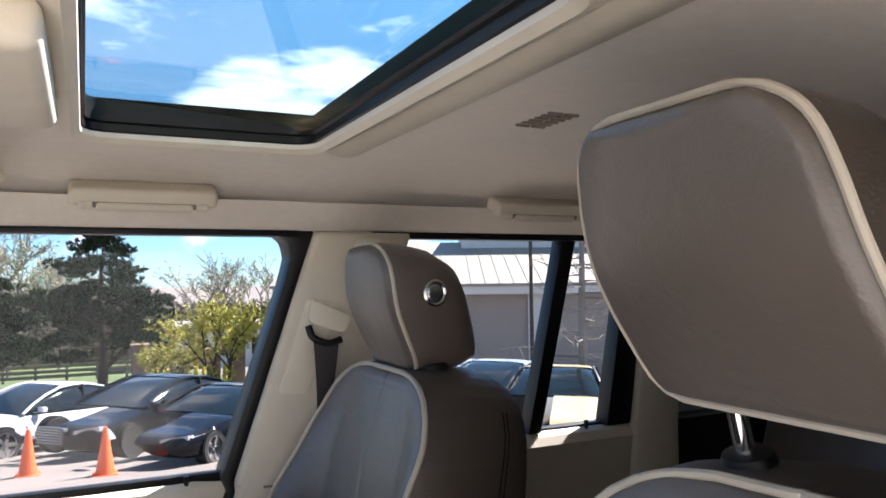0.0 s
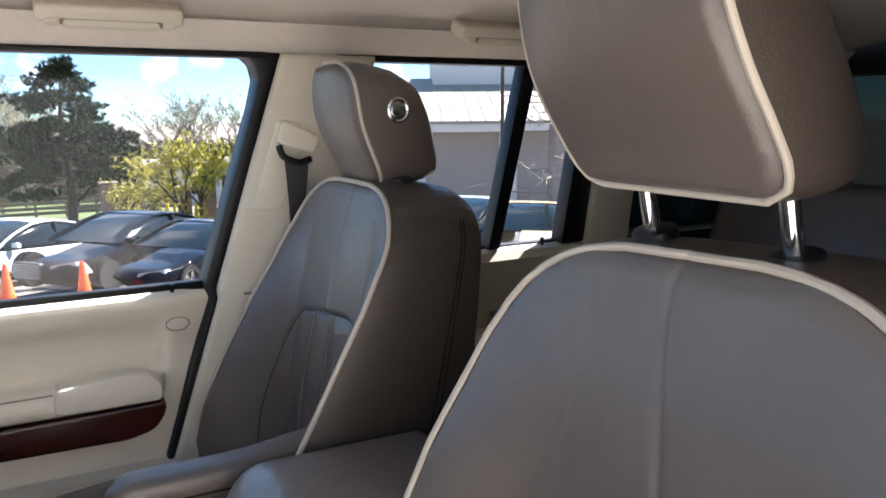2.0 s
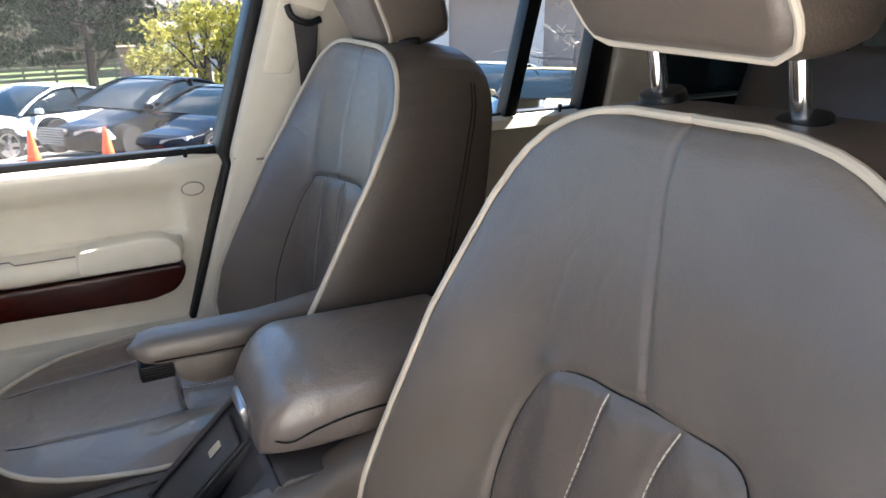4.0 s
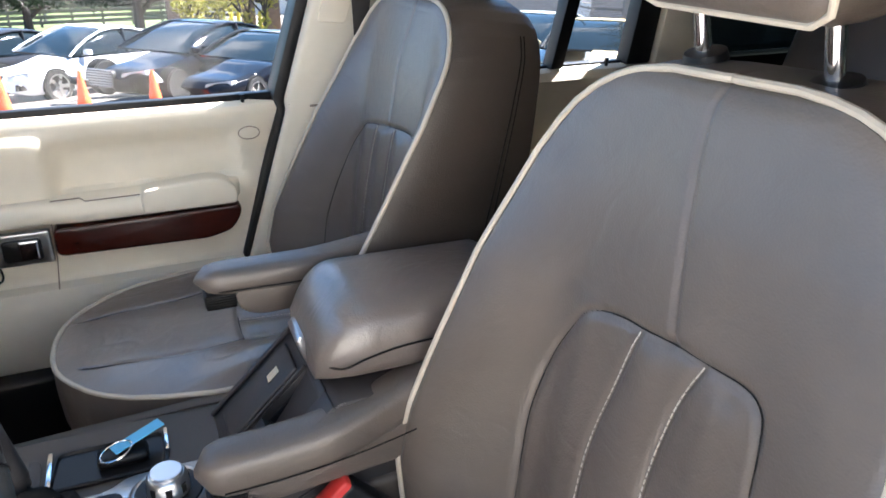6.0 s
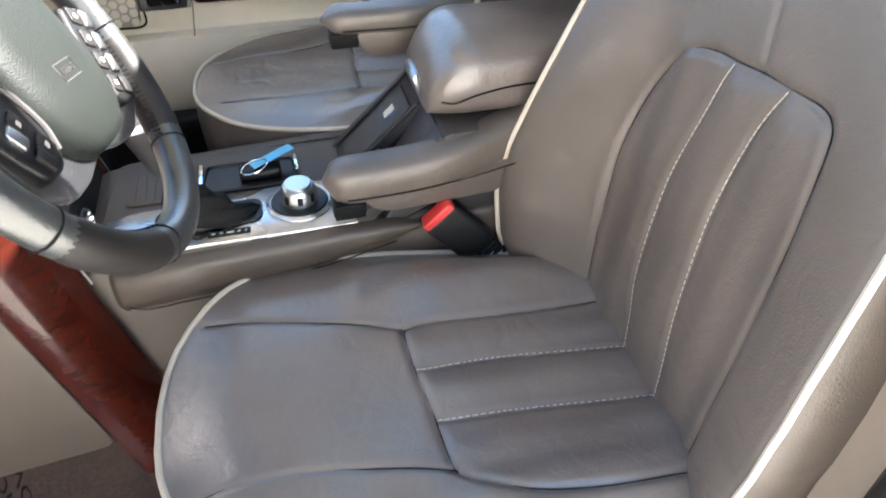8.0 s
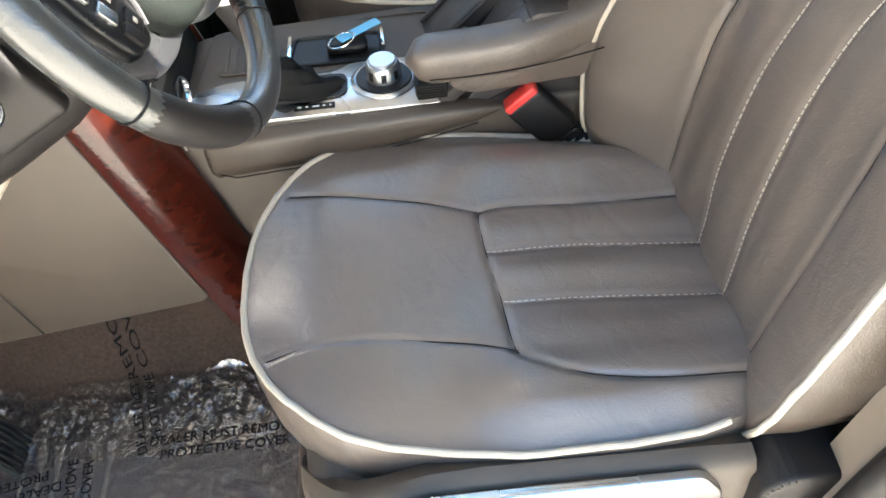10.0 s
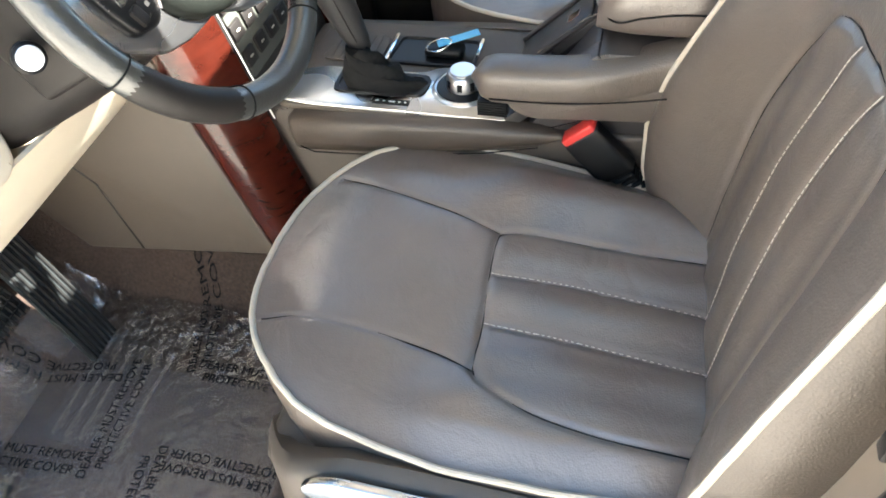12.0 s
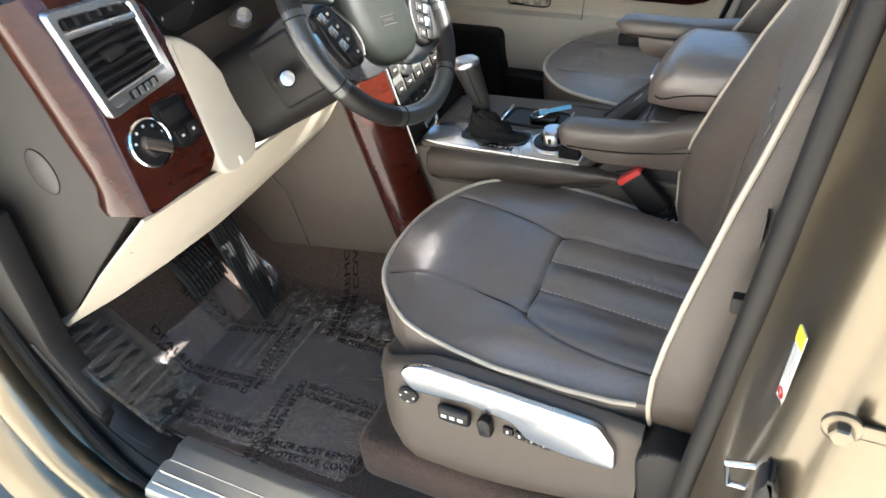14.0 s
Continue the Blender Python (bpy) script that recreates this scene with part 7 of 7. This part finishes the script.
def cone(p):
    c = thing("traffic_cone", "bright orange plastic traffic cone on asphalt", "traffic cone", p, "traffic cones")
    part("base", boxed((p.x - 0.17, p.y - 0.17, p.z), (p.x + 0.17, p.y + 0.17, p.z + 0.03), 0.01), orange, c)
    part("body", lathe([(0.14, 0.03), (0.132, 0.05), (0.03, 0.68), (0.025, 0.705), (0.012, 0.71)], 24, Matrix.Translation(p)), orange, c)


for az, d in ((1.4, 12.2), (-3.3, 13.2), (-8.2, 14.2)):
    cone(spot(az, d))

bark = mat("dark_bark", (0.055, 0.042, 0.033), 0.95, var=0.4, scale=6, bump=0.8, bscale=20)
pine_m = mat("pine_needles", (0.026, 0.040, 0.019), 0.85, var=0.5, scale=0.8, big=0.25, tint=(0.010, 0.018, 0.009), spec=0.12)
fresh = mat("fresh_leaves", (0.40, 0.36, 0.045), 0.7, var=0.35, scale=1.5, big=0.4, tint=(0.24, 0.23, 0.03))
far_bark = mat("pale_twig_bark", (0.19, 0.17, 0.15), 0.95, var=0.3, scale=2)
pale = mat("pale_buds", (0.34, 0.32, 0.20), 0.8, var=0.3, scale=1.2)
rng = random.Random(5)


def tuft(bm, p, d, r, n=9):
    """A spray of needles or leaves at p along d."""
    for _ in range(n):
        q = (d + Vector((rng.gauss(0, 0.6), rng.gauss(0, 0.6), rng.gauss(0, 0.5)))).normalized()
        s = q.orthogonal().normalized()
        s = (s * math.cos(rng.random() * 6) + q.cross(s) * math.sin(rng.random() * 6)) * r * 0.13
        a, b = p + q * r * 0.1, p + q * r * rng.uniform(0.7, 1.15)
        vs = [bm.verts.new(a - s), bm.verts.new(a + s), bm.verts.new(b + s * 0.5), bm.verts.new(b - s * 0.5)]
        bm.faces.new(vs)


def pine(p, h, w):
    """A broad old pine: limbs in loose tiers, each ending in upswept pads of needles with sky between them."""
    t = thing("pine_tree", "broad dark green pine with crooked trunk", "tree", p, "pine trees")
    tr, cr = bmesh.new(), bmesh.new()
    axis = spline([p, p + Vector((0.05, 0, h * 0.3)), p + Vector((-0.15, 0, h * 0.6)), p + Vector((0.1, 0, h * 0.97))], 6)
    tube(tr, axis, lambda u: 0.26 * (1 - u) + 0.03, sides=9)
    tube(tr, spline([p + Vector((0, 0, h * 0.12)), p + Vector((0.9, 0.1, h * 0.22)), p + Vector((1.6, 0.1, h * 0.36))], 5), lambda u: 0.13 * (1 - u) + 0.03, sides=7)
    for k in range(46):
        u = 0.25 + 0.73 * (k + rng.random()) / 46
        reach = w * min(1.0, (1.02 - u) * 1.55) ** 0.8 * rng.uniform(0.55, 1.08) * (0.85 if u < 0.32 else 1)
        a = k * 2.4 + rng.gauss(0, 0.4)
        d = Vector((math.cos(a), math.sin(a), rng.uniform(-0.02, 0.30) + 0.5 * max(0, u - 0.75)))
        s = axis[min(len(axis) - 1, int(u * (len(axis) - 1)))]
        e = s + d * reach
        tube(tr, [s, s.lerp(e, 0.5) + Vector((0, 0, -0.06 * reach)), e], lambda q: 0.055 * (1 - q) + 0.012, sides=5)
        side_ = d.cross(Vector((0, 0, 1))).normalized()
        for j in range(int(3 + 2.3 * reach)):
            f = rng.uniform(0.35, 1.02)
            off = side_ * rng.gauss(0, 0.26) * (0.4 + f) * min(reach, 2.2) * 0.6
            c = s.lerp(e, f) + off + Vector((0, 0, rng.gauss(0.08, 0.10)))
            tube(tr, [s.lerp(e, max(0.2, f - 0.15)), c], 0.014, sides=3)
            r0 = rng.uniform(0.26, 0.46)
            for _ in range(12):
                o = Vector((rng.gauss(0, 1), rng.gauss(0, 1), rng.gauss(0.1, 0.5))) * r0 * 0.62
                tuft(cr, c + o, (o * 1.2 + Vector((0, 0, 0.55)) + d * 0.3).normalized(), rng.uniform(0.20, 0.34), 10)
    part("trunk", tr, bark, t, "dark trunk and limbs")
    part("crown", cr, pine_m, t, "dense needle crown")


def leafy(p, h, w, material, label, n=1500, leaf=0.13, trunk=0.07, bare=0.3):
    t = thing("tree", label, "tree", p)
    tr, cr = bmesh.new(), bmesh.new()
    tips = []

    def grow(a, d, ln, r, lev):
        b = a + d * ln
        mid = a.lerp(b, 0.5) + Vector((rng.gauss(0, 0.05), rng.gauss(0, 0.05), 0)) * ln
        tube(tr, [a, mid, b], lambda q: r * (1 - 0.45 * q), sides=5)
        if lev == 0:
            tips.append((a, b))
            return
        for _ in range(3 if lev > 1 else 4):
            q = (d + Vector((rng.gauss(0, 0.55), rng.gauss(0, 0.55), rng.uniform(-0.1, 0.35)))).normalized()
            grow(b, q, ln * rng.uniform(0.6, 0.85), r * 0.6, lev - 1)
            tips.append((mid, b))
    for k in range(4):
        a = 2 * math.pi * k / 4 + rng.random()
        grow(p + Vector((0, 0, h * 0.02 * k)), Vector((math.cos(a) * w / h * 0.55, math.sin(a) * w / h * 0.55, 0.9)).normalized(), h * 0.36, trunk, 3)
    for _ in range(n):
        a, b = rng.choice(tips)
        o = a.lerp(b, rng.uniform(0.2, 1.1)) + Vector((rng.gauss(0, 0.16), rng.gauss(0, 0.16), rng.gauss(0, 0.14)))
        tuft(cr, o, Vector((rng.gauss(0, 1), rng.gauss(0, 1), 0.3)).normalized(), leaf, 3)
    part("trunk", tr, bark if h < 6 else far_bark, t, "thin branches")
    part("crown", cr, material, t)


pine(spot(1.2, 44), 8.9, 4.6)
pine(spot(-5.6, 52), 7.0, 4.0)
leafy(spot(9.3, 30), 3.9, 3.0, fresh, "young tree with bright yellow green leaves", 2300, 0.17)
leafy(spot(5.4, 33), 2.6, 2.4, fresh, "low shrub with yellow green spring leaves", 1200, 0.16)
leafy(spot(13.5, 38), 4.2, 3.0, fresh, "spring tree with yellow green leaves beyond shrubs", 2200, 0.18)
for az, d, h, m_, n in ((-4.5, 75, 13, pale, 1700), (-9, 70, 11, fresh, 1100), (-1.5, 85, 12, pale, 1500), (8.5, 90, 12.5, pale, 700), (11.5, 95, 13, pale, 900), (15, 90, 10, fresh, 600)):
    leafy(spot(az, d), h, h * 0.55, m_, "far spring tree with thin pale buds", n, 0.34, 0.16)
# a belt of leafless wood along the skyline
woods, stems = bmesh.new(), bmesh.new()
for k in range(520):
    az, d = rng.uniform(-16, 17), rng.uniform(96, 120)
    q = spot(az, d)
    hh_ = rng.uniform(3.5, 8.0) * (1.15 if az < 0 else 0.8)
    tube(stems, [q, q + Vector((rng.gauss(0, 0.3), 0, hh_))], 0.07, sides=3)
    for _ in range(26):
        tuft(woods, q + Vector((rng.gauss(0, 1.3), rng.gauss(0, 1.3), hh_ * rng.uniform(0.25, 1.05))), Vector((rng.gauss(0, 0.5), rng.gauss(0, 0.5), 1)).normalized(), rng.uniform(0.6, 1.1), 5)
belt_wood = thing("far_woods", "grey brown belt of budding woodland on the skyline", "woods", spot(0, 100), kind="stuff")
part("twigs", woods, mat("grey_twigs", (0.16, 0.145, 0.115), 0.9, var=0.35, scale=0.4, big=0.08, tint=(0.085, 0.085, 0.06), spec=0.1), belt_wood)
part("stems", stems, bark, belt_wood)
# bare larch by the building, seen through the rear window
lar = thing("bare_tree", "bare dark tree with short drooping twigs", "tree", spot(36.2, 15))
tr = bmesh.new()
b0 = spot(36.2, 15)
tube(tr, [b0, b0 + Vector((0, 0, 2.5)), b0 + Vector((0.05, 0, 6.5))], lambda q: 0.11 * (1 - q) + 0.015, sides=7)
for k in range(64):
    z = 1.0 + 5.2 * rng.random(); a = rng.random() * 6.28; ln = rng.uniform(0.5, 1.7) * (1 - z / 9)
    e = b0 + Vector((math.cos(a) * ln, math.sin(a) * ln, z + 0.15 * ln))
    s = b0 + Vector((0, 0, z))
    tube(tr, [s, s.lerp(e, 0.6) + Vector((0, 0, -0.10)), e], lambda q: 0.02 * (1 - q) + 0.005, sides=4)
    for j in range(7):
        f = rng.uniform(0.3, 1); q = s.lerp(e, f)
        tube(tr, [q, q + Vector((rng.gauss(0, 0.18), rng.gauss(0, 0.18), rng.uniform(-0.25, 0.12)))], 0.005, sides=3)
part("trunk", tr, far_bark, lar)
pole = thing("light_pole", "thin dark metal light pole by the building", "pole", spot(32.4, 20))
pp = spot(32.4, 20)
part("shaft", tubed([pp, pp + Vector((0, 0, 7))], lambda q: 0.06 - 0.02 * q, sides=8), bark, pole)

# fence of posts and rails
fence = thing("fence", "weathered grey timber fence along the verge", "fence", spot(-3, 62), kind="")
fwood = mat("grey_timber", (0.15, 0.125, 0.10), 0.9, var=0.25, scale=8)
fy = 60.0
for k in range(15):
    x = -19 + 2.0 * k
    part("post", boxed((x - 0.09, fy - 0.09, ground_z(fy) - 0.1), (x + 0.09, fy + 0.09, ground_z(fy) + 1.55), 0.01), fwood, fence)
for k in range(4):
    z = ground_z(fy) + 0.25 + 0.36 * k
    part("rail", boxed((-19.2, fy - 0.13, z), (9.2, fy - 0.09, z + 0.24), 0.01), fwood, fence)
# gate piers and bollards
stone = mat("brown_stone", (0.18, 0.135, 0.105), 0.95, var=0.25, scale=5, bump=0.5, bscale=20)
for az, d, w, h in ((3.6, 40, 0.75, 2.3), (8.6, 39, 0.6, 2.0), (10.2, 41, 0.8, 2.6)):
    p = spot(az, d)
    pr = thing("gate_pier", "square brown stone gate pier", "pier", p, "gate piers")
    part("shaft", boxed((p.x - w / 2, p.y - w / 2, p.z - 0.1), (p.x + w / 2, p.y + w / 2, p.z + h), 0.02), stone, pr)
    part("cap", boxed((p.x - w / 2 - 0.06, p.y - w / 2 - 0.06, p.z + h), (p.x + w / 2 + 0.06, p.y + w / 2 + 0.06, p.z + h + 0.12), 0.02), stone, pr)
yb = mat("bollard_yellow", (0.62, 0.46, 0.04), 0.5)
for az in (4.7, 5.3, 7.4, 7.9, 9.4):
    p = spot(az, 38)
    tagged(finish("bollard", lathe([(0.09, 0), (0.09, 1.25), (0.06, 1.32), (0.02, 1.34)], 12, Matrix.Translation(p)), yb), "yellow steel bollard beside the drive", "bollard", "bollards")
p = spot(6.2, 37.5)
bn = thing("waste_bin", "dark blue wheeled waste bin by the gate", "bin", p)
part("body", boxed((p.x - 0.4, p.y - 0.35, p.z), (p.x + 0.4, p.y + 0.35, p.z + 1.25), 0.05), mat("bin_blue", (0.02, 0.035, 0.07), 0.5), bn)
part("lid", boxed((p.x - 0.43, p.y - 0.38, p.z + 1.25), (p.x + 0.43, p.y + 0.38, p.z + 1.35), 0.03), M["black"], bn)

# low brick building with a standing seam roof
brick = mat("brick_wall", (0.30, 0.265, 0.225), 0.95, var=0.2, scale=3, bump=0.4, bscale=30)
n_, l_ = brick.node_tree.nodes, brick.node_tree.links
bt_ = n_.new("ShaderNodeTexBrick"); bt_.inputs["Scale"].default_value = 5
bt_.inputs["Color1"].default_value, bt_.inputs["Color2"].default_value, bt_.inputs["Mortar"].default_value = (0.31, 0.265, 0.225, 1), (0.24, 0.205, 0.175, 1), (0.38, 0.35, 0.32, 1)
tcb = n_.new("ShaderNodeTexCoord"); mpb = n_.new("ShaderNodeMapping"); mpb.inputs["Rotation"].default_value = (radians(90), 0, 0)
l_.new(tcb.outputs["Object"], mpb.inputs[0]); l_.new(mpb.outputs[0], bt_.inputs["Vector"]); l_.new(bt_.outputs["Color"], n_["Principled BSDF"].inputs["Base Color"])
metalroof = mat("tan_metal_roof", (0.25, 0.225, 0.18), 0.6, metal=0.0, var=0.10, scale=2)
pale_wall = mat("pale_wall", (0.55, 0.54, 0.50), 0.8, var=0.05)
A, B = spot(14, 30), spot(52, 33)
u_ = (B - A); u_.z = 0; LEN = u_.length; u_.normalize(); v_ = Vector((-u_.y, u_.x, 0))
if v_.y < 0:
    v_ = -v_
z0 = -0.093 * ((A.y + B.y) / 2 - 1.3) - 0.6
BM = Matrix(((u_.x, v_.x, 0, A.x), (u_.y, v_.y, 0, A.y), (0, 0, 1, z0), (0, 0, 0, 1)))
bld = thing("building", "low brick building with tan metal roof and plant screen", "building", (A.x, A.y, z0))


def onb(bm):
    bmesh.ops.transform(bm, matrix=BM, verts=bm.verts)
    return bm


EV = 3.65
part("wall", onb(boxed((0, 0, -2), (LEN, 12, EV), 0)), brick, bld, "brown brick wall")
for k in range(6):
    part("pier", onb(boxed((2.2 + k * 3.6, -0.18, 0), (2.9 + k * 3.6, 0.05, EV), 0.01)), pale_wall, bld, "pale concrete pier")
part("fascia", onb(boxed((-0.5, -0.7, EV), (LEN + 0.5, 0.1, EV + 0.42), 0.02)), pale_wall, bld, "pale eaves fascia")
part("roof", onb(prism([(-0.75, EV + 0.42), (6.5, EV + 2.35), (6.5, EV + 2.2), (-0.75, EV + 0.3)], "x", -0.6, LEN + 0.6)), metalroof, bld, "tan standing seam roof")
for k in range(int(LEN / 0.55)):
    x = k * 0.55
    part("roof_seam", onb(prism([(-0.75, EV + 0.42), (6.5, EV + 2.35), (6.5, EV + 2.38), (-0.75, EV + 0.45)], "x", x, x + 0.03)), metalroof, bld)
part("plant_screen", onb(boxed((7.0, 5.2, EV + 1.2), (17.0, 10, EV + 3.55), 0.05)), pale_wall, bld, "pale rooftop plant screen")
part("screen_cap", onb(boxed((6.9, 5.1, EV + 3.55), (17.1, 10.1, EV + 3.7), 0.03)), pale_wall, bld)
# far low white building
p = spot(9.5, 78)
fb = thing("far_building", "distant low pale building with flat roof", "building", p)
part("wall", boxed((p.x - 8, p.y, p.z), (p.x + 9, p.y + 8, p.z + 3.8), 0), pale_wall, fb)
part("roof", boxed((p.x - 8.5, p.y - 0.6, p.z + 3.8), (p.x + 9.5, p.y + 8.5, p.z + 4.3), 0.05), mat("grey_roof", (0.42, 0.40, 0.37), 0.8), fb)
for k in range(5):
    part("window", boxed((p.x - 6.5 + 3 * k, p.y - 0.05, p.z + 1.2), (p.x - 4.8 + 3 * k, p.y + 0.05, p.z + 2.8), 0), car_glass, fb)
